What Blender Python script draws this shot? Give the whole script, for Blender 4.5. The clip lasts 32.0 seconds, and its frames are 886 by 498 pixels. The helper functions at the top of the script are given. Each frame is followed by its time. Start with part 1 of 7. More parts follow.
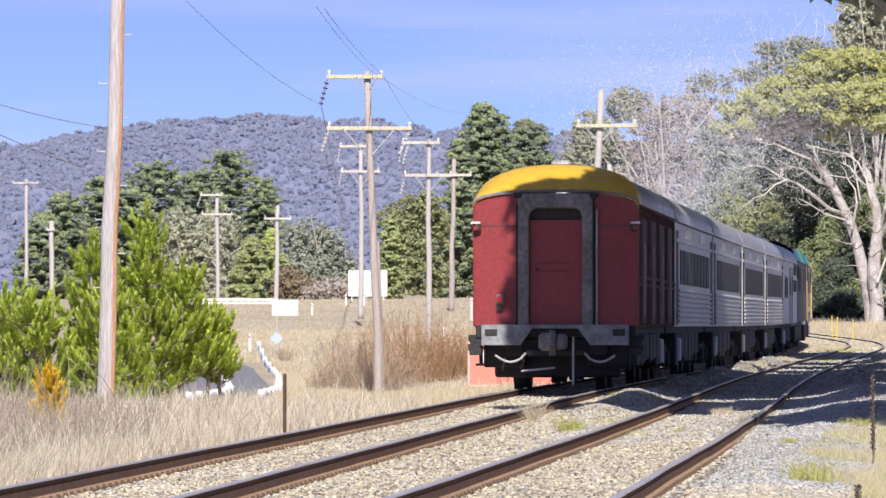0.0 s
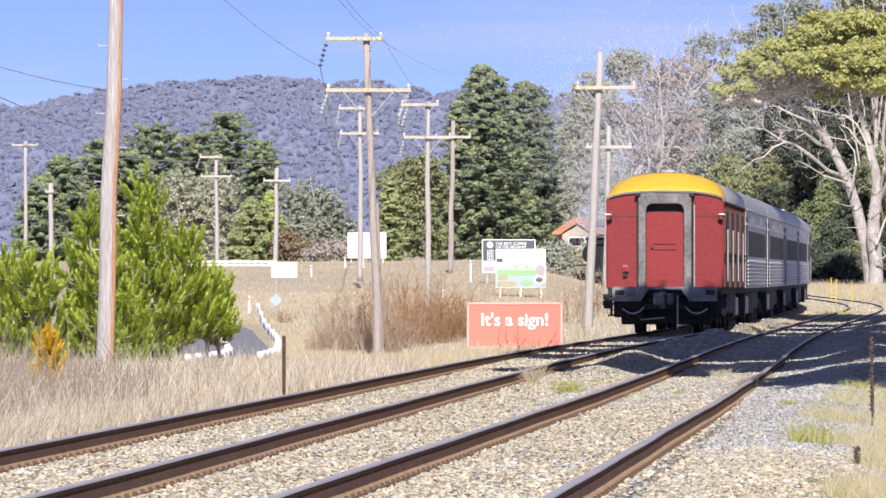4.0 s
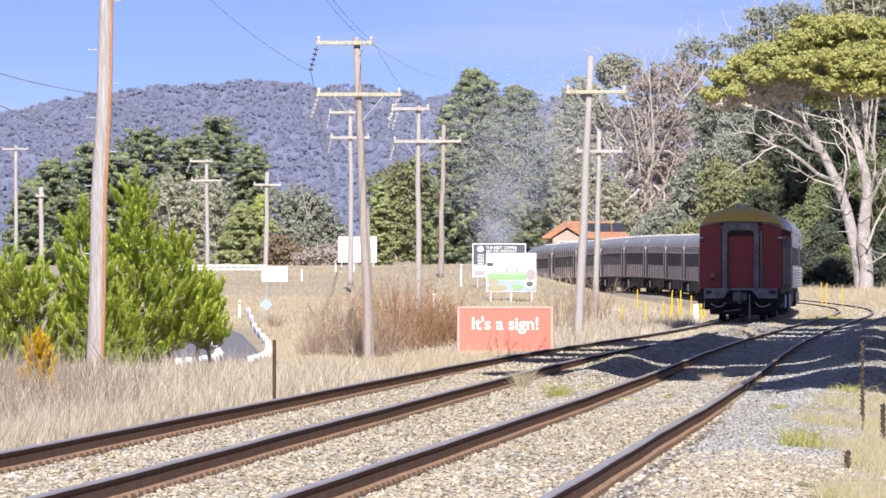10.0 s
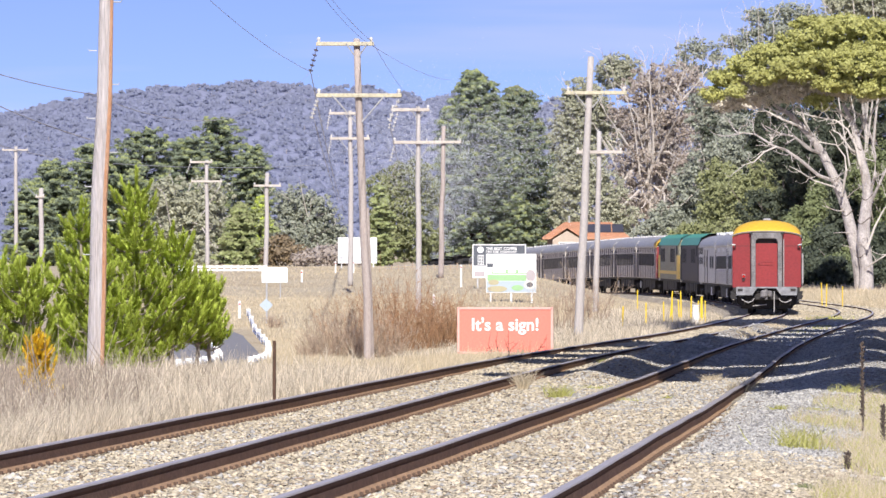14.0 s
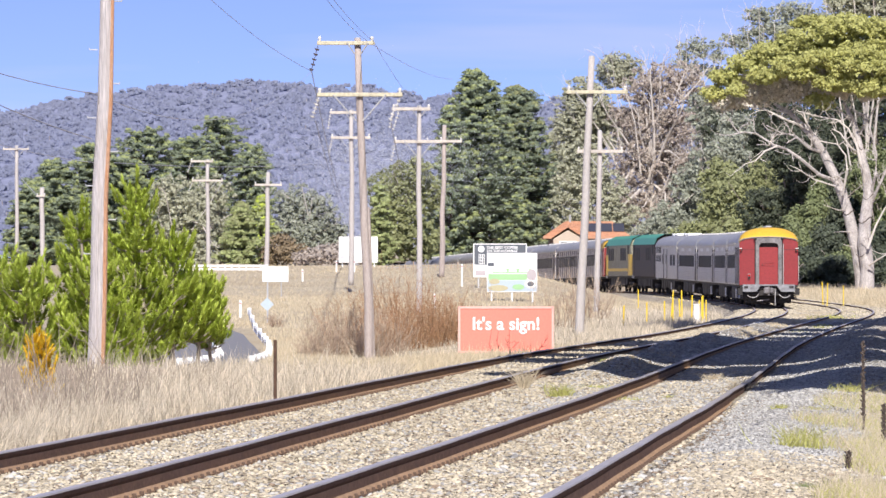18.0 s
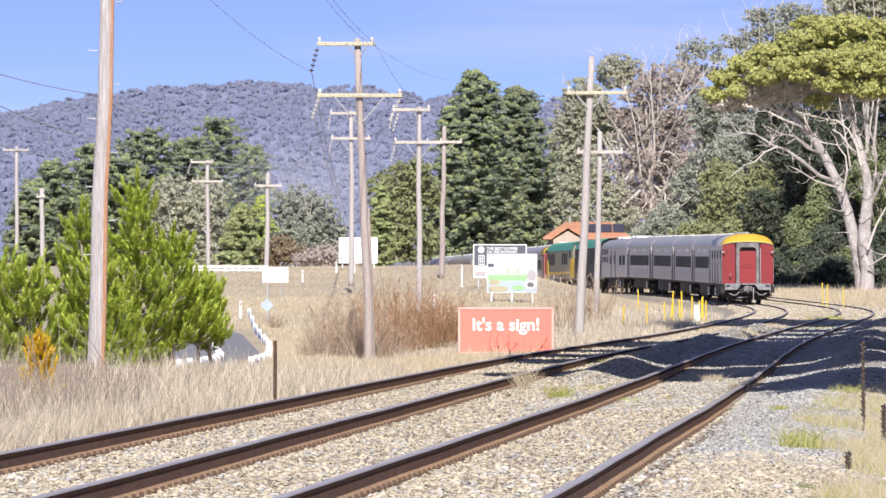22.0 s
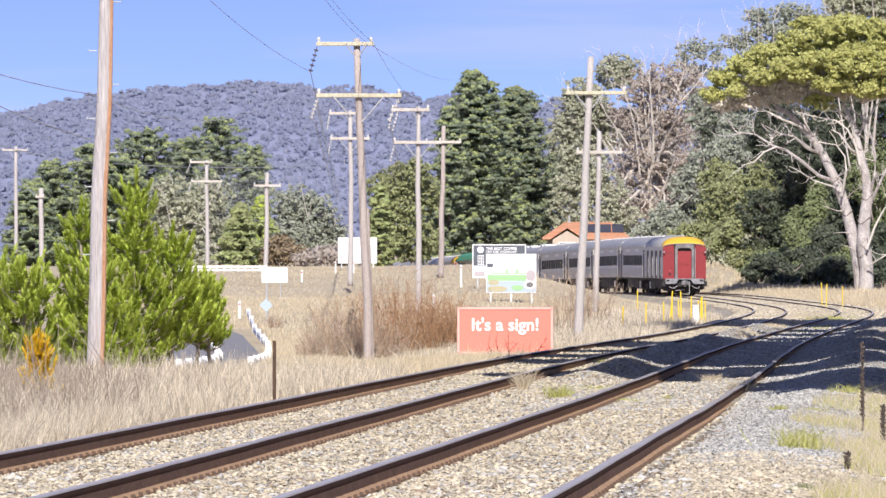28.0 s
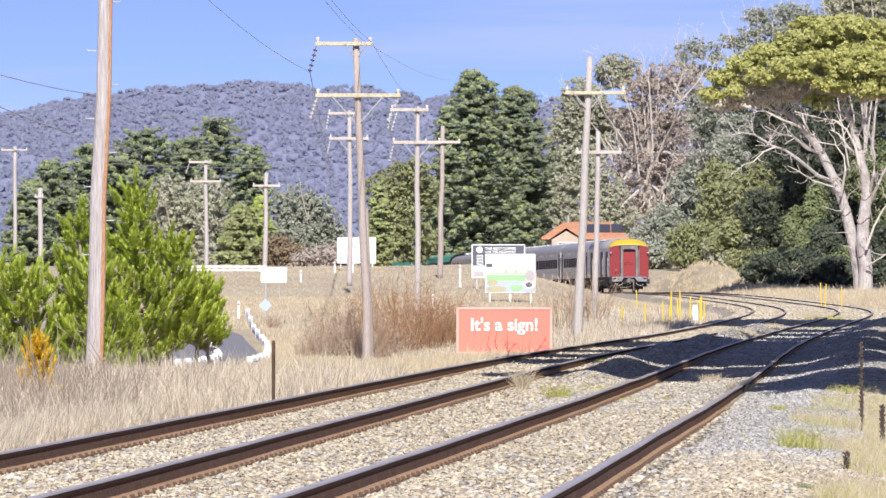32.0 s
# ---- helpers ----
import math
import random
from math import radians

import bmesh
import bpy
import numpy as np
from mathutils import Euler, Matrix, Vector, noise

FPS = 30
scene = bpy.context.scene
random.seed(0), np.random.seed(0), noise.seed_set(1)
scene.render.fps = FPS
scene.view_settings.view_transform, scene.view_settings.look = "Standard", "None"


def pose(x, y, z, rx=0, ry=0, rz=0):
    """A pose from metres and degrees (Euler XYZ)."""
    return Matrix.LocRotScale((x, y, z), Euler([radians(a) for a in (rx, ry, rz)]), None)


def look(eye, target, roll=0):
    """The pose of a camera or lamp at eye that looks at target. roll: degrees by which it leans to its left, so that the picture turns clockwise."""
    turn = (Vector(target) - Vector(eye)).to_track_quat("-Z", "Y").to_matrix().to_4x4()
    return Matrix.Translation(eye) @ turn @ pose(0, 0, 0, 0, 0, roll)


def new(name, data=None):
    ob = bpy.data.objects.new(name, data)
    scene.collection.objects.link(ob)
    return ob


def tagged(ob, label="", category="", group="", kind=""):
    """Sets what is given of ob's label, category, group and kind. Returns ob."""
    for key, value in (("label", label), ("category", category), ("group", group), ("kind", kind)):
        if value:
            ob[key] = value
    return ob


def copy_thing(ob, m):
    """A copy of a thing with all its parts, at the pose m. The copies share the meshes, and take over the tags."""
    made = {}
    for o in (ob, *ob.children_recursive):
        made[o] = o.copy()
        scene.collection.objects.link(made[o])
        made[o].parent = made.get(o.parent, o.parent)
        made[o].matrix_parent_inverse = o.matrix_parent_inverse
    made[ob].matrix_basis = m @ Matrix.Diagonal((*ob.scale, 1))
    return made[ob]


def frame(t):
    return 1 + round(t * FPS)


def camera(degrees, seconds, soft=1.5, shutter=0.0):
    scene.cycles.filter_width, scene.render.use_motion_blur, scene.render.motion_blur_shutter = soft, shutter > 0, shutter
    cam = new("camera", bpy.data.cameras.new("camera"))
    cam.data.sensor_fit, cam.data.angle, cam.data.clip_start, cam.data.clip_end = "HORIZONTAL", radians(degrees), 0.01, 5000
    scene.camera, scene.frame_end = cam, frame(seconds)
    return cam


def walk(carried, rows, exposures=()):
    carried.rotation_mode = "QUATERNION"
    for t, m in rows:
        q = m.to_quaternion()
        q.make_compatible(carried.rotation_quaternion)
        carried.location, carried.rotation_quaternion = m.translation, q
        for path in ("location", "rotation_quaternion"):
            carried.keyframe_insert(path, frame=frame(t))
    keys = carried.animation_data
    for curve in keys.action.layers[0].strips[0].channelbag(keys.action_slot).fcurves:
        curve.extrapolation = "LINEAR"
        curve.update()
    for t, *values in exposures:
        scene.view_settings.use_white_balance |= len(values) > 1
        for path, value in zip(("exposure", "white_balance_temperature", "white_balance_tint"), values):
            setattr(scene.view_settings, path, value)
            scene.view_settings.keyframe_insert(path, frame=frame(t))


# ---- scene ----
cam = camera(8.0, 32.0, soft=1.55)
walk(cam, [
    (0, pose(0, 0, 1.15, 90.6892, 0, 0.0940)),
    (0.5, pose(0, 0, 1.15, 90.6807, 0, 0.0547)),
    (1, pose(0, 0, 1.15, 90.6423, 0, 0.0459)),
    (1.5, pose(0, 0, 1.15, 90.5881, 0, 0.0530)),
    (2, pose(0, 0, 1.15, 90.5165, 0, 0.0547)),
    (2.5, pose(0, 0, 1.15, 90.4460, 0, 0.0705)),
    (3, pose(0, 0, 1.15, 90.3849, 0, 0.0782)),
    (3.5, pose(0, 0, 1.15, 90.3664, 0, 0.0929)),
    (5.5, pose(0, 0, 1.15, 90.2827, 0, 0.0219)),
    (6, pose(0, 0, 1.15, 90.3208, 0, 0.0000)),
    (6.5, pose(0, 0, 1.15, 90.3443, 0, -0.0077)),
    (7, pose(0, 0, 1.15, 90.3598, 0, -0.0072)),
    (7.5, pose(0, 0, 1.15, 90.3755, 0, -0.0005)),
    (8, pose(0, 0, 1.15, 90.3752, 0, -0.0077)),
    (8.5, pose(0, 0, 1.15, 90.3822, 0, -0.0077)),
    (9, pose(0, 0, 1.15, 90.3833, 0, -0.0077)),
    (9.5, pose(0, 0, 1.15, 90.3833, 0, -0.0072)),
    (10, pose(0, 0, 1.15, 90.3833, 0, 0.0000)),
    (10.5, pose(0, 0, 1.15, 90.3833, 0, 0.0066)),
    (11, pose(0, 0, 1.15, 90.3833, 0, 0.0000)),
    (11.5, pose(0, 0, 1.15, 90.3833, 0, -0.0077)),
    (12, pose(0, 0, 1.15, 90.3833, 0, -0.0077)),
    (12.5, pose(0, 0, 1.15, 90.3833, 0, 0.0000)),
    (13, pose(0, 0, 1.15, 90.3833, 0, 0.0000)),
    (13.5, pose(0, 0, 1.15, 90.3833, 0, 0.0000)),
    (14, pose(0, 0, 1.15, 90.3910, 0, 0.0000)),
    (14.5, pose(0, 0, 1.15, 90.3833, 0, 0.0077)),
    (16.5, pose(0, 0, 1.15, 90.3833, 0, 0.0077)),
    (17, pose(0, 0, 1.15, 90.3833, 0, 0.0077)),
    (17.5, pose(0, 0, 1.15, 90.3833, 0, 0.0016)),
    (18, pose(0, 0, 1.15, 90.3838, 0, 0.0077)),
    (18.5, pose(0, 0, 1.15, 90.3913, 0, 0.0077)),
    (19, pose(0, 0, 1.15, 90.3914, 0, 0.0077)),
    (19.5, pose(0, 0, 1.15, 90.3913, 0, 0.0000)),
    (20, pose(0, 0, 1.15, 90.3913, 0, 0.0000)),
    (20.5, pose(0, 0, 1.15, 90.3913, 0, 0.0077)),
    (21, pose(0, 0, 1.15, 90.3924, 0, 0.0158)),
    (21.5, pose(0, 0, 1.15, 90.3913, 0, 0.0077)),
    (22, pose(0, 0, 1.15, 90.3910, 0, 0.0071)),
    (22.5, pose(0, 0, 1.15, 90.3910, 0, 0.0000)),
    (23, pose(0, 0, 1.15, 90.3833, 0, 0.0060)),
    (23.5, pose(0, 0, 1.15, 90.3833, 0, 0.0000)),
    (24, pose(0, 0, 1.15, 90.3833, 0, -0.0071)),
    (24.5, pose(0, 0, 1.15, 90.3833, 0, -0.0005)),
    (25, pose(0, 0, 1.15, 90.3913, 0, 0.0000)),
    (25.5, pose(0, 0, 1.15, 90.3913, 0, 0.0000)),
    (27.5, pose(0, 0, 1.15, 90.3833, 0, 0.0000)),
    (28, pose(0, 0, 1.15, 90.3913, 0, 0.0000)),
    (28.5, pose(0, 0, 1.15, 90.3913, 0, 0.0000)),
    (29, pose(0, 0, 1.15, 90.3914, 0, 0.0000)),
    (29.5, pose(0, 0, 1.15, 90.3930, 0, -0.0072)),
    (30, pose(0, 0, 1.15, 90.3990, 0, -0.0005)),
    (30.5, pose(0, 0, 1.15, 90.3990, 0, 0.0000)),
    (31, pose(0, 0, 1.15, 90.3990, 0, 0.0000)),
    (31.5, pose(0, 0, 1.15, 90.3990, 0, 0.0000)),
    (32, pose(0, 0, 1.15, 90.3913, 0, -0.0077)),
], exposures=[(0, 0.62), (32, 0.62)])

# ---- light ----
SUN_ELEV, SUN_SIDE = 37.0, 2.0   # degrees up, degrees to the right of straight behind the viewer
world = bpy.data.worlds.new("sky")
scene.world = world
world.use_nodes = True


def build_sky():
    nt = world.node_tree
    nt.nodes.clear()
    out = nt.nodes.new("ShaderNodeOutputWorld")
    bg = nt.nodes.new("ShaderNodeBackground")
    sky = nt.nodes.new("ShaderNodeTexSky")
    sky.sky_type = "NISHITA"
    sky.sun_disc = False
    sky.sun_elevation = radians(SUN_ELEV)
    sky.sun_rotation = radians(180 - SUN_SIDE)
    sky.air_density, sky.dust_density, sky.ozone_density = 1.0, 0.1, 3.0
    tc = nt.nodes.new("ShaderNodeTexCoord")
    lift = nt.nodes.new("ShaderNodeVectorMath")
    lift.operation = "MULTIPLY_ADD"
    lift.inputs[1].default_value = (1, 1, 3.0)
    lift.inputs[2].default_value = (0, 0, 0.11)
    nt.links.new(tc.outputs["Generated"], lift.inputs[0])
    nt.links.new(lift.outputs[0], sky.inputs[0])
    # thin cirrus
    mp = nt.nodes.new("ShaderNodeMapping")
    mp.inputs["Scale"].default_value = (9, 9, 110)
    nz = nt.nodes.new("ShaderNodeTexNoise")
    nz.inputs["Scale"].default_value = 1.0
    nz.inputs["Detail"].default_value = 4
    rm = nt.nodes.new("ShaderNodeMapRange")
    rm.inputs[1].default_value, rm.inputs[2].default_value = 0.45, 0.8
    rm.inputs[3].default_value, rm.inputs[4].default_value = 0.0, 0.55
    mix = nt.nodes.new("ShaderNodeMixRGB")
    mix.inputs[2].default_value = (4.0, 4.0, 6.0, 1)
    nt.links.new(tc.outputs["Generated"], mp.inputs[0])
    nt.links.new(mp.outputs[0], nz.inputs["Vector"])
    nt.links.new(nz.outputs[0], rm.inputs[0])
    nt.links.new(rm.outputs[0], mix.inputs[0])
    tone = nt.nodes.new("ShaderNodeMixRGB")
    tone.blend_type = "MULTIPLY"
    tone.inputs[0].default_value = 1.0
    tone.inputs[2].default_value = (0.79, 0.70, 0.92, 1)
    nt.links.new(sky.outputs[0], tone.inputs[1])
    nt.links.new(tone.outputs[0], mix.inputs[1])
    nt.links.new(mix.outputs[0], bg.inputs[0])
    bg.inputs[1].default_value = 0.117
    nt.links.new(bg.outputs[0], out.inputs[0])


build_sky()
sun = new("sun", bpy.data.lights.new("sun", "SUN"))
sun.data.energy, sun.data.angle, sun.data.color = 4.2, radians(0.55), (1.0, 0.955, 0.91)
_e, _a = radians(SUN_ELEV), radians(SUN_SIDE)
sun.matrix_world = look((math.sin(_a) * math.cos(_e) * 60, -math.cos(_a) * math.cos(_e) * 60, math.sin(_e) * 60), (0, 0, 0))


# ---- materials ----
def mat(name, base, rough=0.8, metal=0.0, vary=0.25, scale=3.0, fine=40.0, bump=0.0, tint=None, island=0.0, obj_random=0.0, transmit=0.0, coat=0.0, spec=0.5, stretch=(1, 1, 1)):
    """Two scales of noise over a base colour; tint is the colour of the stains."""
    m = bpy.data.materials.new(name)
    m.use_nodes = True
    nt = m.node_tree
    b = nt.nodes["Principled BSDF"]
    b.inputs["Roughness"].default_value = rough
    b.inputs["Metallic"].default_value = metal
    b.inputs["Specular IOR Level"].default_value = spec
    if coat:
        b.inputs["Coat Weight"].default_value = coat
    tc = nt.nodes.new("ShaderNodeTexCoord")
    mp = nt.nodes.new("ShaderNodeMapping")
    mp.inputs["Scale"].default_value = stretch
    nt.links.new(tc.outputs["Object"], mp.inputs[0])
    n1 = nt.nodes.new("ShaderNodeTexNoise")
    n1.inputs["Scale"].default_value, n1.inputs["Detail"].default_value = scale, 5
    n2 = nt.nodes.new("ShaderNodeTexNoise")
    n2.inputs["Scale"].default_value, n2.inputs["Detail"].default_value = fine, 3
    for n in (n1, n2):
        nt.links.new(mp.outputs[0], n.inputs["Vector"])
    tint = tint or tuple(c * 0.5 for c in base)
    r1 = nt.nodes.new("ShaderNodeMapRange")
    r1.inputs[1].default_value, r1.inputs[2].default_value, r1.inputs[4].default_value = 0.35, 0.7, min(1.0, vary * 2)
    nt.links.new(n1.outputs[0], r1.inputs[0])
    mx = nt.nodes.new("ShaderNodeMixRGB")
    mx.inputs[1].default_value, mx.inputs[2].default_value = (*base, 1), (*tint, 1)
    nt.links.new(r1.outputs[0], mx.inputs[0])
    hs = nt.nodes.new("ShaderNodeHueSaturation")
    nt.links.new(mx.outputs[0], hs.inputs["Color"])
    r2 = nt.nodes.new("ShaderNodeMapRange")
    r2.inputs[1].default_value, r2.inputs[2].default_value = 0.3, 0.7
    r2.inputs[3].default_value, r2.inputs[4].default_value = 1 - vary, 1 + vary
    nt.links.new(n2.outputs[0], r2.inputs[0])
    value = r2.outputs[0]
    for amount, source in ((island, "ShaderNodeNewGeometry"), (obj_random, "ShaderNodeObjectInfo")):
        if amount:
            g = nt.nodes.new(source)
            r3 = nt.nodes.new("ShaderNodeMapRange")
            r3.inputs[3].default_value, r3.inputs[4].default_value = 1 - amount, 1 + amount
            nt.links.new(g.outputs["Random Per Island" if source == "ShaderNodeNewGeometry" else "Random"], r3.inputs[0])
            mu = nt.nodes.new("ShaderNodeMath")
            mu.operation = "MULTIPLY"
            nt.links.new(value, mu.inputs[0])
            nt.links.new(r3.outputs[0], mu.inputs[1])
            value = mu.outputs[0]
    nt.links.new(value, hs.inputs["Value"])
    nt.links.new(hs.outputs[0], b.inputs["Base Color"])
    if transmit:
        out = nt.nodes["Material Output"]
        tr = nt.nodes.new("ShaderNodeBsdfTranslucent")
        ms = nt.nodes.new("ShaderNodeMixShader")
        ms.inputs[0].default_value = transmit
        nt.links.new(hs.outputs[0], tr.inputs[0])
        nt.links.new(b.outputs[0], ms.inputs[1])
        nt.links.new(tr.outputs[0], ms.inputs[2])
        nt.links.new(ms.outputs[0], out.inputs[0])
    if bump:
        bp = nt.nodes.new("ShaderNodeBump")
        bp.inputs["Strength"].default_value, bp.inputs["Distance"].default_value = bump, 0.05
        nt.links.new(n2.outputs[0], bp.inputs["Height"])
        nt.links.new(bp.outputs[0], b.inputs["Normal"])
    return m


M_GRASS_SOIL = mat("dry_ground", (0.455, 0.385, 0.27), 0.95, 0, 0.3, 0.25, 4, 0.6, (0.34, 0.25, 0.14))
M_DRY = mat("dry_grass", (0.55, 0.475, 0.345), 0.85, 0, 0.2, 0.3, 3, 0, (0.46, 0.34, 0.19), island=0.25, transmit=0.3)
M_DRY_PALE = mat("pale_grass", (0.54, 0.475, 0.375), 0.85, 0, 0.2, 0.5, 3, 0, (0.40, 0.32, 0.22), island=0.6, transmit=0.3)
M_GREEN_WEED = mat("green_weed", (0.42, 0.42, 0.13), 0.8, 0, 0.2, 2, 9, 0, (0.40, 0.36, 0.14), island=0.3, transmit=0.3)
M_BALLAST_BED = mat("ballast_bed", (0.45, 0.395, 0.31), 0.95, 0, 0.5, 1.2, 26, 0.9, (0.22, 0.18, 0.14))
M_STONE_BROWN = mat("brown_stone", (0.24, 0.18, 0.125), 0.9, 0, 0.25, 0.35, 8, 0, (0.16, 0.12, 0.085), island=0.3)
M_STONE = mat("ballast_stone", (0.52, 0.45, 0.33), 0.9, 0, 0.2, 0.35, 8, 0, (0.33, 0.265, 0.18), island=0.32)
M_GRAVEL = mat("grey_gravel", (0.43, 0.415, 0.385), 0.9, 0, 0.2, 0.35, 8, 0, (0.30, 0.285, 0.26), island=0.35)
M_STONE_GREY = mat("grey_stone", (0.43, 0.41, 0.375), 0.9, 0, 0.2, 0.35, 8, 0, (0.29, 0.28, 0.27), island=0.35)
M_RAIL_TOP = mat("polished_rail", (0.54, 0.49, 0.48), 0.4, 0.3, 0.15, 1, 30)
# rust with shade under the rail head painted in dark; foot lightened as lit
M_RAIL_WEB = mat("rusty_shaded_rail_side", (0.10, 0.058, 0.042), 0.9, 0, 0.3, 3, 40, 0.2, (0.06, 0.038, 0.03), spec=0.05)
M_RAIL_FOOT = mat("rusty_lit_rail_foot", (0.42, 0.27, 0.165), 0.9, 0, 0.3, 3, 40, 0.3, (0.30, 0.19, 0.12), spec=0.1)
M_LAMP_RED = mat("dull_red_lens", (0.28, 0.03, 0.03), 0.3)
M_CLIP = mat("dark_clip", (0.13, 0.08, 0.055), 0.85)
M_ASPHALT = mat("asphalt", (0.20, 0.195, 0.205), 0.9, 0, 0.15, 0.5, 12, 0.2, (0.24, 0.23, 0.23))
M_WHITE = mat("white_paint", (0.80, 0.80, 0.79), 0.55, 0, 0.08, 2, 20, 0, (0.62, 0.60, 0.56))
M_YELLOW_POST = mat("yellow_post", (0.82, 0.58, 0.03), 0.5, 0, 0.1, 3, 20)
M_POLE = mat("weathered_pole", (0.42, 0.36, 0.33), 0.85, 0, 0.25, 2, 18, 0.4, (0.29, 0.23, 0.20), stretch=(6, 6, 0.5))
M_POLE_RUST = mat("rust_stained_pole", (0.42, 0.21, 0.11), 0.9, 0, 0.3, 3, 18, 0.4, (0.46, 0.33, 0.25), stretch=(6, 6, 0.7))
M_POLE_PALE = mat("pale_pole", (0.46, 0.425, 0.405), 0.85, 0, 0.2, 2, 18, 0.3, (0.33, 0.29, 0.27), stretch=(6, 6, 0.5))
M_POLE_NEAR = mat("cracked_grey_pole", (0.52, 0.485, 0.485), 0.88, 0, 0.3, 2, 9, 0.7, (0.38, 0.32, 0.30), stretch=(9, 9, 0.35))
M_ARM = mat("lichen_crossarm", (0.50, 0.46, 0.33), 0.85, 0, 0.2, 2, 14, 0.2, (0.50, 0.44, 0.34))
M_ARM_GREY = mat("grey_crossarm", (0.56, 0.50, 0.44), 0.85, 0, 0.2, 2, 14, 0.2)
M_STEEL = mat("galvanised_steel", (0.55, 0.55, 0.55), 0.5, 0.4, 0.1, 2, 20)
M_INSUL = mat("dark_insulator", (0.10, 0.08, 0.09), 0.25)
M_INSUL_W = mat("white_insulator", (0.75, 0.73, 0.70), 0.25)
M_WIRE = mat("wire", (0.42, 0.42, 0.48), 0.6)
M_RUST = mat("rusty_post", (0.10, 0.055, 0.035), 0.9, 0, 0.3, 5, 30, 0.3)
M_ORANGE = mat("coral_sign", (0.80, 0.205, 0.15), 0.6, 0, 0.06, 1.5, 20, 0, (0.80, 0.24, 0.18))
M_SIGN_DARK = mat("charcoal_sign", (0.09, 0.10, 0.12), 0.5, 0, 0.08, 1, 10)
M_SIGN_GREEN = mat("green_sign", (0.30, 0.50, 0.25), 0.5, 0, 0.05, 1, 10)
M_SIGN_BLUE = mat("blue_sign", (0.40, 0.47, 0.54), 0.5, 0, 0.05, 1, 10)
M_SIGN_YELLOW = mat("ochre_sign", (0.42, 0.38, 0.24), 0.5, 0, 0.05, 1, 10)
M_SIGN_PINK = mat("pink_sign", (0.42, 0.37, 0.38), 0.5, 0, 0.05, 1, 10)
M_TILE = mat("terracotta_tiles", (0.50, 0.27, 0.165), 0.85, 0, 0.2, 1.5, 12, 0.2, (0.48, 0.22, 0.12), island=0.15)
M_BRICK = mat("cream_brick", (0.52, 0.42, 0.33), 0.9, 0, 0.12, 2, 14)
M_SOLAR = mat("solar_panel", (0.06, 0.06, 0.075), 0.5, 0, 0.1, 1, 8, spec=0.15)
M_GLASS_DARK = mat("dark_window", (0.02, 0.021, 0.025), 0.5, 0, 0.3, 1.5, 8, 0, (0.045, 0.042, 0.04), spec=0.05)

# rolling stock
M_RED = mat("maroon_red_paint", (0.235, 0.024, 0.026), 0.42, 0, 0.16, 1.6, 14, 0.03, (0.175, 0.02, 0.022))
M_RED_DOOR = mat("door_red_paint", (0.26, 0.028, 0.029), 0.42, 0, 0.14, 1.3, 12, 0.03, (0.28, 0.03, 0.03))
M_CAR_YELLOW = mat("yellow_roof_paint", (0.63, 0.385, 0.03), 0.5, 0, 0.1, 1.2, 10, 0.03, (0.60, 0.36, 0.04))
M_FRAME_GREY = mat("grimy_grey_frame", (0.21, 0.195, 0.195), 0.7, 0, 0.3, 2.5, 14, 0.1, (0.08, 0.072, 0.07))
M_STEP_GREY = mat("grey_step_plate", (0.27, 0.27, 0.285), 0.7, 0, 0.3, 3.5, 14, 0.1, (0.09, 0.085, 0.085))
M_BLACK = mat("oily_black", (0.018, 0.017, 0.018), 0.7, 0, 0.3, 3, 16, 0.2, (0.04, 0.03, 0.025))
M_SILVER = mat("weathered_silver", (0.63, 0.61, 0.59), 0.5, 0.25, 0.25, 0.7, 10, 0.03, (0.43, 0.405, 0.375), spec=0.25)
M_SILVER_DK = mat("grimy_van_side", (0.155, 0.075, 0.065), 0.7, 0.0, 0.2, 0.8, 10, 0.03, (0.10, 0.055, 0.05), spec=0.06)
M_ROOF = mat("grey_carriage_roof", (0.47, 0.455, 0.445), 0.45, 0.4, 0.25, 0.8, 9, 0.03, (0.28, 0.265, 0.25), spec=0.3)
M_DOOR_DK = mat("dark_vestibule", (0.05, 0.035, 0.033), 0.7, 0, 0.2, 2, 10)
M_BROWN_CAR = mat("brown_carriage", (0.70, 0.64, 0.57), 0.55, 0.1, 0.2, 0.8, 10, 0.03, (0.38, 0.33, 0.30), spec=0.2)
M_LOCO_GREEN = mat("loco_green", (0.07, 0.34, 0.20), 0.4, 0, 0.12, 1, 10, 0.02)
M_LOCO_YELLOW = mat("loco_yellow", (0.80, 0.52, 0.03), 0.4, 0, 0.1, 1, 10, 0.02)
M_LOCO_SIDE = mat("loco_olive_side", (0.33, 0.31, 0.22), 0.6, 0, 0.35, 1.4, 9, 0.03, (0.17, 0.15, 0.10))
# dark maroon with the shade on this unit put into the colour
M_LOCO_DARK = mat("shaded_maroon_loco_side", (0.028, 0.018, 0.018), 0.6, 0, 0.3, 1.4, 9, 0.03, (0.045, 0.022, 0.018))
M_TAIL = mat("red_lens", (0.55, 0.02, 0.015), 0.2)
M_HOSE = mat("pale_hose", (0.45, 0.43, 0.42), 0.6)

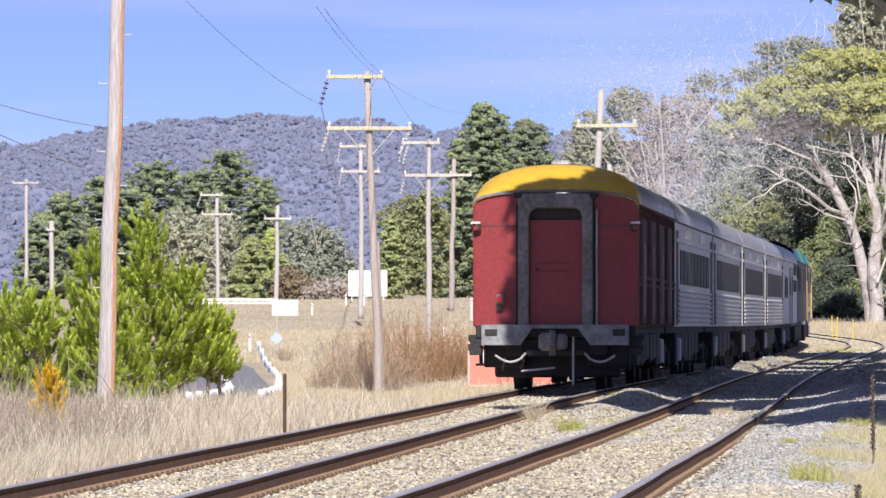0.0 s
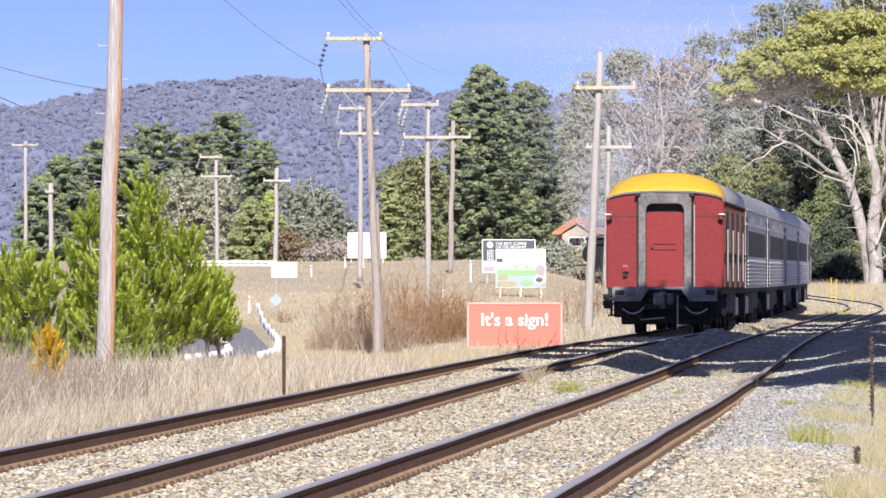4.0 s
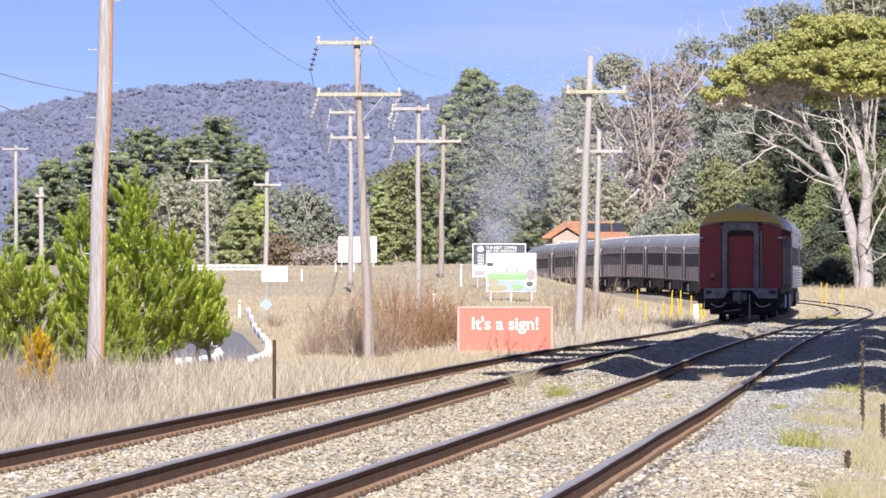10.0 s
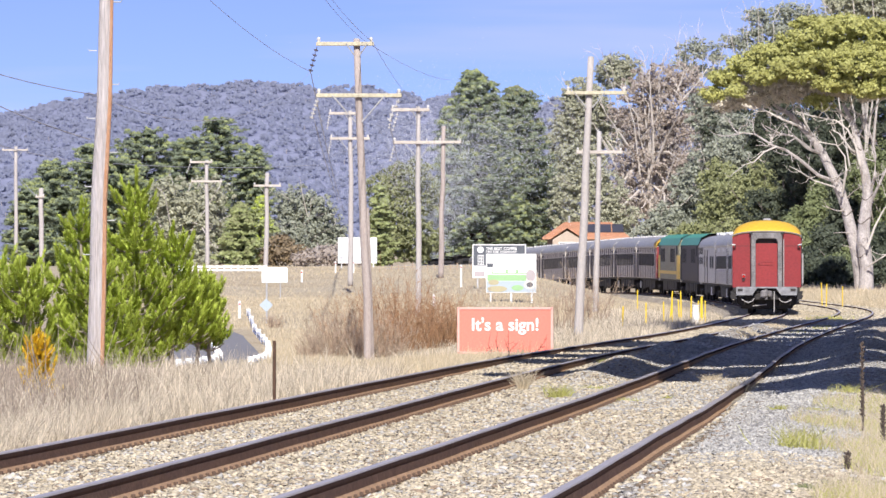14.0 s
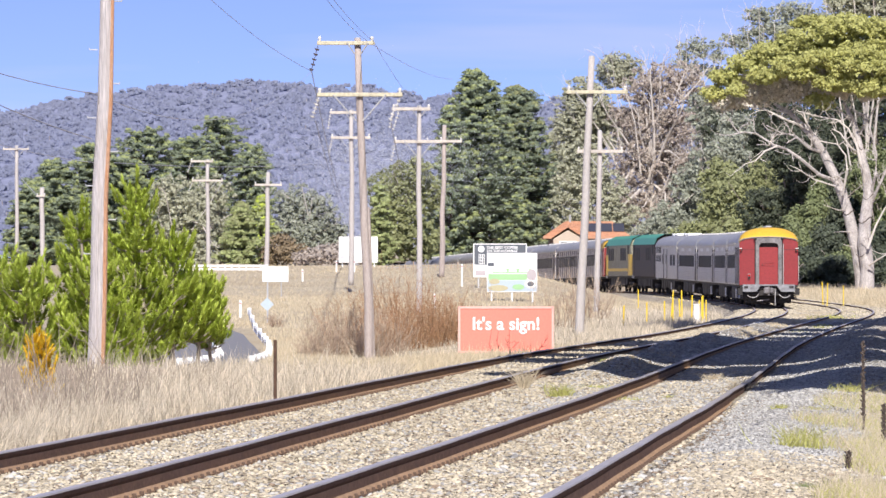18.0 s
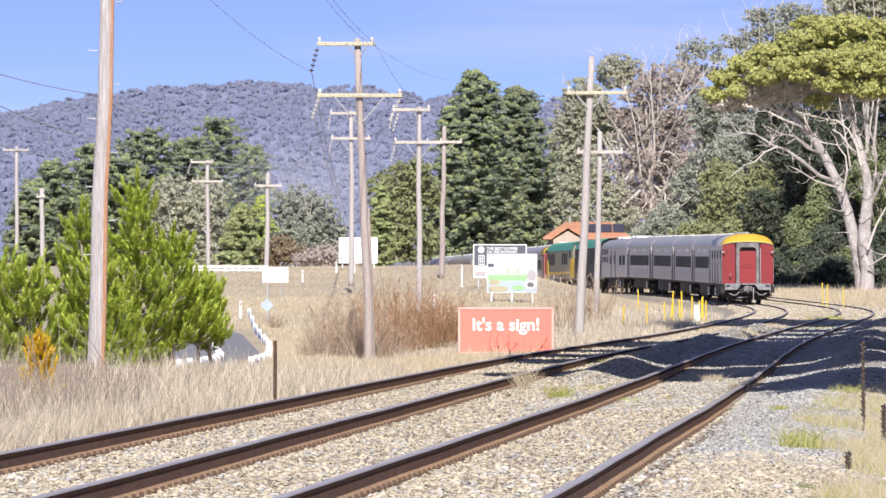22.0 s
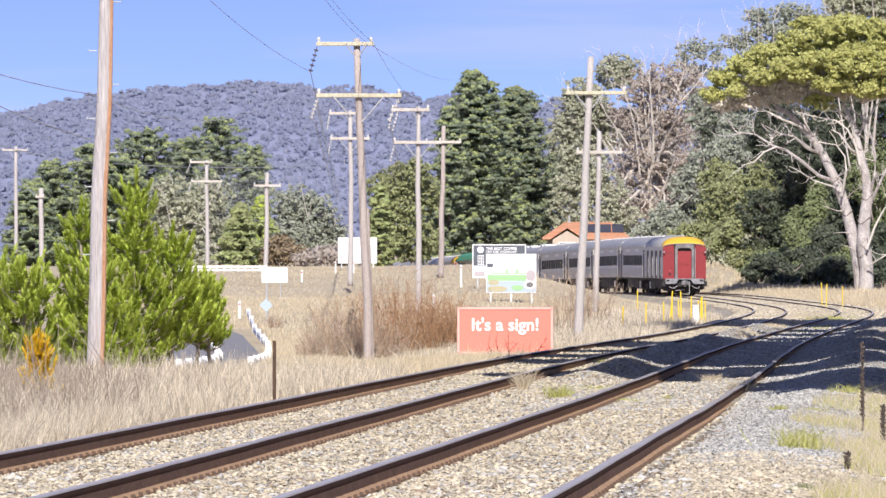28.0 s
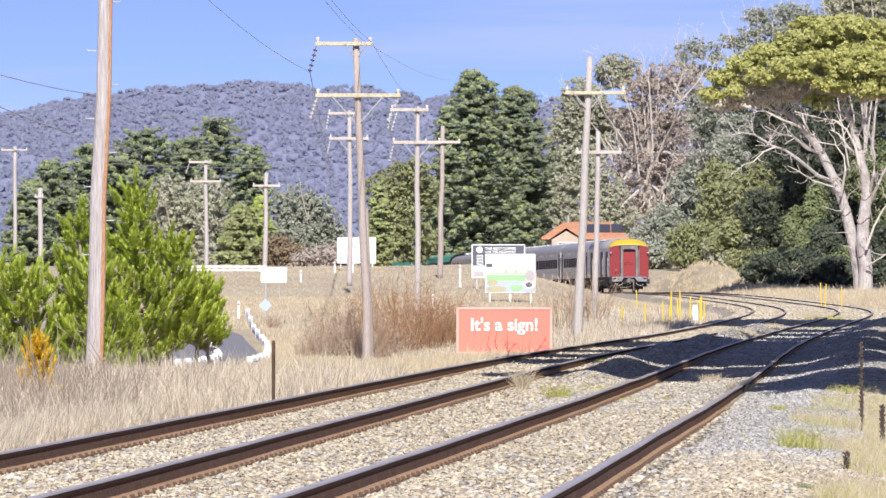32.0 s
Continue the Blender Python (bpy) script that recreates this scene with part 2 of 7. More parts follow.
# foliage
M_BARK = mat("grey_bark", (0.33, 0.28, 0.24), 0.9, 0, 0.25, 1, 8, 0.4, (0.22, 0.18, 0.15), stretch=(3, 3, 0.6))
M_BARK_WHITE = mat("white_gum_bark", (0.58, 0.53, 0.48), 0.85, 0, 0.2, 0.7, 8, 0.3, (0.46, 0.40, 0.35), stretch=(3, 3, 0.5))
M_BARK_PALE = mat("pale_bark", (0.50, 0.455, 0.43), 0.85, 0, 0.35, 1.3, 9, 0.6, (0.24, 0.205, 0.19), stretch=(2, 2, 1.2))
M_BARK_DARK = mat("dark_bark", (0.10, 0.075, 0.06), 0.95, 0, 0.25, 1, 8, 0.3)
M_STALK = mat("grey_stalk", (0.24, 0.195, 0.155), 0.9, 0, 0.2, 1, 8, 0, (0.15, 0.115, 0.09), island=0.4)
M_TWIG = mat("bare_twig", (0.42, 0.32, 0.23), 0.9, 0, 0.2, 1, 8, 0, (0.30, 0.2, 0.15), island=0.3)
M_TWIG_RED = mat("reddish_twig", (0.33, 0.185, 0.10), 0.9, 0, 0.2, 1, 8, 0, (0.34, 0.22, 0.11), island=0.35)


def leaf(name, a, b, island=0.3, transmit=0.2):
    return mat(name, a, 0.65, 0, 0.16, 0.22, 1.3, 0, b, island=island * 0.6, transmit=transmit)


M_LEAF_PINE = leaf("bright_pine_needles", (0.46, 0.54, 0.085), (0.29, 0.39, 0.065), 0.5, 0.2)
M_LEAF_GOLD = leaf("golden_needles", (0.86, 0.63, 0.05), (0.74, 0.48, 0.04))
# needles carry a little haze blue for the distance
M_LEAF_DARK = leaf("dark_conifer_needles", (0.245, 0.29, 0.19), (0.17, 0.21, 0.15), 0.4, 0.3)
# very dark green that stands in for leaves in the pine's shade
M_LEAF_DEEP_SHADE = leaf("deep_shade_leaves", (0.1, 0.118, 0.075), (0.065, 0.08, 0.055), 0.4, 0.3)
# lighter needle tone, also used as the lit pads of dark conifers
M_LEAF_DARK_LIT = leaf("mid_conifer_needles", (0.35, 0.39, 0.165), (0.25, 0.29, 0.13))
M_LEAF_UMB = leaf("umbrella_pine_needles", (0.47, 0.465, 0.155), (0.36, 0.365, 0.135))
M_LEAF_UMB_IN = leaf("inner_pine_needles", (0.66, 0.6, 0.5), (0.52, 0.47, 0.39))
M_LEAF_GUM = leaf("gum_leaves", (0.42, 0.42, 0.3), (0.31, 0.315, 0.23))
M_LEAF_GUM_BROWN = leaf("brownish_gum_leaves", (0.44, 0.375, 0.32), (0.33, 0.28, 0.24))
M_LEAF_GUM_GREEN = leaf("olive_gum_leaves", (0.29, 0.305, 0.14), (0.21, 0.23, 0.115))
M_LEAF_BLUE = leaf("blue_grey_leaves", (0.35, 0.37, 0.29), (0.26, 0.28, 0.22))
M_SMOKE = mat("grey_smoke", (0.78, 0.80, 0.88), 1.0, 0, 0.05, 0.1, 1, transmit=0.5, spec=0.0)
M_LEAF_ORANGE = leaf("orange_shrub_leaves", (0.27, 0.205, 0.125), (0.2, 0.155, 0.09))
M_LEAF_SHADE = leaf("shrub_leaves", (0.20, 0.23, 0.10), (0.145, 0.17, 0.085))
# bluish base colours: distance haze is painted into slope and crowns
M_HILL = mat("haze_tinted_slope", (0.255, 0.27, 0.37), 1.0, 0, 0.12, 0.012, 0.12, 0, (0.235, 0.245, 0.35))
M_HILL_TREE = mat("haze_tinted_crowns", (0.305, 0.325, 0.42), 1.0, 0, 0.14, 0.012, 0.15, 0, (0.26, 0.28, 0.385), island=0.06, transmit=0.5)


# ---- mesh building ----
class Geo:
    """Vertices and faces gathered into one mesh."""

    def __init__(self):
        self.v, self.f = [], []

    def add(self, verts, faces):
        o = len(self.v)
        self.v.extend(tuple(p) for p in verts)
        self.f.extend(tuple(i + o for i in q) for q in faces)
        return self

    def box(self, x0, x1, y0, y1, z0, z1, b=0.0):
        lo, hi = Vector((min(x0, x1), min(y0, y1), min(z0, z1))), Vector((max(x0, x1), max(y0, y1), max(z0, z1)))
        if b <= 0:
            vs = [(x, y, z) for x in (lo.x, hi.x) for y in (lo.y, hi.y) for z in (lo.z, hi.z)]
            return self.add(vs, [(0, 1, 3, 2), (4, 6, 7, 5), (0, 4, 5, 1), (2, 3, 7, 6), (0, 2, 6, 4), (1, 5, 7, 3)])
        b = min(b, (hi.x - lo.x) * 0.45, (hi.y - lo.y) * 0.45, (hi.z - lo.z) * 0.45)
        vs, key = [], {}
        for sx in (0, 1):
            for sy in (0, 1):
                for sz in (0, 1):
                    for a in range(3):
                        s = (sx, sy, sz)
                        p = [(hi[i] if s[i] else lo[i]) + (0 if i == a else (-b if s[i] else b)) for i in range(3)]
                        key[(s, a)] = len(vs)
                        vs.append(p)
        fs = []
        for a in range(3):
            o = [i for i in range(3) if i != a]
            for sa in (0, 1):
                q = []
                for s1, s2 in ((0, 0), (1, 0), (1, 1), (0, 1)):
                    s = [0, 0, 0]
                    s[a], s[o[0]], s[o[1]] = sa, s1, s2
                    q.append(key[(tuple(s), a)])
                fs.append(tuple(q))
            for s1 in (0, 1):
                for s2 in (0, 1):
                    s = [0, 0, 0]
                    s[o[0]], s[o[1]] = s1, s2
                    e, g = list(s), list(s)
                    e[a], g[a] = 0, 1
                    fs.append((key[(tuple(e), o[0])], key[(tuple(g), o[0])], key[(tuple(g), o[1])], key[(tuple(e), o[1])]))
        for sx in (0, 1):
            for sy in (0, 1):
                for sz in (0, 1):
                    fs.append(tuple(key[((sx, sy, sz), a)] for a in range(3)))
        return self.add(vs, fs)

    def loft(self, rings, close=True, caps=True):
        """Rings of equal point count joined in order."""
        n = len(rings[0])
        vs = [p for r in rings for p in r]
        fs = []
        for k in range(len(rings) - 1):
            for i in range(n if close else n - 1):
                j = (i + 1) % n
                fs.append((k * n + i, k * n + j, (k + 1) * n + j, (k + 1) * n + i))
        if caps:
            fs.append(tuple(range(n)))
            fs.append(tuple((len(rings) - 1) * n + i for i in range(n)))
        return self.add(vs, fs)

    def tube(self, pts, radii, n=6):
        pts = [Vector(p) for p in pts]
        if not hasattr(radii, "__len__"):
            radii = [radii] * len(pts)
        rings = []
        for i, p in enumerate(pts):
            d = (pts[min(i + 1, len(pts) - 1)] - pts[max(i - 1, 0)]).normalized()
            u = d.orthogonal().normalized() if abs(d.z) > 0.95 else d.cross(Vector((0, 0, 1))).normalized()
            w = d.cross(u)
            rings.append([p + (u * math.cos(a) + w * math.sin(a)) * radii[i] for a in (2 * math.pi * k / n for k in range(n))])
        return self.loft(rings)

    def mesh(self, name, material, smooth=False):
        me = bpy.data.meshes.new(name)
        me.from_pydata(self.v, [], self.f)
        bm = bmesh.new()
        bm.from_mesh(me)
        bmesh.ops.recalc_face_normals(bm, faces=bm.faces)
        bm.to_mesh(me)
        bm.free()
        if material:
            me.materials.append(material)
        if smooth:
            me.shade_smooth()
        me.update()
        return me


def part(name, geo, material, parent, label="", smooth=False):
    me = geo.mesh(name, material, smooth) if isinstance(geo, Geo) else geo
    ob = new(name, me)
    ob.parent = parent
    if label:
        ob["label"] = label
    return ob


def thing(name, at=(0, 0, 0), turn=0.0, label="", category="", group="", kind=""):
    ob = new(name)
    ob.empty_display_size = 0.3
    ob.matrix_basis = pose(*at, 0, 0, turn)
    return tagged(ob, label, category, group, kind)


def solid(name, geo, material, label="", category="", group="", kind="", smooth=False):
    return tagged(new(name, geo.mesh(name, material, smooth)), label, category, group, kind)


def soup(name, verts, faces, material):
    """A mesh from arrays of equal-sized faces."""
    me = bpy.data.meshes.new(name)
    nf, k = faces.shape
    me.vertices.add(len(verts))
    me.vertices.foreach_set("co", verts.astype(np.float32).ravel())
    me.loops.add(nf * k)
    me.loops.foreach_set("vertex_index", faces.astype(np.int32).ravel())
    me.polygons.add(nf)
    me.polygons.foreach_set("loop_start", np.arange(0, nf * k, k, dtype=np.int32))
    me.polygons.foreach_set("loop_total", np.full(nf, k, dtype=np.int32))
    me.materials.append(material)
    me.update(calc_edges=True)
    return me


def unit(a):
    return a / np.maximum(np.linalg.norm(a, axis=1, keepdims=True), 1e-9)


def leaf_quads(rng, pos, size, up=0.0, long=1.6, face=None):
    """Small leaf blades at pos; up pulls their length upright, face is the side that they tend to turn to."""
    n = len(pos)
    a = rng.normal(size=(n, 3))
    a[:, 2] += up * np.abs(rng.normal(size=n)) * 2
    a = unit(a)
    w = rng.normal(size=(n, 3))
    if face is not None:
        w = unit(face) * 1.5 + w * 0.55
        a = unit(np.cross(w, a))
    b = unit(np.cross(a, w))
    s = size * rng.uniform(0.6, 1.35, (n, 1))
    a, b = a * s * long * 0.5, b * s * 0.5
    v = np.stack([pos - a, pos + b * 0.9, pos + a, pos - b * 0.9], 1).reshape(-1, 3)
    return v, np.arange(4 * n).reshape(-1, 4)


def in_blobs(rng, blobs, n, shell=0.55):
    """Points in ellipsoids (x, y, z, rx, ry, rz), crowded towards the skin."""
    vol = np.array([b[3] * b[5] for b in blobs])
    pick = rng.choice(len(blobs), n, p=vol / vol.sum())
    bl = np.array([b[:6] for b in blobs])[pick]
    d = unit(rng.normal(size=(n, 3)))
    r = 1 - shell * rng.random((n, 1)) ** 1.5
    return bl[:, :3] + d * r * bl[:, 3:6]


def tuft(rng, clumps, per, radius, flat):
    """Offsets that fill rounded clumps of uneven size, thickest near their skin."""
    r = radius * np.repeat(rng.uniform(0.55, 1.35, clumps), per)[:, None]
    d = unit(rng.normal(size=(clumps * per, 3)))
    d[:, 2] = np.where(d[:, 2] < -0.35, -0.35 + (d[:, 2] + 0.35) * 0.4, d[:, 2])
    return d * r * rng.random((clumps * per, 1)) ** 0.45 * np.array([1, 1, flat])


def crown_mesh(rng, blobs, clumps, per, spread, size, material, up=0.0, shell=0.55, long=1.6):
    c = in_blobs(rng, blobs, clumps, shell)
    off = tuft(rng, clumps, per, spread * 1.25, 0.72)
    v, f = leaf_quads(rng, np.repeat(c, per, 0) + off, size, up, long, off + np.array([0, -0.1, 0.3]) * spread)
    return soup("crown", v, f, material)


def branch(g, rng, p, d, length, r, depth, spread=0.6, n=5, bend=0.25, upward=0.15):
    """A bent, tapering limb that forks; returns nothing, adds to g."""
    pts, rad = [Vector(p)], [r]
    d = Vector(d).normalized()
    for k in range(4):
        d = (d + Vector(rng.normal(size=3)) * bend + Vector((0, 0, upward))).normalized()
        pts.append(pts[-1] + d * length / 4)
        rad.append(r * (1 - 0.16 * (k + 1)))
    g.tube(pts, rad, n)
    if depth > 0:
        for k in range(3 if depth > 1 else 2):
            at = pts[2 + (k % 3)]
            nd = (d + Vector(rng.normal(size=3)) * spread).normalized()
            branch(g, rng, at, nd, length * rng.uniform(0.5, 0.75), r * 0.5, depth - 1, spread, max(3, n - 1), bend, upward)


# ---- the line of the railway ----
LINE_Y = [-40, 35, 85, 111, 133, 180, 213, 258, 286, 306, 329, 345, 363, 380, 397, 425, 454, 477, 500, 530, 583, 612, 636, 680, 723, 777, 848, 954]
LINE_X = [-7.7, -3.08, 0.05, 1.66, 3.36, 7.05, 9.65, 13.05, 14.8, 15.85, 16.75, 17.2, 17.45, 17.5, 17.35, 16.7, 15.5, 14.1, 12.3, 9.7, 4.2, 0.5, -3.5, -11, -18.5, -27, -38.5, -56]
RISE_Y = [-40, 0, 180, 215, 258, 306, 329, 363, 397, 454, 477, 550, 636, 742, 954]
RISE_Z = [0, 0, 0.0, 0.07, 0.19, 0.31, 0.37, 0.48, 0.67, 1.1, 1.2, 1.0, 0.3, -1.8, -5.4]
GAP_Y = [-40, 35, 42, 54, 66, 80, 104, 125, 150, 175, 205, 230, 258, 300, 900]
GAP_X = [2.45, 2.82, 2.9, 3.08, 3.22, 3.33, 3.46, 3.32, 3.1, 3.02, 3.05, 3.28, 3.64, 4.05, 4.3]
_ys = np.arange(-40, 901, 1.0)


def _soften(y, x, width):
    k = np.exp(-0.5 * (np.arange(-40, 41) / width) ** 2)
    raw = np.interp(np.arange(-140, 1001, 1.0), y, x)
    ends = np.arange(-140, 1001, 1.0)
    raw = np.where(ends < y[0], x[0] + (ends - y[0]) * (x[1] - x[0]) / (y[1] - y[0]), raw)
    raw = np.where(ends > y[-1], x[-1] + (ends - y[-1]) * (x[-1] - x[-2]) / (y[-1] - y[-2]), raw)
    return np.convolve(raw, k / k.sum(), "same")[100:-100]


_main, _rise, _gap = _soften(LINE_Y, LINE_X, 14), _soften(RISE_Y, RISE_Z, 14), _soften(GAP_Y, GAP_X, 14)


def main_x(y):
    return np.interp(y, _ys, _main)


def rise(y):
    return np.interp(y, _ys, _rise)


def siding_x(y):
    return main_x(y) + np.interp(y, _ys, _gap)


_arc = np.concatenate([[0], np.cumsum(np.hypot(np.diff(_main), 1.0))])


def on_line(s):
    """The place on the main line s metres along it, counted from level with the viewer."""
    y = float(np.interp(s + 40.3, _arc, _ys))
    return Vector((float(main_x(y)), y, float(rise(y))))


# ---- ground ----
LEFT_Y = [-200, 0, 60, 112, 150, 190, 230, 270, 320, 380, 450, 550, 700, 1500, 5000]
LEFT_Z = [-0.3, -0.3, -0.36, -0.46, -0.75, -1.0, -0.6, -0.15, 0.75, 1.9, 2.95, 3.3, 4.0, 9.0, 20.0]
RIGHT_Y = [-200, 0, 64, 84, 150, 200, 280, 340, 400, 440, 470, 484, 506, 530, 600, 1500, 5000]
RIGHT_Z = [-0.3, -0.3, -0.3, -1.0, -0.9, -0.15, 0.2, 0.45, 0.7, 0.85, 1.0, 1.2, 1.6, 2.2, 4.0, 10.0, 20.0]


def smooth01(t):
    t = np.clip(t, 0, 1)
    return t * t * (3 - 2 * t)


def land(x, y):
    """Height of the ground."""
    x, y = np.asarray(x, float), np.asarray(y, float)
    d = x - main_x(y)
    base = rise(y) - 0.42
    wl = smooth01((-2.6 - d) / np.interp(y, [100, 300], [5, 11]))
    wr = smooth01((d - np.interp(y, _ys, _gap) - 2.4) / np.interp(y, [64, 84, 150, 200, 460, 490], [8, 2.6, 2.6, 8, 8, 5]))
    z = base + wl * (np.interp(y, LEFT_Y, LEFT_Z) - base) + wr * (np.interp(y, RIGHT_Y, RIGHT_Z) - base)
    # cutting bank beyond the bend, rolling humps in the paddock
    z = z + 2.3 * np.exp(-((x - 19.6) / 4.2) ** 2 - ((y - 513) / 17.0) ** 2) * wr
    z = z + wl * 0.12 * np.sin(x * 0.35 + 1.0) * np.sin(y * 0.06) + 0.05 * wr * np.sin(x * 0.9) * np.sin(y * 0.21)
    return z


def build_ground():
    ys = np.concatenate([np.arange(-60, 30, 6.0), np.arange(30, 620, 2.5), np.geomspace(622, 5000, 34)])
    us = np.concatenate([np.linspace(-1, -0.1, 20), np.linspace(-0.09, 0.108, 190), np.linspace(0.115, 1, 20)])
    far = np.maximum(ys, 40)
    X = us[None, :] * (far[:, None] * np.where(np.abs(us) > 0.11, 1.6, 1.0)[None, :]) + main_x(np.clip(ys, -40, 500))[:, None] * 0.5
    Y = np.repeat(ys[:, None], len(us), 1)
    Z = land(X, Y)
    v = np.stack([X, Y, Z], -1).reshape(-1, 3)
    n = len(us)
    i = (np.arange(len(ys) - 1)[:, None] * n + np.arange(n - 1)[None, :]).ravel()
    me = soup("ground", v, np.stack([i, i + 1, i + n + 1, i + n], 1), M_GRASS_SOIL)
    me.shade_smooth()
    tagged(new("ground", me), "dry straw-coloured winter paddock sloping up from the railway", "ground", kind="structure")


build_ground()


# ---- track ----
def bed_z(x, y):
    """Height of the ballast surface across both tracks."""
    c, d = main_x(y), siding_x(y)
    m = (c + d) / 2
    left = np.interp(x - c, [-2.3, -1.55, -0.9, 0, 0.9], [-0.5, -0.2, -0.155, -0.165, -0.155])
    mid = -0.155 - 0.045 * np.clip(1 - np.abs(x - m) / np.maximum(m - c - 0.9, 0.1), 0, 1)
    drop = [-0.155, -0.165, -0.15, -0.11, -0.22, -0.55, -1.4]
    near = np.interp(x - d, [-0.9, 0, 0.9, 1.6, 2.8, 3.6, 5.2], drop)
    far = np.interp(x - d, [-0.9, 0, 0.9, 1.6, 2.56, 3.36, 4.8], drop)
    right = np.where(np.asarray(y) < 130, near, far)
    return rise(y) + heap(x, y) + np.where(x < c + 0.9, left, np.where(x > d - 0.9, right, mid))


def strip(name, y0, y1, step, profile, material):
    """Sweep a cross-section (function of y giving points x, z) along the line."""
    rings = []
    for y in np.arange(y0, y1 + step * 0.5, step):
        rings.append([(x, float(y), z) for x, z in profile(float(y))])
    g = Geo()
    g.loft(rings, close=False, caps=False)
    return g.mesh(name, material)


def heap(x, y):
    """Rough heaps of loose ballast between and beside the tracks."""
    c, s = main_x(y), siding_x(y)
    m = (c + s) / 2
    a = np.exp(-((x - m) / 0.45) ** 2) * smooth01((y - 78) / 14) * smooth01((230 - y) / 40)
    b = np.exp(-((x - s - 2.4) / 0.8) ** 2) * smooth01((y - 66) / 22) * smooth01((260 - y) / 50)
    rough = 0.55 + 0.45 * np.sin(y * 0.35 + x) * np.sin(y * 0.13 + 1.3)
    return (0.30 * a + 0.42 * b) * rough + 0.06 * smooth01((y - np.where(x > s, 54, 88)) / 34)


def bed_profile(y):
    pts = bed_section(y)
    out = []
    for k in range(len(pts) - 1):
        (x0, z0), (x1, z1) = pts[k], pts[k + 1]
        n = 3 if 3 < k < 11 else 1
        for j in range(n):
            x, z = x0 + (x1 - x0) * j / n, z0 + (z1 - z0) * j / n
            out.append((x, z + float(heap(x, y))))
    return out + [pts[-1]]


def bed_section(y):
    c, s, r = float(main_x(y)), float(siding_x(y)), float(rise(y))
    w = 1.0 if y < 130 else 0.6
    return [(c - 2.3, r - 0.50), (c - 1.55, r - 0.20), (c - 0.9, r - 0.155), (c, r - 0.165), (c + 0.9, r - 0.155), ((c + s) / 2, r - 0.20),
            (s - 0.9, r - 0.155), (s, r - 0.165), (s + 0.9, r - 0.150), (s + 1.6, r - 0.11), (s + 2.2 + w * 0.6, r - 0.22), (s + 3.0 + w * 0.6, r - 0.55), (s + 4.2 + w, r - 1.4)]


bed = new("ballast_bed", strip("ballast_bed", 5, 640, 1.5, bed_profile, M_BALLAST_BED))
tagged(bed, "brown and grey crushed stone ballast under two tracks", "ballast", kind="structure")


def rail_mesh(name, centre, y0, y1, pick):
    """One rail; pick: 'head', 'web' or 'foot' of its section."""
    prof = {"head": [(-0.035, -0.009), (-0.028, 0.0), (0.028, 0.0), (0.035, -0.009)],
            "web": [(-0.035, -0.009), (-0.035, -0.034), (-0.022, -0.046), (-0.020, -0.055), (0.020, -0.055), (0.022, -0.046), (0.035, -0.034), (0.035, -0.009)],
            "foot": [(-0.020, -0.055), (-0.024, -0.112), (-0.072, -0.138), (-0.072, -0.156), (0.072, -0.156), (0.072, -0.138), (0.024, -0.112), (0.020, -0.055)]}[pick]
    g = Geo()
    rings = []
    y = y0
    while y <= y1:
        c, r = centre(y), float(rise(y))
        rings.append([(c + a, y, r + b) for a, b in prof])
        y += 1.2 if y < 130 else 3.0
    g.loft(rings, close=False, caps=False)
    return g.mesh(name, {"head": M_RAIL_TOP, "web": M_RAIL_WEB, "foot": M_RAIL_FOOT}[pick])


def lay_track(name, line, label, y1):
    track = thing(name, label=label, category="railway track", group="parallel tracks")
    for side in (-0.7525, 0.7525):
        def centre(y, side=side):
            wob = 0.006 * math.sin(y * 0.31 + side) + 0.004 * math.sin(y * 0.83)
            return float(line(y)) + side + (wob if y < 150 else 0)
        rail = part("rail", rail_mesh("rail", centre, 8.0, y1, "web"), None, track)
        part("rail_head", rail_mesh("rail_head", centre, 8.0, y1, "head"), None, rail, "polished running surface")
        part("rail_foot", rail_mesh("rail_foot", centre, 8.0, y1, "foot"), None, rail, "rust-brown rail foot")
        clips = Geo()
        clip = Geo().box(-0.013, 0.013, -0.035, 0.035, -0.014, 0.014).mesh("clip", M_CLIP)
        for k in range(230):
            y = 26 + k * 0.43
            c, r = centre(y), float(rise(y))
            if 28 <= k < 88:
                part("rail_clip", clip, None, rail).location = (c + 0.075, y, r - 0.132)
                continue
            clips.box(c + 0.062, c + 0.088, y - 0.035, y + 0.035, r - 0.146, r - 0.118)
            clips.box(c + 0.105, c + 0.125, y + 0.11, y + 0.17, r - 0.160, r - 0.140)
        tagged(part("rail_clips", clips, M_CLIP, rail, "dark spring clips"), kind="stuff")
    return track


lay_track("main_track", main_x, "main-line railway track with rusty sides curving away", 640)
lay_track("siding_track", siding_x, "siding railway track beside the main line", 560)


# ---- rolling stock ----
# each vehicle: origin on the rails at mid-length, y towards the front
def roof_ring(y, half, eave, crown, n=14, power=2.3):
    pts = []
    for k in range(n + 1):
        a = math.pi * k / n
        c, s = math.cos(a), math.sin(a)
        pts.append((half * math.copysign(abs(c) ** (2 / power), c), y, eave + (crown - eave) * abs(s) ** (2 / power)))
    return pts


def arc_shell(sections, thick=0.04):
    """A curved roof with an underside from rings along y."""
    g = Geo()
    rings = [r + [(x * 0.985, y, z - thick) for x, y, z in reversed(r)] for r in sections]
    return g.loft(rings)


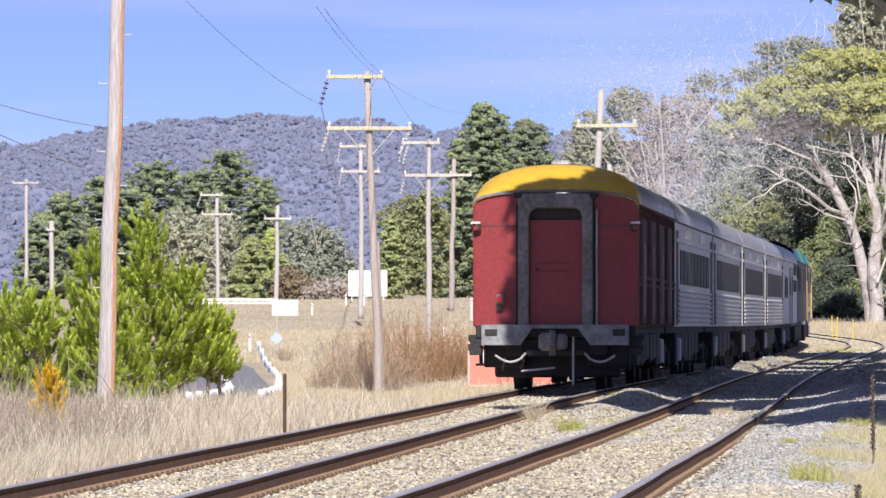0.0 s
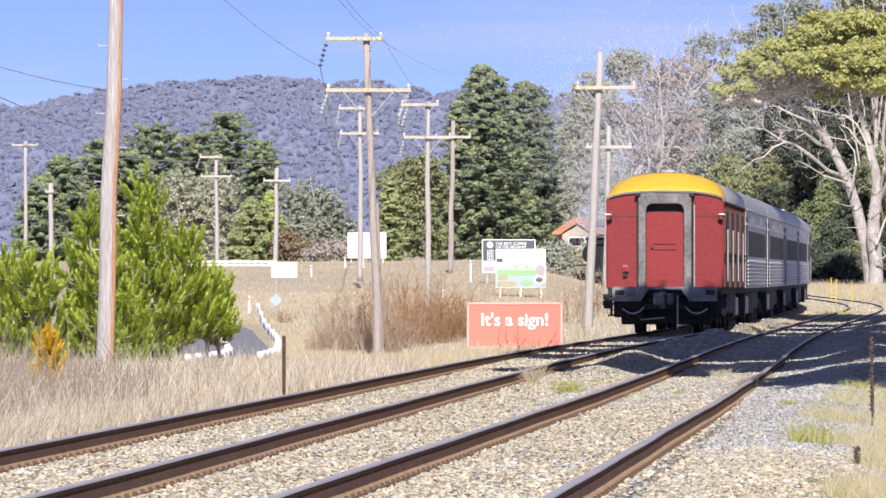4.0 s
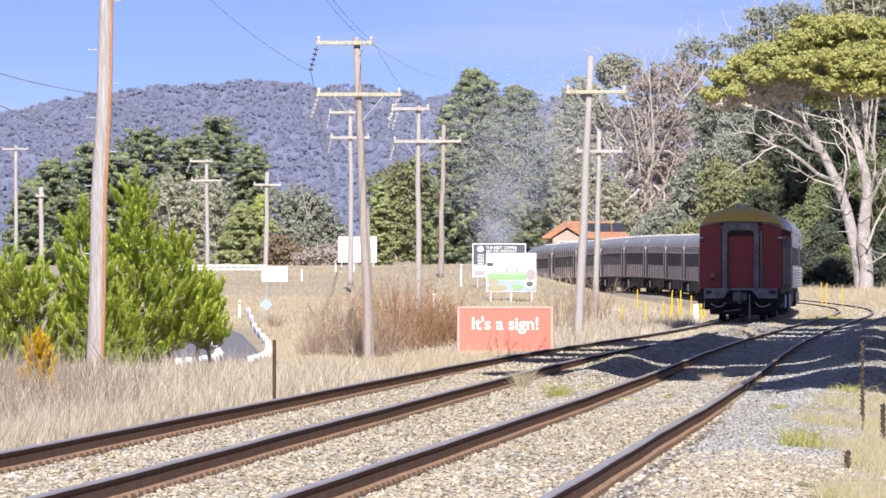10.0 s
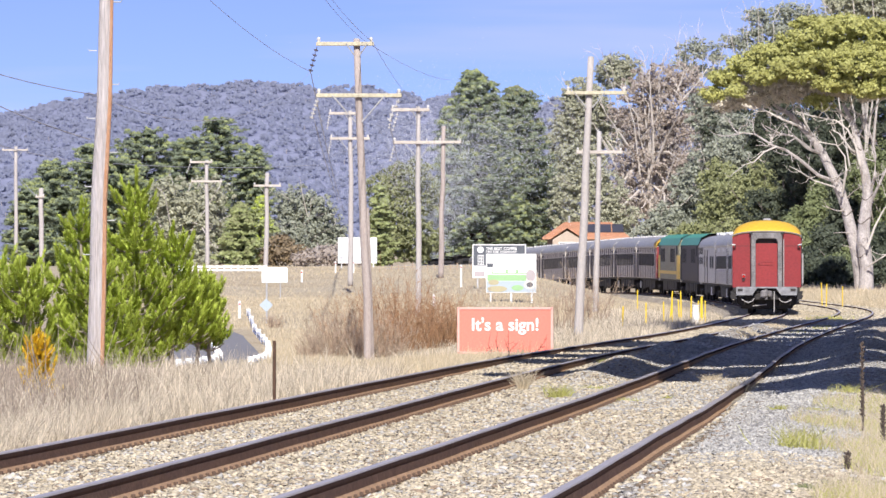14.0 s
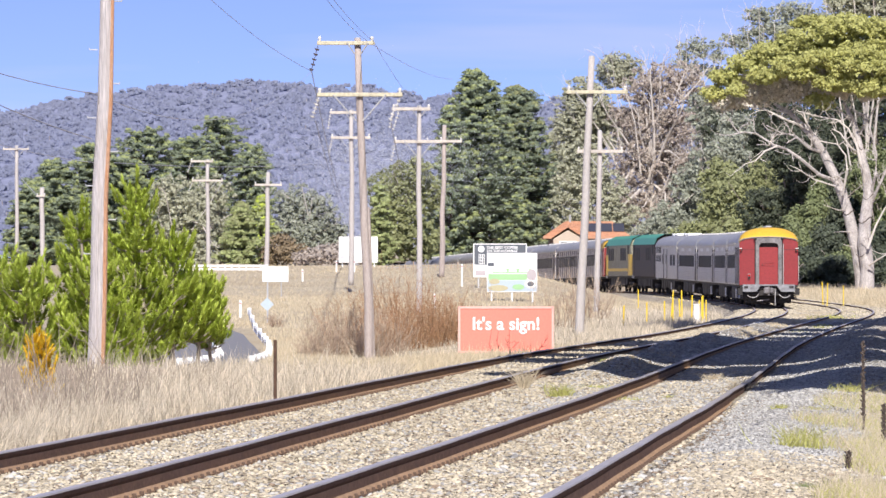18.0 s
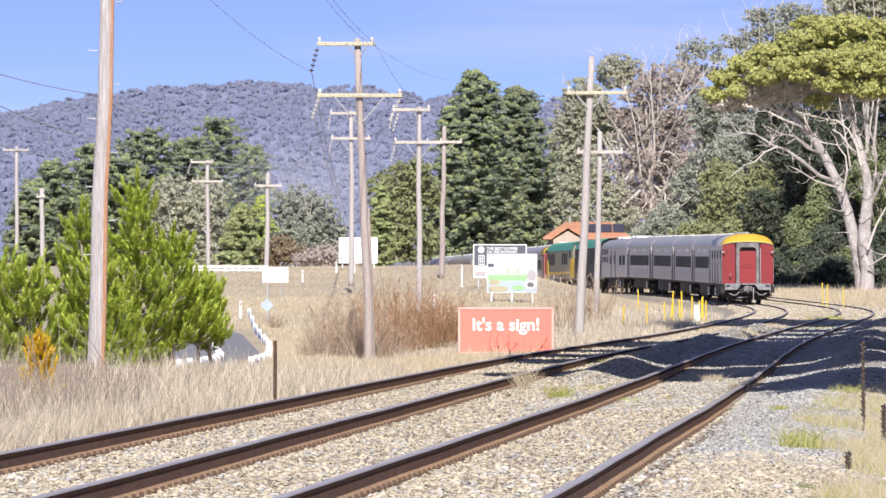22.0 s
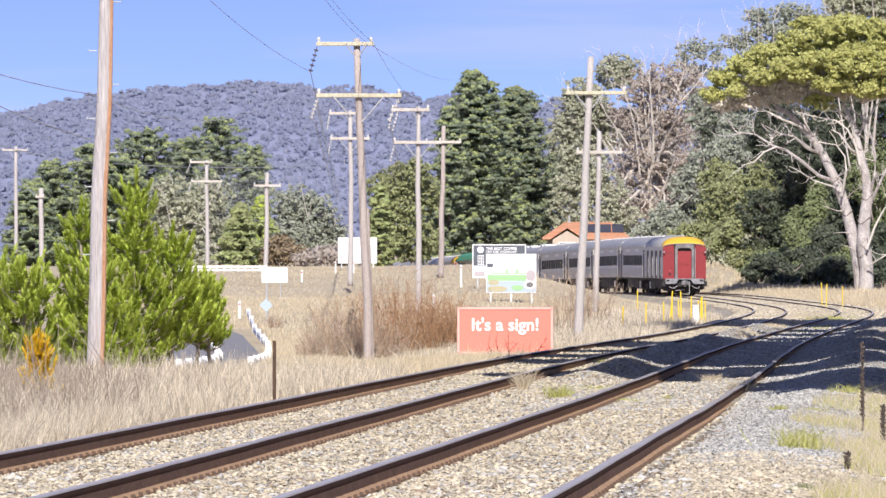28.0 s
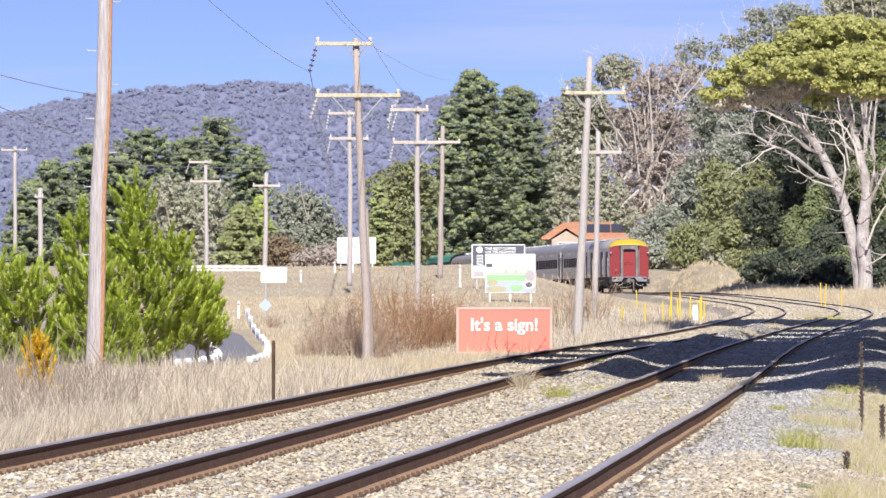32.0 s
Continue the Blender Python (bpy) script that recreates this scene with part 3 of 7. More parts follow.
def wheelset(name, veh, y, r=0.46):
    g = Geo()
    for sx in (-0.752, 0.752):
        g.loft([[(sx + dx, y + rr * math.cos(a), r + rr * math.sin(a)) for a in (2 * math.pi * k / 18 for k in range(18))]
                for dx, rr in ((-0.065, r), (0.065, r))])
        s = 1 if sx > 0 else -1
        g.loft([[(sx - s * dx, y + rr * math.cos(a), r + rr * math.sin(a)) for a in (2 * math.pi * k / 18 for k in range(18))]
                for dx, rr in ((0.065, r + 0.028), (0.095, r + 0.02))])
    g.tube([(-0.9, y, r), (0.9, y, r)], 0.08, 8)
    return part(name, g, M_BLACK, veh)


def bogie(veh, y, long=2.4):
    g = Geo()
    for sx in (-1.02, 1.02):
        g.box(sx - 0.06, sx + 0.06, y - long / 2 - 0.3, y + long / 2 + 0.3, 0.52, 0.70, 0.03)
        for dy in (-long / 2, long / 2):
            g.box(sx - 0.13, sx + 0.13, y + dy - 0.17, y + dy + 0.17, 0.30, 0.62, 0.04)
        g.tube([(sx, y - 0.3, 0.40), (sx, y - 0.3, 0.75)], 0.09, 8)
        g.tube([(sx, y + 0.3, 0.40), (sx, y + 0.3, 0.75)], 0.09, 8)
    for dy in (-long / 2 - 0.25, 0, long / 2 + 0.25):
        g.box(-1.02, 1.02, y + dy - 0.1, y + dy + 0.1, 0.48, 0.72, 0.02)
    g.tube([(-0.05, y, 0.7), (-0.05, y, 1.0)], 0.3, 10)
    b = part("bogie", g, M_BLACK, veh, "oily black four-wheel bogie")
    for dy in (-long / 2, long / 2):
        wheelset("wheelset", b, y + dy)
    return b


def underframe(veh, half, rng, pale=1):
    g = Geo()
    g.box(-1.25, 1.25, -half + 0.1, half - 0.1, 0.98, 1.14, 0.02)
    # made-up low boxes fill in for the shadow under the floor
    y = -half * 0.58
    while y < half * 0.55:
        w = rng.uniform(0.8, 1.9)
        g.box(-1.28, -0.2, y, y + w, 0.30 + rng.uniform(0, 0.22), 1.0, 0.03)
        g.box(0.2, 1.28, y, y + w, 0.30 + rng.uniform(0, 0.22), 1.0, 0.03)
        y += w + rng.uniform(0.1, 0.6)
    part("underframe", g, M_BLACK, veh)
    for k in range(pale):
        y = rng.uniform(-half * 0.9, half * 0.9)
        for s in (-1, 1):
            p = Geo().box(s * 1.22, s * 1.34, y - 0.12, y + 0.12, 0.40, 0.88, 0.02)
            part("equipment_box", p, M_WHITE, veh, "white-painted box under the floor")


def gangway(veh, y, s):
    """Corrugated bellows at an end that is coupled; s: which way it points."""
    g = Geo()
    for k in range(6):
        w = 0.62 + (0.05 if k % 2 else 0)
        g.box(-w, w, y + s * k * 0.09, y + s * (k * 0.09 + 0.07), 1.1, 3.35 + (0.05 if k % 2 else 0), 0.02)
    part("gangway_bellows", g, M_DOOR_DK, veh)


def body_shell(half, w=1.45, z0=1.12, z1=3.30):
    """Sides and ends of a carriage body as one hollow prism."""
    t = 0.05
    g = Geo()
    for s in (-1, 1):
        g.box(s * w, s * (w - t), -half, half, z0, z1, 0.012)
    return g


def windows(veh, half, spans, z0=2.0, z1=2.72, w=1.45):
    for s in (-1, 1):
        for y0, y1 in spans:
            win = part("window", Geo().box(s * (w - 0.01), s * (w + 0.012), y0, y1, z0, z1, 0.02), M_DOOR_DK, veh)
            part("pane", Geo().box(s * (w + 0.004), s * (w + 0.018), y0 + 0.05, y1 - 0.05, z0 + 0.05, z1 - 0.05), M_GLASS_DARK, win)


def fluted_car(length, label, rng, side=M_SILVER, flutes=True, door_span=1.0):
    half = length / 2 - 0.35
    veh = thing("passenger_carriage", label=label, category="railway carriage", group="train")
    part("body_side", body_shell(half), side, veh)
    for s in (-1, 1):
        part("body_end", Geo().box(-1.45, 1.45, s * half, s * (half - 0.06), 1.12, 3.34, 0.02), side, veh)
    roof = part("roof", arc_shell([roof_ring(-half, 1.47, 3.28, 3.95), roof_ring(-half + 0.35, 1.47, 3.28, 4.02), roof_ring(half - 0.35, 1.47, 3.28, 4.02), roof_ring(half, 1.47, 3.28, 3.95)]), M_ROOF, veh, smooth=True)
    for y in np.arange(-half + 1.0, half - 0.5, 1.9):
        part("roof_vent", Geo().box(-0.16, 0.16, y, y + 0.4, 4.0, 4.12, 0.04), M_SILVER, roof)
    if flutes:
        for s in (-1, 1):
            for k in range(7):
                z = 1.20 + k * 0.105
                part("flute", Geo().loft([[(s * 1.45, y, z), (s * 1.49, y, z + 0.02), (s * 1.49, y, z + 0.05), (s * 1.45, y, z + 0.075)] for y in (-half + 1.4, half - 1.4)]), M_SILVER, veh)
    g = Geo()
    for s in (-1, 1):
        g.box(s * 1.45, s * 1.475, -half, half, 2.86, 2.92)
        g.box(s * 1.45, s * 1.50, -half, half, 3.27, 3.31)
    part("side_moulding", g, side, veh)
    if flutes:
        for s in (-1, 1):
            for y in (-5.2, 2.4):
                part("letterboard", Geo().box(s * 1.45, s * 1.468, y, y + 2.8, 2.98, 3.17, 0.01), M_WHITE, veh, "pale name board above the windows")
    n = 9
    a, b = -half + 2.1, half - 2.1
    p = (b - a) / n
    windows(veh, half, [(a + k * p + 0.12, a + (k + 1) * p - 0.12) for k in range(n)], 2.0, 2.72 if flutes else 2.82)
    for s in (-1, 1):
        for y in (-half + 0.35, half - 0.35 - door_span):
            # panel is not set back; recess shade comes from its dark colour
            part("door", Geo().box(s * 1.442, s * 1.458, y, y + door_span, 1.16, 3.1, 0.02), M_DOOR_DK, veh, "flat dark panel for a recessed vestibule door")
    if not flutes:
        for s in (-1, 1):
            for k in range(n + 1):
                y = a + k * p
                part("side_post", Geo().box(s * 1.45, s * 1.482, y - (0.09 if k % 2 else 0.05), y + (0.09 if k % 2 else 0.05), 1.15, 3.26, 0.01), M_DOOR_DK, veh, "dark upright between the panels")
            for k in range(n):
                for j in range(1, 4):
                    y = a + k * p + 0.12 + (p - 0.24) * j / 4
                    part("window_bar", Geo().box(s * 1.462, s * 1.474, y - 0.025, y + 0.025, 2.02, 2.74), M_FRAME_GREY, veh)
    gangway(veh, half, 1)
    for y in (-half + 3.0, half - 3.0):
        bogie(veh, y)
    underframe(veh, half, rng)
    return veh


def bar(g, p, q, r=0.02, n=6):
    g.tube([p, q], r, n)


def rear_van(length, rng):
    """The last vehicle: red end with a portal, yellow hood."""
    half = length / 2 - 0.15
    e = -half
    veh = thing("brake_van", label="brake van with maroon red end and yellow roof hood", category="railway carriage", group="train")
    part("body_side", body_shell(half), M_SILVER_DK, veh)
    part("body_end", Geo().box(-1.45, 1.45, half, half - 0.06, 1.12, 3.34, 0.02), M_SILVER_DK, veh)
    # roof behind the hood, then the hood that drops to a bowed eave
    part("roof", arc_shell([roof_ring(e + 1.0, 1.47, 3.28, 4.02), roof_ring(half, 1.47, 3.28, 4.02)]), M_ROOF, veh, smooth=True)
    secs = []
    for f in (0, 0.12, 0.3, 0.55, 0.8, 1.0):
        k = math.sin(f * math.pi / 2) ** 0.9
        secs.append(roof_ring(e - 0.05 + f * 1.06, 1.475, 3.30, 3.56 + 0.465 * k, 18, 2.3))
    part("roof_hood", arc_shell(secs, 0.06), M_CAR_YELLOW, veh, "yellow painted roof end", smooth=True)
    part("eave_moulding", Geo().loft([[(x, e - 0.03 - d, z + dz) for x, _, z in roof_ring(0, 1.48, 3.29, 3.54, 18)] for d, dz in ((0, -0.035), (0.05, -0.03), (0.05, 0.015), (0, 0.02))], close=False, caps=False), M_FRAME_GREY, veh)
    # end wall panels either side of the portal
    for s in (-1, 1):
        g = Geo()
        rings = []
        for yy in (e - 0.02, e + 0.04):
            rings.append([(s * 0.60, yy, 1.14), (s * 1.45, yy, 1.14), (s * 1.45, yy, 3.30), (s * 1.1, yy, 3.43), (s * 0.60, yy, 3.51)])
        g.loft(rings)
        panel = part("end_panel", g, M_RED, veh)
        part("panel_seam", Geo().box(s * 0.64, s * 1.44, e - 0.026, e - 0.02, 2.90, 2.915), M_DOOR_DK, panel)
        part("corner_strip", Geo().box(s * 1.43, s * 1.465, e - 0.035, e + 0.03, 1.14, 3.30, 0.008), M_RED, panel)
        if s > 0:
            part("grab_pole", Geo().tube([(0.73, e - 0.10, 1.16), (0.73, e - 0.10, 3.2)], 0.018, 8), M_HOSE, panel, "pale vertical grab pole")
    # portal
    def ring(w, top, yy, r):
        pts = [(-w, yy, 1.15), (-w, yy, top - r)]
        pts += [(-w + r - r * math.cos(a), yy, top - r + r * math.sin(a)) for a in (math.pi / 2 * k / 6 for k in range(1, 7))]
        pts += [(w - r + r * math.sin(a), yy, top - r + r * math.cos(a)) for a in (math.pi / 2 * k / 6 for k in range(0, 7))]
        return pts + [(w, yy, top - r), (w, yy, 1.15)]
    g = Geo()
    g.loft([ring(0.66, 3.48, e + 0.04, 0.12), ring(0.66, 3.48, e - 0.16, 0.12), ring(0.64, 3.46, e - 0.18, 0.12), ring(0.49, 3.24, e - 0.18, 0.16), ring(0.47, 3.22, e - 0.16, 0.16), ring(0.47, 3.22, e + 0.06, 0.16)], close=False, caps=False)
    portal = part("gangway_portal", g, M_FRAME_GREY, veh, "grimy grey gangway surround")
    for s in (-1, 1):
        part("portal_bracket", Geo().box(s * 0.60, s * 0.74, e - 0.22, e - 0.05, 3.40, 3.49, 0.015), M_BLACK, portal)
        part("rubber_edge", Geo().box(s * 0.665, s * 0.70, e - 0.12, e, 1.16, 3.28, 0.01), M_BLACK, portal)
    door = part("end_door", Geo().box(-0.47, 0.47, e + 0.02, e + 0.06, 1.15, 3.02, 0.01), M_RED_DOOR, veh, "red end door")
    part("door_head", Geo().box(-0.47, 0.47, e + 0.08, e + 0.12, 3.0, 3.24), M_DOOR_DK, door, "dark panel above the door")
    g = Geo()
    for z in (2.10, 2.24):
        bar(g, (-0.28, e - 0.01, z), (0.28, e - 0.01, z), 0.008)
    part("door_moulding", g, M_RED_DOOR, door)
    part("door_panel_edge", Geo().box(-0.36, 0.36, e + 0.008, e + 0.02, 1.30, 1.32), M_RED_DOOR, door)
    part("door_handle", Geo().tube([(-0.34, e - 0.03, 2.14), (-0.30, e - 0.03, 2.14)], 0.03, 8), M_DOOR_DK, door, "dark door handle")
    # lamps
    for s in (-1, 1):
        lamp = part("marker_lamp", Geo().box(s * 1.32, s * 1.44, e - 0.16, e - 0.03, 2.80, 2.95, 0.03), M_DOOR_DK, veh, "small marker lamp")
        part("lamp_lens", Geo().tube([(s * 1.41, e - 0.15, 2.87), (s * 1.41, e - 0.19, 2.87)], 0.042, 10), M_LAMP_RED, lamp, "dull red lens")
        part("lamp_hood", Geo().box(s * 1.33, s * 1.50, e - 0.17, e - 0.05, 2.94, 2.98, 0.01), M_INSUL_W, lamp, "pale lamp hood")
    tail = part("tail_lamp", Geo().box(-1.05, -0.91, e - 0.13, e - 0.02, 1.52, 1.70, 0.02), M_FRAME_GREY, veh, "red portable tail lamp")
    part("lamp_lens", Geo().tube([(-0.98, e - 0.13, 1.61), (-0.98, e - 0.16, 1.61)], 0.06, 10), M_TAIL, tail, "red lens")
    part("lamp_iron", Geo().box(-1.04, -0.94, e - 0.10, e - 0.02, 1.42, 1.50), M_BLACK, tail)
    # headstock and step plates
    part("centre_plate", Geo().box(-0.46, 0.46, e - 0.20, e - 0.02, 1.09, 1.16, 0.01), M_STEP_GREY, veh)
    # black blocks added to keep the space under the end dark
    g = Geo()
    g.box(-1.12, 1.12, e + 0.55, e + 0.95, 0.22, 0.92, 0.04)
    part("dark_filler_beam", g, M_BLACK, veh)
    part("dark_filler_box", Geo().box(-1.30, -0.55, e + 0.30, e + 0.60, 0.40, 0.95, 0.03), M_BLACK, veh)
    part("dark_filler_box", Geo().box(0.55, 1.30, e + 0.30, e + 0.60, 0.40, 0.95, 0.03), M_BLACK, veh)
    for sx in (-0.95, -0.62, 0.55, 0.98):
        part("brake_pipe", Geo().tube([(sx, e - 0.02, 0.95), (sx + 0.05, e + 0.05, 0.52), (sx, e + 0.2, 0.36)], 0.03, 6), M_BLACK, veh)
    part("headstock", Geo().box(-1.42, 1.42, e - 0.02, e + 0.18, 0.92, 1.14, 0.02), M_BLACK, veh)
    for s in (-1, 1):
        g = Geo()
        rings = [[(s * 0.46, yy, 1.16), (s * 1.30, yy, 1.16), (s * 1.30, yy, 0.80), (s * 0.62, yy, 0.80), (s * 0.40, yy, 1.10)] for yy in (e - 0.26, e - 0.02)]
        g.loft(rings)
        plate = part("step_plate", g, M_STEP_GREY, veh, "grey step plate under the end")
        part("plate_slot", Geo().box(s * 1.02, s * 1.24, e - 0.268, e - 0.255, 0.96, 1.08), M_BLACK, plate)
        st = Geo()
        bar(st, (s * 1.36, e + 0.3, 1.1), (s * 1.36, e + 0.3, 0.45), 0.02)
        bar(st, (s * 1.36, e + 0.75, 1.1), (s * 1.36, e + 0.75, 0.45), 0.02)
        st.box(s * 1.28, s * 1.44, e + 0.25, e + 0.8, 0.43, 0.47)
        st.box(s * 1.28, s * 1.44, e + 0.25, e + 0.8, 0.72, 0.76)
        part("footstep", st, M_BLACK, veh)
        bs = Geo()
        for k in range(4):
            bs.box(s * (1.30 + 0.03 * (k % 2)), s * (1.52 + 0.03 * (k % 2)), e - 0.20 + 0.07 * k, e - 0.16 + 0.07 * k, 0.62 + 0.08 * k, 0.74 + 0.08 * k, 0.01)
        part("corner_bracket", bs, M_BLACK, veh)
    g = Geo()
    g.box(-0.17, 0.17, e - 0.62, e - 0.1, 0.72, 1.0, 0.05)
    g.box(-0.26, 0.02, e - 0.86, e - 0.55, 0.70, 1.02, 0.06)
    g.box(0.06, 0.24, e - 0.80, e - 0.55, 0.72, 1.0, 0.05)
    g.tube([(-0.02, e - 0.7, 0.62), (-0.02, e - 0.7, 1.06)], 0.06, 10)
    part("coupler", g, M_FRAME_GREY, veh, "grey knuckle coupler")
    g = Geo()
    g.box(-0.9, 0.9, e + 0.05, e + 0.25, 0.60, 0.92, 0.03)
    g.box(-0.5, 0.5, e - 0.2, e + 0.1, 0.60, 0.72, 0.02)
    part("buffer_beam", g, M_BLACK, veh)
    for s, col in ((-1, M_HOSE), (1, M_HOSE)):
        pts = [(s * (0.52 + 0.09 * k), e - 0.22, 0.62 - 0.12 * math.sin(math.pi * k / 6) + 0.04 * (k == 0)) for k in range(7)]
        part("brake_hose", Geo().tube(pts, 0.022, 6), col, veh, "pale sagging brake hose")
    part("hand_brake_rod", Geo().tube([(0.32, e - 0.24, 0.95), (0.32, e - 0.24, 0.10)], 0.022, 6), M_HOSE, veh, "hanging steel rod")
    part("cross_pipe", Geo().tube([(-0.6, e - 0.2, 0.34), (0.0, e - 0.2, 0.40)], 0.02, 6), M_HOSE, veh)
    # luggage doors along the sides: maroon on one side, bare grey on the other
    for s in (-1, 1):
        m = M_SILVER if s < 0 else M_SILVER_DK
        if s < 0:
            part("side_sheet", Geo().box(-1.452, -1.458, e + 0.05, half, 1.15, 3.28), M_SILVER, veh, "bare grey side sheeting")
        for y, w in ((e + 1.3, 1.9), (e + 5.2, 1.9), (e + 9.1, 1.9), (e + 13.0, 1.9)):
            d = part("side_door", Geo().box(s * 1.44, s * 1.47, y - 0.2, y + w + 0.2, 1.16, 3.08, 0.01), m, veh)
            # sheet on the door face, its dark colour paints the unlit inside
            part("doorway_shade", Geo().box(s * 1.462, s * 1.478, y, y + w, 1.18, 3.06, 0.01), M_DOOR_DK, d, "flat dark sheet for the shade of an open doorway")
            part("grab_rail", Geo().tube([(s * 1.52, y - 0.12, 1.3), (s * 1.52, y - 0.12, 2.6)], 0.018, 6), M_HOSE, d)
        g = Geo()
        for z in (1.86, 1.98, 3.26):
            g.box(s * 1.45, s * 1.475, e + 0.1, half, z, z + 0.04)
        part("side_moulding", g, m, veh)
        for y in np.arange(e + 0.7, half, 0.62) if s > 0 else ():
            part("side_batten", Geo().box(s * 1.45, s * 1.468, y, y + 0.05, 1.15, 3.26), M_SILVER_DK, veh)
    for y in np.arange(e + 1.6, half, 2.2):
        part("roof_vent", Geo().box(-0.18, 0.18, y, y + 0.4, 4.0, 4.11, 0.04), M_ROOF, veh)
    for y in (e + 2.6, half - 2.6):
        bogie(veh, y)
    underframe(veh, half, rng, 1)
    return veh


def power_van(length, rng):
    """A silver van with small high louvres, one wide window and side doors."""
    half = length / 2 - 0.35
    veh = thing("power_van", label="silver power van with small square louvres and side doors", category="railway carriage", group="train")
    part("body_side", body_shell(half), M_SILVER, veh)
    for s in (-1, 1):
        part("body_end", Geo().box(-1.45, 1.45, s * half, s * (half - 0.06), 1.12, 3.34, 0.02), M_SILVER, veh)
    roof = part("roof", arc_shell([roof_ring(-half, 1.47, 3.28, 3.95), roof_ring(-half + 0.35, 1.47, 3.28, 4.02), roof_ring(half - 0.35, 1.47, 3.28, 4.02), roof_ring(half, 1.47, 3.28, 3.95)]), M_ROOF, veh, smooth=True)
    for y in (-half + 3.0, -half + 5.4, half - 7.0, half - 4.0):
        part("roof_cowl", Geo().box(-0.5, 0.5, y, y + 1.3, 4.0, 4.17, 0.05), M_WHITE, roof, "pale ventilator cowl")
    for s in (-1, 1):
        for k in range(4):
            for z in (2.25, 2.85):
                part("louvre", Geo().box(s * 1.442, s * 1.462, half - 1.6 - k * 1.25, half - 0.9 - k * 1.25, z, z + 0.42, 0.02), M_GLASS_DARK, veh)
        for y in (half - 8.0, half - 11.2):
            door = part("side_door", Geo().box(s * 1.442, s * 1.47, y, y + 1.2, 1.16, 3.1, 0.015), M_SILVER, veh)
            part("door_window", Geo().box(s * 1.465, s * 1.478, y + 0.3, y + 0.9, 2.1, 2.75, 0.02), M_GLASS_DARK, door)
            # raised strip, coloured dark as the shade of a gap
            part("door_gap", Geo().box(s * 1.45, s * 1.474, y - 0.28, y, 1.16, 3.1), M_DOOR_DK, door, "dark strip for the gap beside the door")
        for k in range(2):
            y = -half + 1.6 + k * 2.6
            win = part("window", Geo().box(s * 1.44, s * 1.462, y, y + 1.9, 2.0, 2.74, 0.02), M_FRAME_GREY, veh)
            part("pane", Geo().box(s * 1.454, s * 1.468, y + 0.06, y + 1.84, 2.06, 2.68), M_GLASS_DARK, win)
        part("side_moulding", Geo().box(s * 1.45, s * 1.50, -half, half, 3.27, 3.31), M_SILVER, veh)
    gangway(veh, half, 1)
    for y in (-half + 3.0, half - 3.0):
        bogie(veh, y)
    underframe(veh, half, rng)
    return veh


def diesel(length, rng, side, nose, label):
    half = length / 2 - 0.3
    veh = thing("diesel_locomotive", label=label, category="locomotive", group="train")
    def ring(y, w, top, z0=1.15):
        return [(-w, y, z0), (-w, y, top - 0.75), (-w * 0.86, y, top - 0.28), (-w * 0.5, y, top - 0.04), (0, y, top), (w * 0.5, y, top - 0.04), (w * 0.86, y, top - 0.28), (w, y, top - 0.75), (w, y, z0)]
    part("hood", Geo().loft([ring(-half + 2.6, 1.42, 4.15), ring(half - 2.6, 1.42, 4.15)]), side, veh)
    part("roof", Geo().loft([[(x, y, z + 0.02) for x, y, z in ring(yy, 1.43, 4.15)[1:-1]] for yy in (-half + 0.75, half - 0.75)], close=False, caps=False), M_LOCO_GREEN, veh, "green roof")
    for s in (-1, 1):
        part("cab", Geo().loft([ring(s * (half - 2.6), 1.42, 4.14), ring(s * (half - 1.0), 1.42, 4.10), ring(s * (half - 0.25), 1.30, 3.3), ring(s * half, 1.15, 2.5)]), side, veh)
        part("nose_band", Geo().loft([[(-w, yy, 1.2), (-w, yy, z), (w, yy, z), (w, yy, 1.2)] for yy, w, z in ((s * (half - 2.3), 1.445, 2.75), (s * (half - 0.9), 1.445, 2.75), (s * (half - 0.22), 1.325, 2.7), (s * (half + 0.03), 1.17, 2.4))]), nose, veh, "painted nose band")
        for x in (-0.6, 0.6):
            part("cab_window", Geo().box(x - 0.42, x + 0.42, s * (half - 0.55), s * (half - 0.78), 3.0, 3.6, 0.03), M_GLASS_DARK, veh)
        for x in (-1, 1):
            part("side_window", Geo().box(x * 1.40, x * 1.45, s * (half - 1.9), s * (half - 2.6), 2.75, 3.4, 0.02), M_GLASS_DARK, veh)
            for k in range(3):
                y = s * (half - 4.2) - s * k * 1.5
                part("engine_grille", Geo().box(x * 1.41, x * 1.44, y, y + 1.1, 2.3, 3.2, 0.02), M_BLACK, veh)
    if nose is M_LOCO_YELLOW:
        part("waist_stripe", Geo().box(-1.44, 1.44, -half + 2.5, half - 2.5, 1.5, 1.72), M_LOCO_YELLOW, veh, "yellow waist stripe")
    for s in (-1, 1):
        part("footplate", Geo().box(-1.35, 1.35, s * half, s * (half + 0.16), 1.0, 1.22, 0.02), M_WHITE, veh, "pale buffer beam")
    for y in (-half + 3.2, half - 3.2):
        bogie(veh, y, 3.0)
    underframe(veh, half, rng, 0)
    return veh


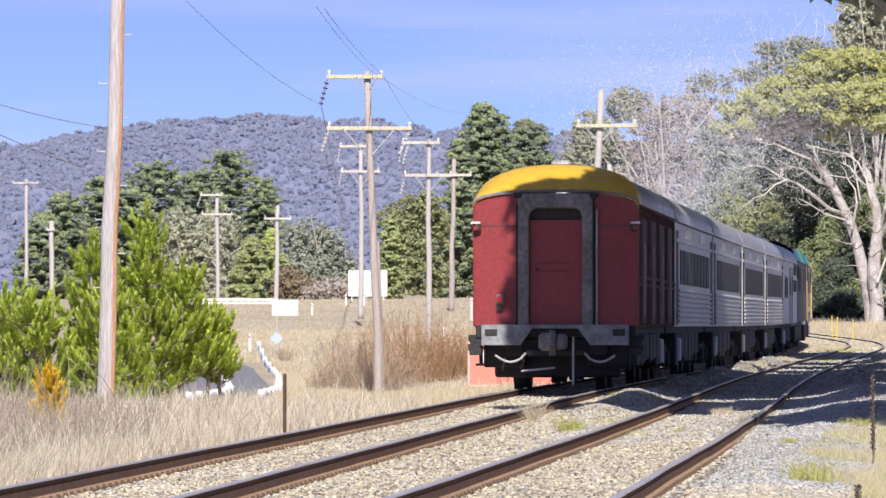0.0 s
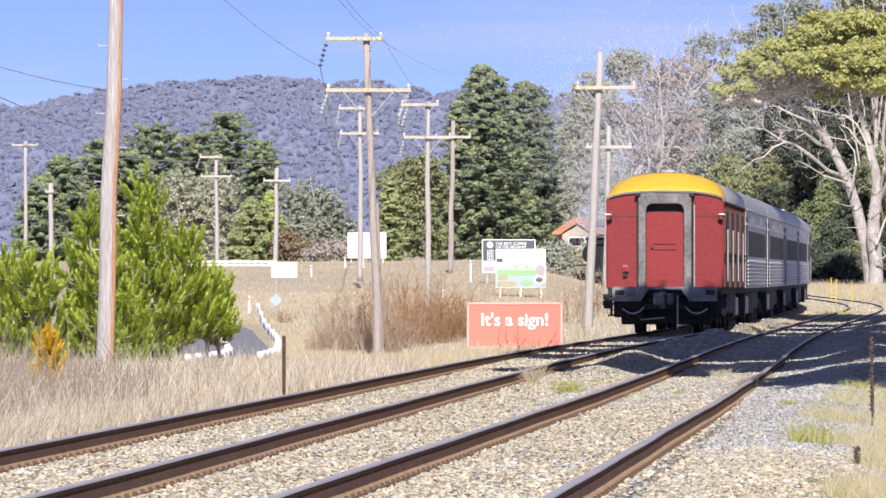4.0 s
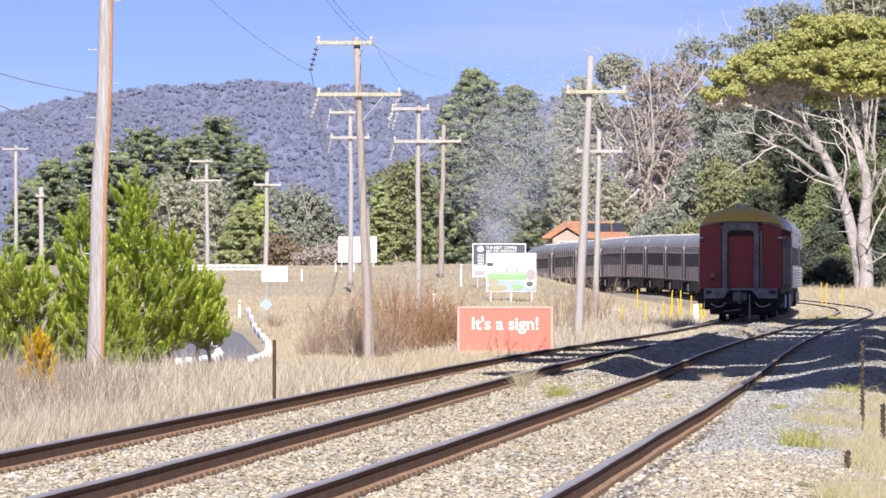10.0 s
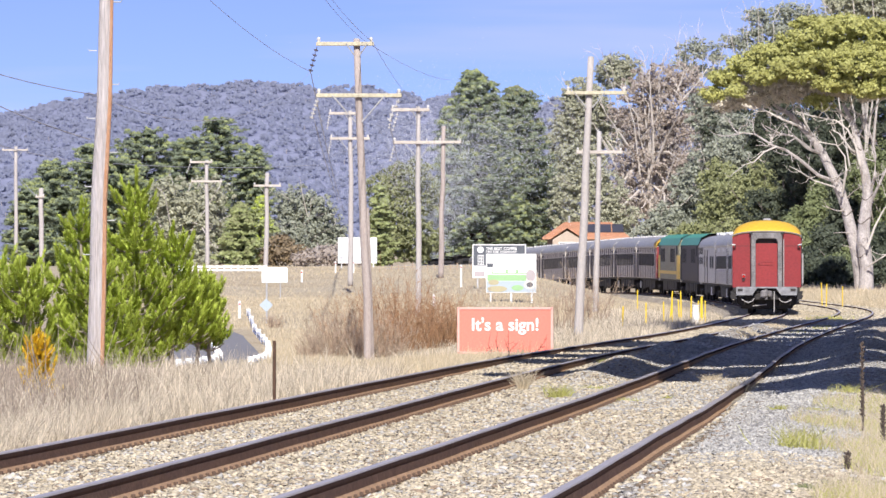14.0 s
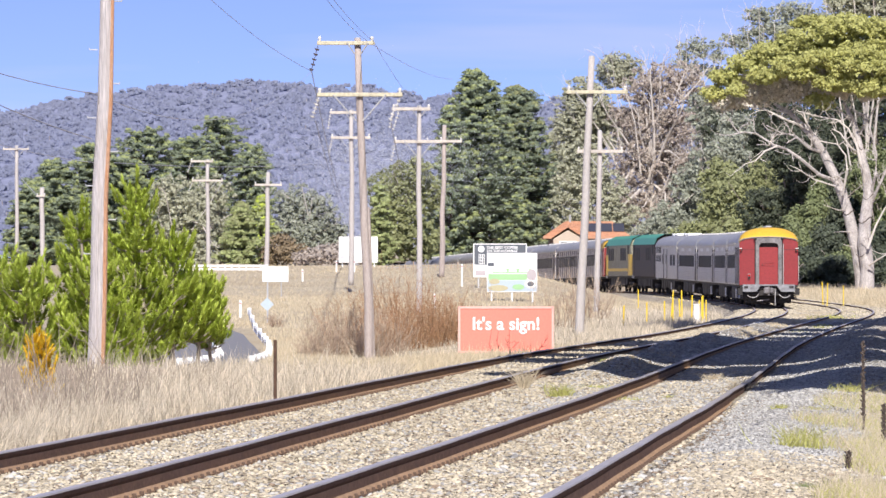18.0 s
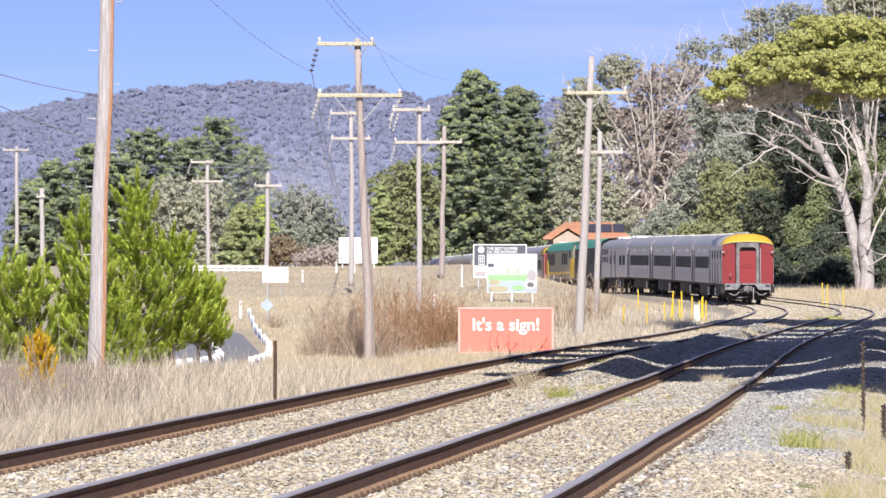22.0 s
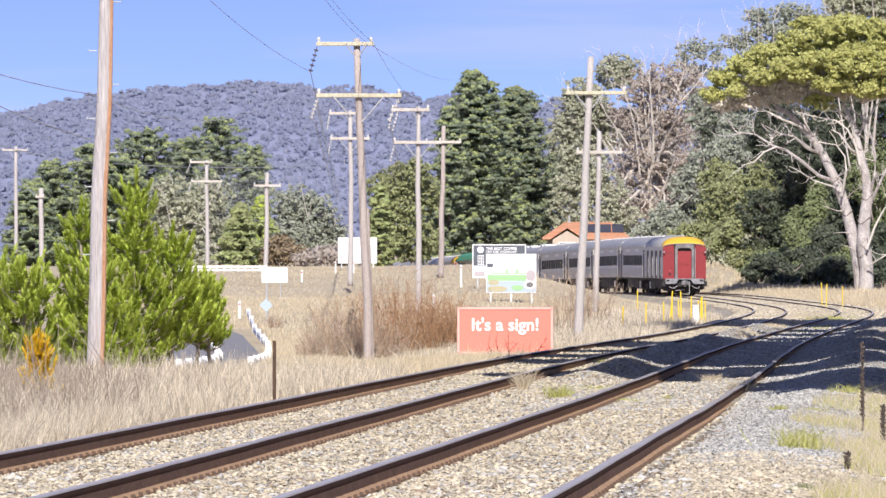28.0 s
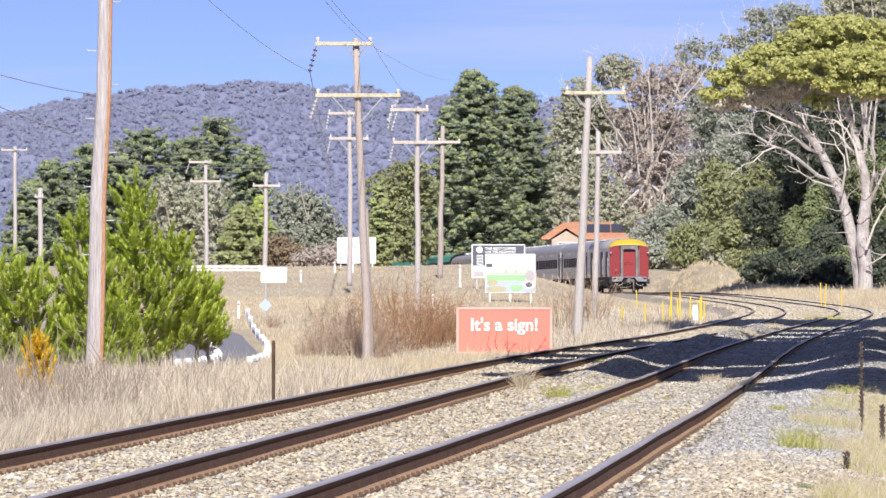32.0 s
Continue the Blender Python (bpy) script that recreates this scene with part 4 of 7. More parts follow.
def steam_loco(length, rng):
    half = length / 2
    veh = thing("steam_locomotive", label="black steam locomotive with tender leading the train", category="locomotive", group="train")
    def disc(y, r, z):
        return [(r * math.cos(a), y, z + r * math.sin(a)) for a in (2 * math.pi * k / 20 for k in range(20))]
    part("boiler", Geo().loft([disc(half - 9.5, 0.95, 2.75), disc(half - 3.0, 0.86, 2.75), disc(half - 1.0, 0.88, 2.75), disc(half - 0.9, 0.75, 2.75)]), M_BLACK, veh, smooth=False)
    part("chimney", Geo().tube([(0, half - 1.9, 3.5), (0, half - 1.9, 4.15)], [0.26, 0.32], 12), M_BLACK, veh)
    for y in (half - 4.4, half - 6.8):
        part("dome", Geo().tube([(0, y, 3.5), (0, y, 3.85), (0, y, 4.0)], [0.42, 0.40, 0.2], 12), M_BLACK, veh)
    cab = part("cab", Geo().box(-1.4, 1.4, half - 11.6, half - 9.4, 1.4, 3.9, 0.06), M_BLACK, veh)
    part("cab_roof", arc_shell([roof_ring(half - 12.1, 1.5, 3.8, 4.15), roof_ring(half - 9.2, 1.5, 3.8, 4.15)]), M_BLACK, cab)
    for s in (-1, 1):
        part("cab_window", Geo().box(s * 1.39, s * 1.42, half - 10.9, half - 9.9, 2.8, 3.4), M_GLASS_DARK, cab)
        part("running_board", Geo().box(s * 0.8, s * 1.45, half - 9.5, half - 0.6, 1.75, 1.85), M_BLACK, veh)
        part("cylinder", Geo().tube([(s * 1.15, half - 2.4, 0.85), (s * 1.15, half - 1.2, 0.85)], 0.4, 12), M_BLACK, veh)
    part("tender", Geo().box(-1.4, 1.4, -half + 0.3, half - 12.4, 1.2, 3.2, 0.05), M_BLACK, veh)
    part("coal", Geo().box(-1.1, 1.1, -half + 2.2, half - 12.8, 3.2, 3.6, 0.25), M_BLACK, veh)
    for y in (half - 4.5, half - 6.4, half - 8.3):
        wheelset("driving_wheels", veh, y, 0.8)
    for y in (-half + 2.2, half - 14.5):
        bogie(veh, y, 1.9)
    bogie(veh, half - 2.0, 1.6)
    return veh


def make_train():
    """Vehicles from the rear, with their coupled lengths."""
    rng = np.random.default_rng(5)
    out = [(rear_van(17.0, rng), 17.0)]
    first = fluted_car(21.1, "weathered silver carriage with ribbed lower sides", rng)
    out.append((first, 21.1))
    for k in range(3):
        out.append((copy_thing(first, Matrix()), 21.1))
    out.append((power_van(21.1, rng), 21.1))
    out.append((diesel(21.5, rng, M_LOCO_DARK, M_LOCO_DARK, "dark diesel locomotive with green roof and pale footplate"), 21.5))
    out.append((diesel(21.5, rng, M_LOCO_SIDE, M_LOCO_YELLOW, "green and yellow diesel locomotive with olive sides"), 21.5))
    brown = fluted_car(18.7, "grimy brown carriage with a row of dark windows", rng, M_BROWN_CAR, False, 1.1)
    end_car = copy_thing(brown, Matrix())
    tagged(end_car, "grimy brown carriage with yellow roof end and maroon end wall", "railway carriage", "train")
    e = -(18.7 / 2 - 0.35)
    part("roof_hood", arc_shell([roof_ring(e - 0.04, 1.485, 3.28, 3.97), roof_ring(e + 0.4, 1.485, 3.28, 4.04), roof_ring(e + 2.6, 1.485, 3.28, 4.045)]), M_CAR_YELLOW, end_car, "yellow painted roof end", smooth=True)
    part("end_wall", Geo().box(-1.44, 1.44, e - 0.03, e - 0.005, 1.14, 3.32, 0.01), M_RED, end_car, "maroon end wall")
    # doorway shade is a dark sheet on the end wall
    part("end_doorway", Geo().box(-0.6, 0.6, e - 0.06, e - 0.03, 1.14, 3.2, 0.01), M_DOOR_DK, end_car, "flat dark sheet for the end doorway")
    part("corner_panel", Geo().box(-1.475, -1.452, e, e + 1.2, 1.14, 3.24, 0.01), M_RED, end_car, "maroon corner panel")
    out.append((end_car, 18.7))
    out.append((brown, 18.7))
    for k in range(6):
        out.append((copy_thing(brown, Matrix()), 18.7))
    steam = steam_loco(20.0, rng)
    out.append((steam, 20.0))
    out.append((copy_thing(steam, Matrix()), 20.0))
    return out


TRAIN = make_train()


def train_end(t):
    """How far along the line the tail of the train is at t seconds."""
    return 111.9 + 11.4 * t


def smoke_plume():
    """Drifting smoke from the leading engine: a cloud of fine flecks that thins as it trails back."""
    rng = np.random.default_rng(41)
    n = 100000
    back = 85 * rng.random(n) ** 1.3
    up = 4.5 + 9.0 * np.clip(back / 45, 0, 1) ** 0.7 + rng.normal(size=n) * (0.7 + np.minimum(back, 40) * 0.05)
    lump = np.sin(back * 0.4 + 1) + np.sin(back * 0.19 + up * 0.5) > -1.0
    p = np.stack([rng.normal(size=n) * (0.8 + back * 0.08) + 0.05 * back, -back, np.maximum(up, 2.5)], 1)[lump]
    v, f = leaf_quads(rng, p, 0.055, 0, 1.0)
    ob = thing("smoke_plume", label="thin grey smoke drifting back from the leading engine", category="smoke")
    part("smoke", soup("smoke", v, f, M_SMOKE), None, ob)["kind"] = "stuff"
    return ob


PLUME = smoke_plume()


def motions():
    times = [0.5 * k for k in range(65)]
    back = 0.0
    for veh, length in TRAIN:
        rows = []
        for t in times:
            mid = train_end(t) + back + length / 2
            a, b = on_line(mid - length * 0.34), on_line(mid + length * 0.34)
            d = b - a
            p = (a + b) / 2
            rows.append((t, pose(p.x, p.y, p.z, math.degrees(math.atan2(d.z, math.hypot(d.x, d.y))), 0, -math.degrees(math.atan2(d.x, d.y)))))
        walk(veh, rows)
        back += length
    walk(PLUME, [(t, pose(*on_line(train_end(t) + back - 2.0), 0, 0, 0)) for t in (0, 4, 8, 12, 16, 20, 24, 28, 32)])


# ---- hill ----
def build_hill():
    rng = np.random.default_rng(11)
    xs = np.linspace(-420, 620, 150)
    crest_x = np.array([-420, -271, -232.47, -193.94, -165.04, -110.46, -84.77, -46.24, -1.28, 30.82, 69.36, 133.57, 620])
    crest_z = np.array([80, 103.9, 107.11, 114.5, 118.03, 121.15, 120.28, 117.06, 113.53, 110.96, 109.68, 102.62, 90])
    crest = np.interp(xs, crest_x, crest_z) - 2.9 + 1.2 * np.sin(xs * 0.11) + 0.8 * np.sin(xs * 0.31 + 1)
    fs = np.linspace(0, 1, 40)
    Y = 2300 + 1300 * fs
    X = np.repeat(xs[None, :], 40, 0)
    prof = np.clip(fs, 0, 1) ** 1.25
    base = 14.0
    Z = base + (crest[None, :] - base) * prof[:, None] + 2.5 * np.sin(X * 0.05 + fs[:, None] * 6) * (fs * (1 - fs) * 4)[:, None]
    v = np.stack([X, np.repeat(Y[:, None], len(xs), 1), Z], -1).reshape(-1, 3)
    n = len(xs)
    i = (np.arange(39)[:, None] * n + np.arange(n - 1)[None, :]).ravel()
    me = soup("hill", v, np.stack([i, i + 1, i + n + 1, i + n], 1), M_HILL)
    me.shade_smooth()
    hill = tagged(new("hill", me), "long forested ridge on the skyline, tinted haze blue-grey", "hill", kind="structure")
    # crowns of the forest
    m = 12000
    f = rng.random(m) ** 0.8
    f[:800] = 1.0
    x = rng.uniform(-330, 420, m)
    z = base + (np.interp(x, xs, crest) - base) * f ** 1.25 + 2.5 * np.sin(x * 0.05 + f * 6) * f * (1 - f) * 4
    c = np.stack([x, 2300 + 1300 * f - 6, z + np.where(f == 1, rng.uniform(-1.0, 2.6, m) * (np.sin(x * 0.21) + np.sin(x * 0.087) > -0.6), 1.0)], 1)
    off = tuft(rng, m, 18, 2.3, 0.6)
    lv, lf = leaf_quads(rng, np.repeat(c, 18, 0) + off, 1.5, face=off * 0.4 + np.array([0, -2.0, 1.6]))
    tagged(part("forest_crowns", soup("forest_crowns", lv, lf, M_HILL_TREE), None, hill, "eucalypt canopy tinted with haze blue"), kind="stuff")
    g = Geo()
    for k in range(260):
        j = rng.integers(0, m)
        g.tube([c[j] + np.array((0, -2, -5)), c[j] + np.array((rng.normal() * 0.5, -2, 0.5))], 0.18, 3)
    tagged(part("pale_trunks", g, M_BARK_PALE, hill, "pale distant trunks"), kind="stuff")


build_hill()


# ---- trees ----
def foliage(tree, rng, blobs, clumps, per, spread, size, material, name="crown", up=0.0, shell=0.55, long=1.6, label=""):
    return part(name, crown_mesh(rng, blobs, clumps, per, spread, size, material, up, shell, long), None, tree, label)


def stem(g, rng, base, top, r0, r1, n=8, bend=0.1):
    base, top = Vector(base), Vector(top)
    pts, rad = [], []
    for k in range(6):
        f = k / 5
        w = Vector((rng.normal() * bend, rng.normal() * bend, 0)) if 0 < k < 5 else Vector((0, 0, 0))
        pts.append(base.lerp(top, f) + w)
        rad.append(r0 + (r1 - r0) * f)
    g.tube(pts, rad, n)
    return pts


def local(tree_at, blobs):
    """Blobs in world metres to the tree's own space."""
    x, y, z = tree_at
    return [(b[0][0] - x, b[0][1] - y, b[0][2] - z, b[1], b[2] if len(b) > 3 else b[1] * 0.9, b[-1]) for b in blobs]


def gum(seed, foot, top_z, blobs, clumps, leafmat, label, bark=M_BARK_WHITE, size=0.3, per=16, spread=0.55, r=0.22, limbs=7, name="gum_tree", shell=0.7, twigs=1, high=False):
    """A eucalypt: trunk, bare pale limbs to each clump, open crown."""
    rng = np.random.default_rng(seed)
    tree = thing(name, foot, label=label, category="tree", group="trees")
    bl = local(foot, blobs)
    h = top_z - foot[2]
    g = Geo()
    pts = stem(g, rng, (0, 0, -0.3), (rng.normal() * 0.4, 0, h * 0.72), r, r * 0.35, 8, 0.15)
    part("trunk", g, bark, tree)
    for k in range(limbs):
        g = Geo()
        b = bl[k % len(bl)]
        a = pts[4] if high else pts[1 + k % 4]
        e = Vector((b[0] + rng.normal() * b[3] * 0.5, b[1] - abs(rng.normal()) * b[4] * 0.9, b[2] + rng.normal() * b[5] * 0.4))
        mid = a.lerp(e, 0.5) + Vector((rng.normal() * 0.4, 0, rng.normal() * 0.4 + 0.3))
        g.tube([a, mid, e], [r * 0.45, r * 0.3, r * 0.12], 5)
        branch(g, rng, e, (e - mid), h * 0.13, r * 0.16, twigs, 0.8, 4)
        part("limb", g, bark, tree)
    foliage(tree, rng, bl, clumps if high else int(clumps * 1.8), per, spread if high else spread * 0.72, size * 1.4 if high else size * 0.8, leafmat, shell=shell)
    return tree


def conifer(seed, foot, top, width, clumps, leafmat, label, lit=None, size=0.28, per=16, spread=0.42, low=0.02, round_top=0.5, bark=M_BARK_DARK, name="conifer", lean=0.0):
    """A layered conifer: stem, whorled boughs and needle tufts along them."""
    rng = np.random.default_rng(seed)
    tree = thing(name, foot, label=label, category="tree", group="trees")
    h = top - foot[2]
    g = Geo()
    stem(g, rng, (0, 0, -0.3), (lean, 0, h * 0.97), width * 0.05 + 0.05, 0.03, 7, 0.08)
    part("trunk", g, bark, tree)
    g, pos = Geo(), []
    clumps = int(clumps * 1.7)
    boughs = max(60, clumps // 5)
    for k in range(boughs):
        f = low + (1 - low) * (k + rng.random()) / boughs
        reach = width * 0.5 * (1 - f) ** round_top * rng.uniform(0.5, 1.22) + 0.12
        a = rng.uniform(0, 2 * math.pi)
        r0 = Vector((lean * f, 0, f * h))
        tip = r0 + Vector((math.cos(a) * reach, math.sin(a) * reach, reach * rng.uniform(-0.05, 0.5)))
        g.tube([r0, r0.lerp(tip, 0.5) + Vector((0, 0, -0.04 * reach)), tip], [0.02 + reach * 0.012, 0.02, 0.012], 3)
        m = max(2, int(clumps / boughs))
        for _ in range(m):
            q = r0.lerp(tip, 1 - 0.75 * rng.random() ** 1.6)
            pos.append((q.x, q.y, q.z))
    tagged(part("boughs", g, bark, tree), kind="stuff")
    pos = np.array(pos)
    off = tuft(rng, len(pos), per, spread, 0.5) * np.array([1.15, 1.15, 0.55])
    v, q = leaf_quads(rng, np.repeat(pos, per, 0) + off, size * 0.7, 0.3, 2.2, off + np.array([0, -0.1, 0.3]) * spread)
    part("crown", soup("crown", v, q, leafmat), None, tree)
    # lighter tufts on the upper front: sunlight painted into a second colour
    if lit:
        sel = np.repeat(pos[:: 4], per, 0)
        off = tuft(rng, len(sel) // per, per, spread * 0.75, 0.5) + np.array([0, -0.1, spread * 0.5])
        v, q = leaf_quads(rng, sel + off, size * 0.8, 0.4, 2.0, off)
        part("young_growth", soup("young_growth", v, q, lit), None, tree, "lighter needle tufts painted as sunlit tips")
    return tree


# young bright pines beside the line
def young_pine(seed, foot, height, width, leafmat, label, whorls, name="young_pine", size=0.05, per=90, needle=1.0, low=0.05, squat=0.75):
    """A young pine: whorls of rising boughs, each shoot a brush of needles pointing upward."""
    rng = np.random.default_rng(seed)
    tree = thing(name, foot, label=label, category="tree", group="roadside pines")
    g = Geo()
    stem(g, rng, (0, 0, -0.2), (0, 0, height * 0.97), 0.03 + height * 0.012, 0.012, 7, 0.02)
    part("trunk", g, M_BARK, tree)
    g, pos, axis, size_of = Geo(), [], [], []
    up = Vector((0, 0, 1))
    for w in range(whorls):
        f = low + (0.88 - low) * (w + 0.35 * rng.random()) / whorls
        z0 = f * height
        n = 4 + int(3 * (1 - f)) + int(rng.integers(0, 2))
        turn = rng.uniform(0, 6.28)
        for k in range(n):
            a = turn + 2 * math.pi * k / n + rng.normal() * 0.25
            reach = width * 0.5 * (1 - f) ** squat * rng.uniform(0.4, 1.3) + 0.06 * needle
            lift = reach * rng.uniform(0.25, 0.65)
            r0 = Vector((0, 0, z0))
            tip = r0 + Vector((math.cos(a) * reach, math.sin(a) * reach, lift))
            mid = r0.lerp(tip, 0.55) - Vector((0, 0, 0.10 * reach))
            g.tube([r0, mid, tip], [0.012 + 0.012 * reach, 0.014, 0.008], 4)
            out = (tip - mid).normalized()
            side = out.cross(up)
            shoots = 2 + int(reach / (0.17 * needle))
            for m in range(shoots):
                u = 1 - 0.8 * (m / shoots) ** 0.9
                c = mid.lerp(tip, (u - 0.5) * 2) if u > 0.5 else r0.lerp(mid, u * 2)
                sway = rng.normal() * 0.5 * (0 if m == 0 else 1)
                c = c + side * sway * min(0.5, reach * 0.4) * (1.15 - u * 0.6) + Vector(rng.normal(size=3)) * 0.04 * needle
                pos.append(c)
                axis.append((out * 0.55 + side * sway * 0.5 + up * rng.uniform(0.5, 1.3)).normalized())
                size_of.append(rng.uniform(0.16, 0.30) * (1.4 if m == 0 else 1.0))
    for k in range(14):
        pos.append(Vector((rng.normal() * 0.015, rng.normal() * 0.015, height * (0.76 + 0.20 * k / 13))))
        axis.append(up)
        size_of.append(0.16)
    tagged(part("boughs", g, M_BARK, tree), kind="stuff")
    P0, A0 = np.repeat(np.array(pos), per, 0), np.repeat(np.array(axis), per, 0)
    m = len(P0)
    length = np.repeat(np.array(size_of), per)[:, None] * needle
    along = rng.random((m, 1))
    out = rng.normal(size=(m, 3))
    out = unit(out - A0 * np.sum(out * A0, 1, keepdims=True))
    d = unit(A0 * (0.45 + 0.9 * along) + out * (1.0 - 0.45 * along))
    L = rng.uniform(0.08, 0.15, (m, 1)) * needle
    L[-14 * per:] *= 0.6
    p = P0 + A0 * along * length
    side = unit(np.cross(d, out)) * size * 0.3
    v = np.stack([p - side, p + side, p + d * L], 1).reshape(-1, 3)
    part("needles", soup("needles", v, np.arange(3 * m).reshape(-1, 3), leafmat), None, tree)
    return tree


def plant_near():
    young_pine(1, (-6.2, 128, -0.84), 4.55, 2.25, M_LEAF_PINE, "bushy bright green young pine beside the road", 15, squat=0.95)
    young_pine(2, (-7.2, 126, -0.81), 3.85, 1.75, M_LEAF_PINE, "bushy bright green young pine behind the pole", 13, squat=0.9)
    young_pine(3, (-8.2, 124, -0.77), 2.6, 1.6, M_LEAF_PINE, "low spreading bright green young pine", 10, squat=0.5)
    young_pine(7, (-8.85, 125, -0.79), 2.75, 1.7, M_LEAF_PINE, "low spreading bright green young pine", 10, squat=0.5)
    young_pine(8, (-5.5, 129, -0.85), 3.4, 1.3, M_LEAF_PINE, "bright green young pine with a tall leader", 12, low=0.24, squat=0.7)
    young_pine(4, (-5.06, 130, -0.87), 2.5, 0.75, M_LEAF_PINE, "low bright green young pine by the guard rail", 9, low=0.36, squat=0.5)
    young_pine(6, (-4.8, 131, -0.88), 2.4, 0.5, M_LEAF_PINE, "slim bright green young pine beside the road", 9, low=0.34, squat=0.5)
    young_pine(9, (-6.75, 124, -0.77), 2.7, 1.6, M_LEAF_PINE, "low spreading bright green young pine", 10, squat=0.5)
    young_pine(5, (-4.85, 76, -0.31), 1.0, 0.38, M_LEAF_GOLD, "small golden-yellow conifer in the long grass", 11, "golden_conifer", 0.018, 110, 0.42)


plant_near()


def plant_far():
    # dark pines left of the road
    for k, (x, top, w, y) in enumerate(((90, 290, 110, 690), (165, 262, 120, 700), (255, 236, 150, 720), (330, 250, 120, 730), (388, 214, 150, 740), (445, 262, 90, 735), (215, 285, 120, 690), (60, 330, 90, 680))):
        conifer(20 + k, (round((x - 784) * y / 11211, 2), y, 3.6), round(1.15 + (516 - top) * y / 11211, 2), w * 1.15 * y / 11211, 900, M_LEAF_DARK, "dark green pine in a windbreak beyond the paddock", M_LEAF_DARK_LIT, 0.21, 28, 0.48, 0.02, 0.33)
    gum(40, (-24.83, 600, 3.08), 12.17, [((-25.37, 600, 10.03), 2.6, 2.2), ((-22.23, 602, 10.33), 2.4, 2.0), ((-26.44, 600, 7.36), 2.4, 2.2), ((-23.49, 600, 7.36), 2.8, 2.4), ((-21.23, 604, 7.13), 2.0, 2.0), ((-24.3, 600, 4.95), 3.4, 1.8)], 420, M_LEAF_GUM, "grey-green gum tree with bare branches", size=0.24, per=26, limbs=14)
    conifer(41, (-17.93, 560, 2.95), 8.84, 4.25, 420, M_LEAF_DARK_LIT, "bright green young pine by the road", M_LEAF_GUM_GREEN, 0.2, 26, 0.35, 0.02, 0.7)
    conifer(42, (-16.51, 575, 3), 9.66, 4.1, 380, M_LEAF_DARK_LIT, "green young pine by the road", M_LEAF_PINE, 0.2, 26, 0.35, 0.02, 0.7)
    gum(43, (-13.93, 640, 3.32), 11.48, [((-14.78, 640, 10.05), 2.4, 2.0), ((-12.79, 640, 8.91), 2.4, 2.2), ((-15.93, 640, 7.77), 2.4, 2.0), ((-13.93, 640, 6.63), 3.2, 2.2), ((-11.4, 642, 6.65), 1.9, 1.8)], 420, M_LEAF_BLUE, "grey-blue gum tree with pale trunk", size=0.24, per=26, limbs=12)
    gum(44, (-13.94, 560, 3.05), 5.7, [((-14.43, 560, 4.95), 1.4, 1.1), ((-13.19, 560, 4.55), 1.3, 1.0), ((-15.08, 560, 4.2), 1.2, 0.9)], 150, M_LEAF_ORANGE, "orange-brown dry shrub at the paddock edge", size=0.26, limbs=4, r=0.08, name="shrub")
    gum(45, (-10.55, 540, 3.08), 4.81, [((-10.79, 540, 4.04), 2.2, 0.9), ((-8.38, 540, 3.85), 1.8, 0.7), ((-9.43, 545, 4.26), 1.6, 1.0)], 160, M_LEAF_GUM_BROWN, "brown scrub at the paddock edge", size=0.26, limbs=5, r=0.06, name="shrub")
    # clump left of the great conifer
    gum(46, (-5.03, 600, 3.18), 13.24, [((-3.16, 600, 12.44), 1.9, 1.6), ((-5.03, 600, 10.84), 2.4, 2.0), ((-2.09, 602, 10.33), 2.0, 2.0), ((-4.5, 600, 8.16), 2.8, 2.2), ((-5.83, 600, 6.02), 2.0, 2.0), ((-2.89, 600, 6.02), 2.8, 2.2)], 560, M_LEAF_GUM_GREEN, "olive green gum tree beside the conifer", M_BARK, size=0.24, per=26, limbs=10)
    conifer(47, (-5.89, 590, 3.15), 10.94, 3.16, 330, M_LEAF_DARK_LIT, "slim green conifer beside a gum tree", None, 0.2, 26, 0.36)
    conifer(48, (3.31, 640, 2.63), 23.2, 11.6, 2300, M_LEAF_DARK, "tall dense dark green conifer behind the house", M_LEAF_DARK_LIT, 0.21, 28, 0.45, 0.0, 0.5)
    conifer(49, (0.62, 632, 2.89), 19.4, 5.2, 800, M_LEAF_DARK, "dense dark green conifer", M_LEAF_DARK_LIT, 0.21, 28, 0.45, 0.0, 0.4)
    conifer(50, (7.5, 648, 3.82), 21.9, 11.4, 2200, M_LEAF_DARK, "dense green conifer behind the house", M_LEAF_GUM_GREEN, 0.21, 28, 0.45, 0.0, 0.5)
    # gums behind the bend
    gum(51, (20.38, 680, 3.94), 26.08, [((18.86, 680, 24.86), 2.6, 2.0), ((14.92, 680, 21.23), 3.0, 3.0), ((13.71, 680, 18.19), 2.6, 3.0), ((16.79, 682, 18.55), 3.0, 3.0), ((14.92, 680, 14.25), 2.6, 3.0), ((12.68, 690, 14.44), 1.8, 2.6)], 900, M_LEAF_GUM, "tall grey-green gum tree", size=0.25, per=26, limbs=14)
    gum(52, (21.55, 660, 3.86), 24.46, [((21.55, 660, 22.7), 3.2, 2.4), ((24.56, 662, 22.76), 3.0, 2.4), ((19.78, 660, 19.16), 3.0, 3.0), ((23.31, 660, 18.87), 3.6, 3.2), ((27.01, 664, 19.86), 2.6, 3.0), ((20.37, 660, 14.45), 3.2, 3.2), ((24.49, 660, 14.45), 3.6, 3.4), ((19.19, 660, 10.33), 3.2, 2.6), ((23.31, 660, 10.33), 3.4, 2.8)], 1150, M_LEAF_GUM_BROWN, "tall brownish gum tree with many bare pale branches", M_BARK_WHITE, size=0.22, per=24, limbs=46, r=0.40, shell=0.95, twigs=2)
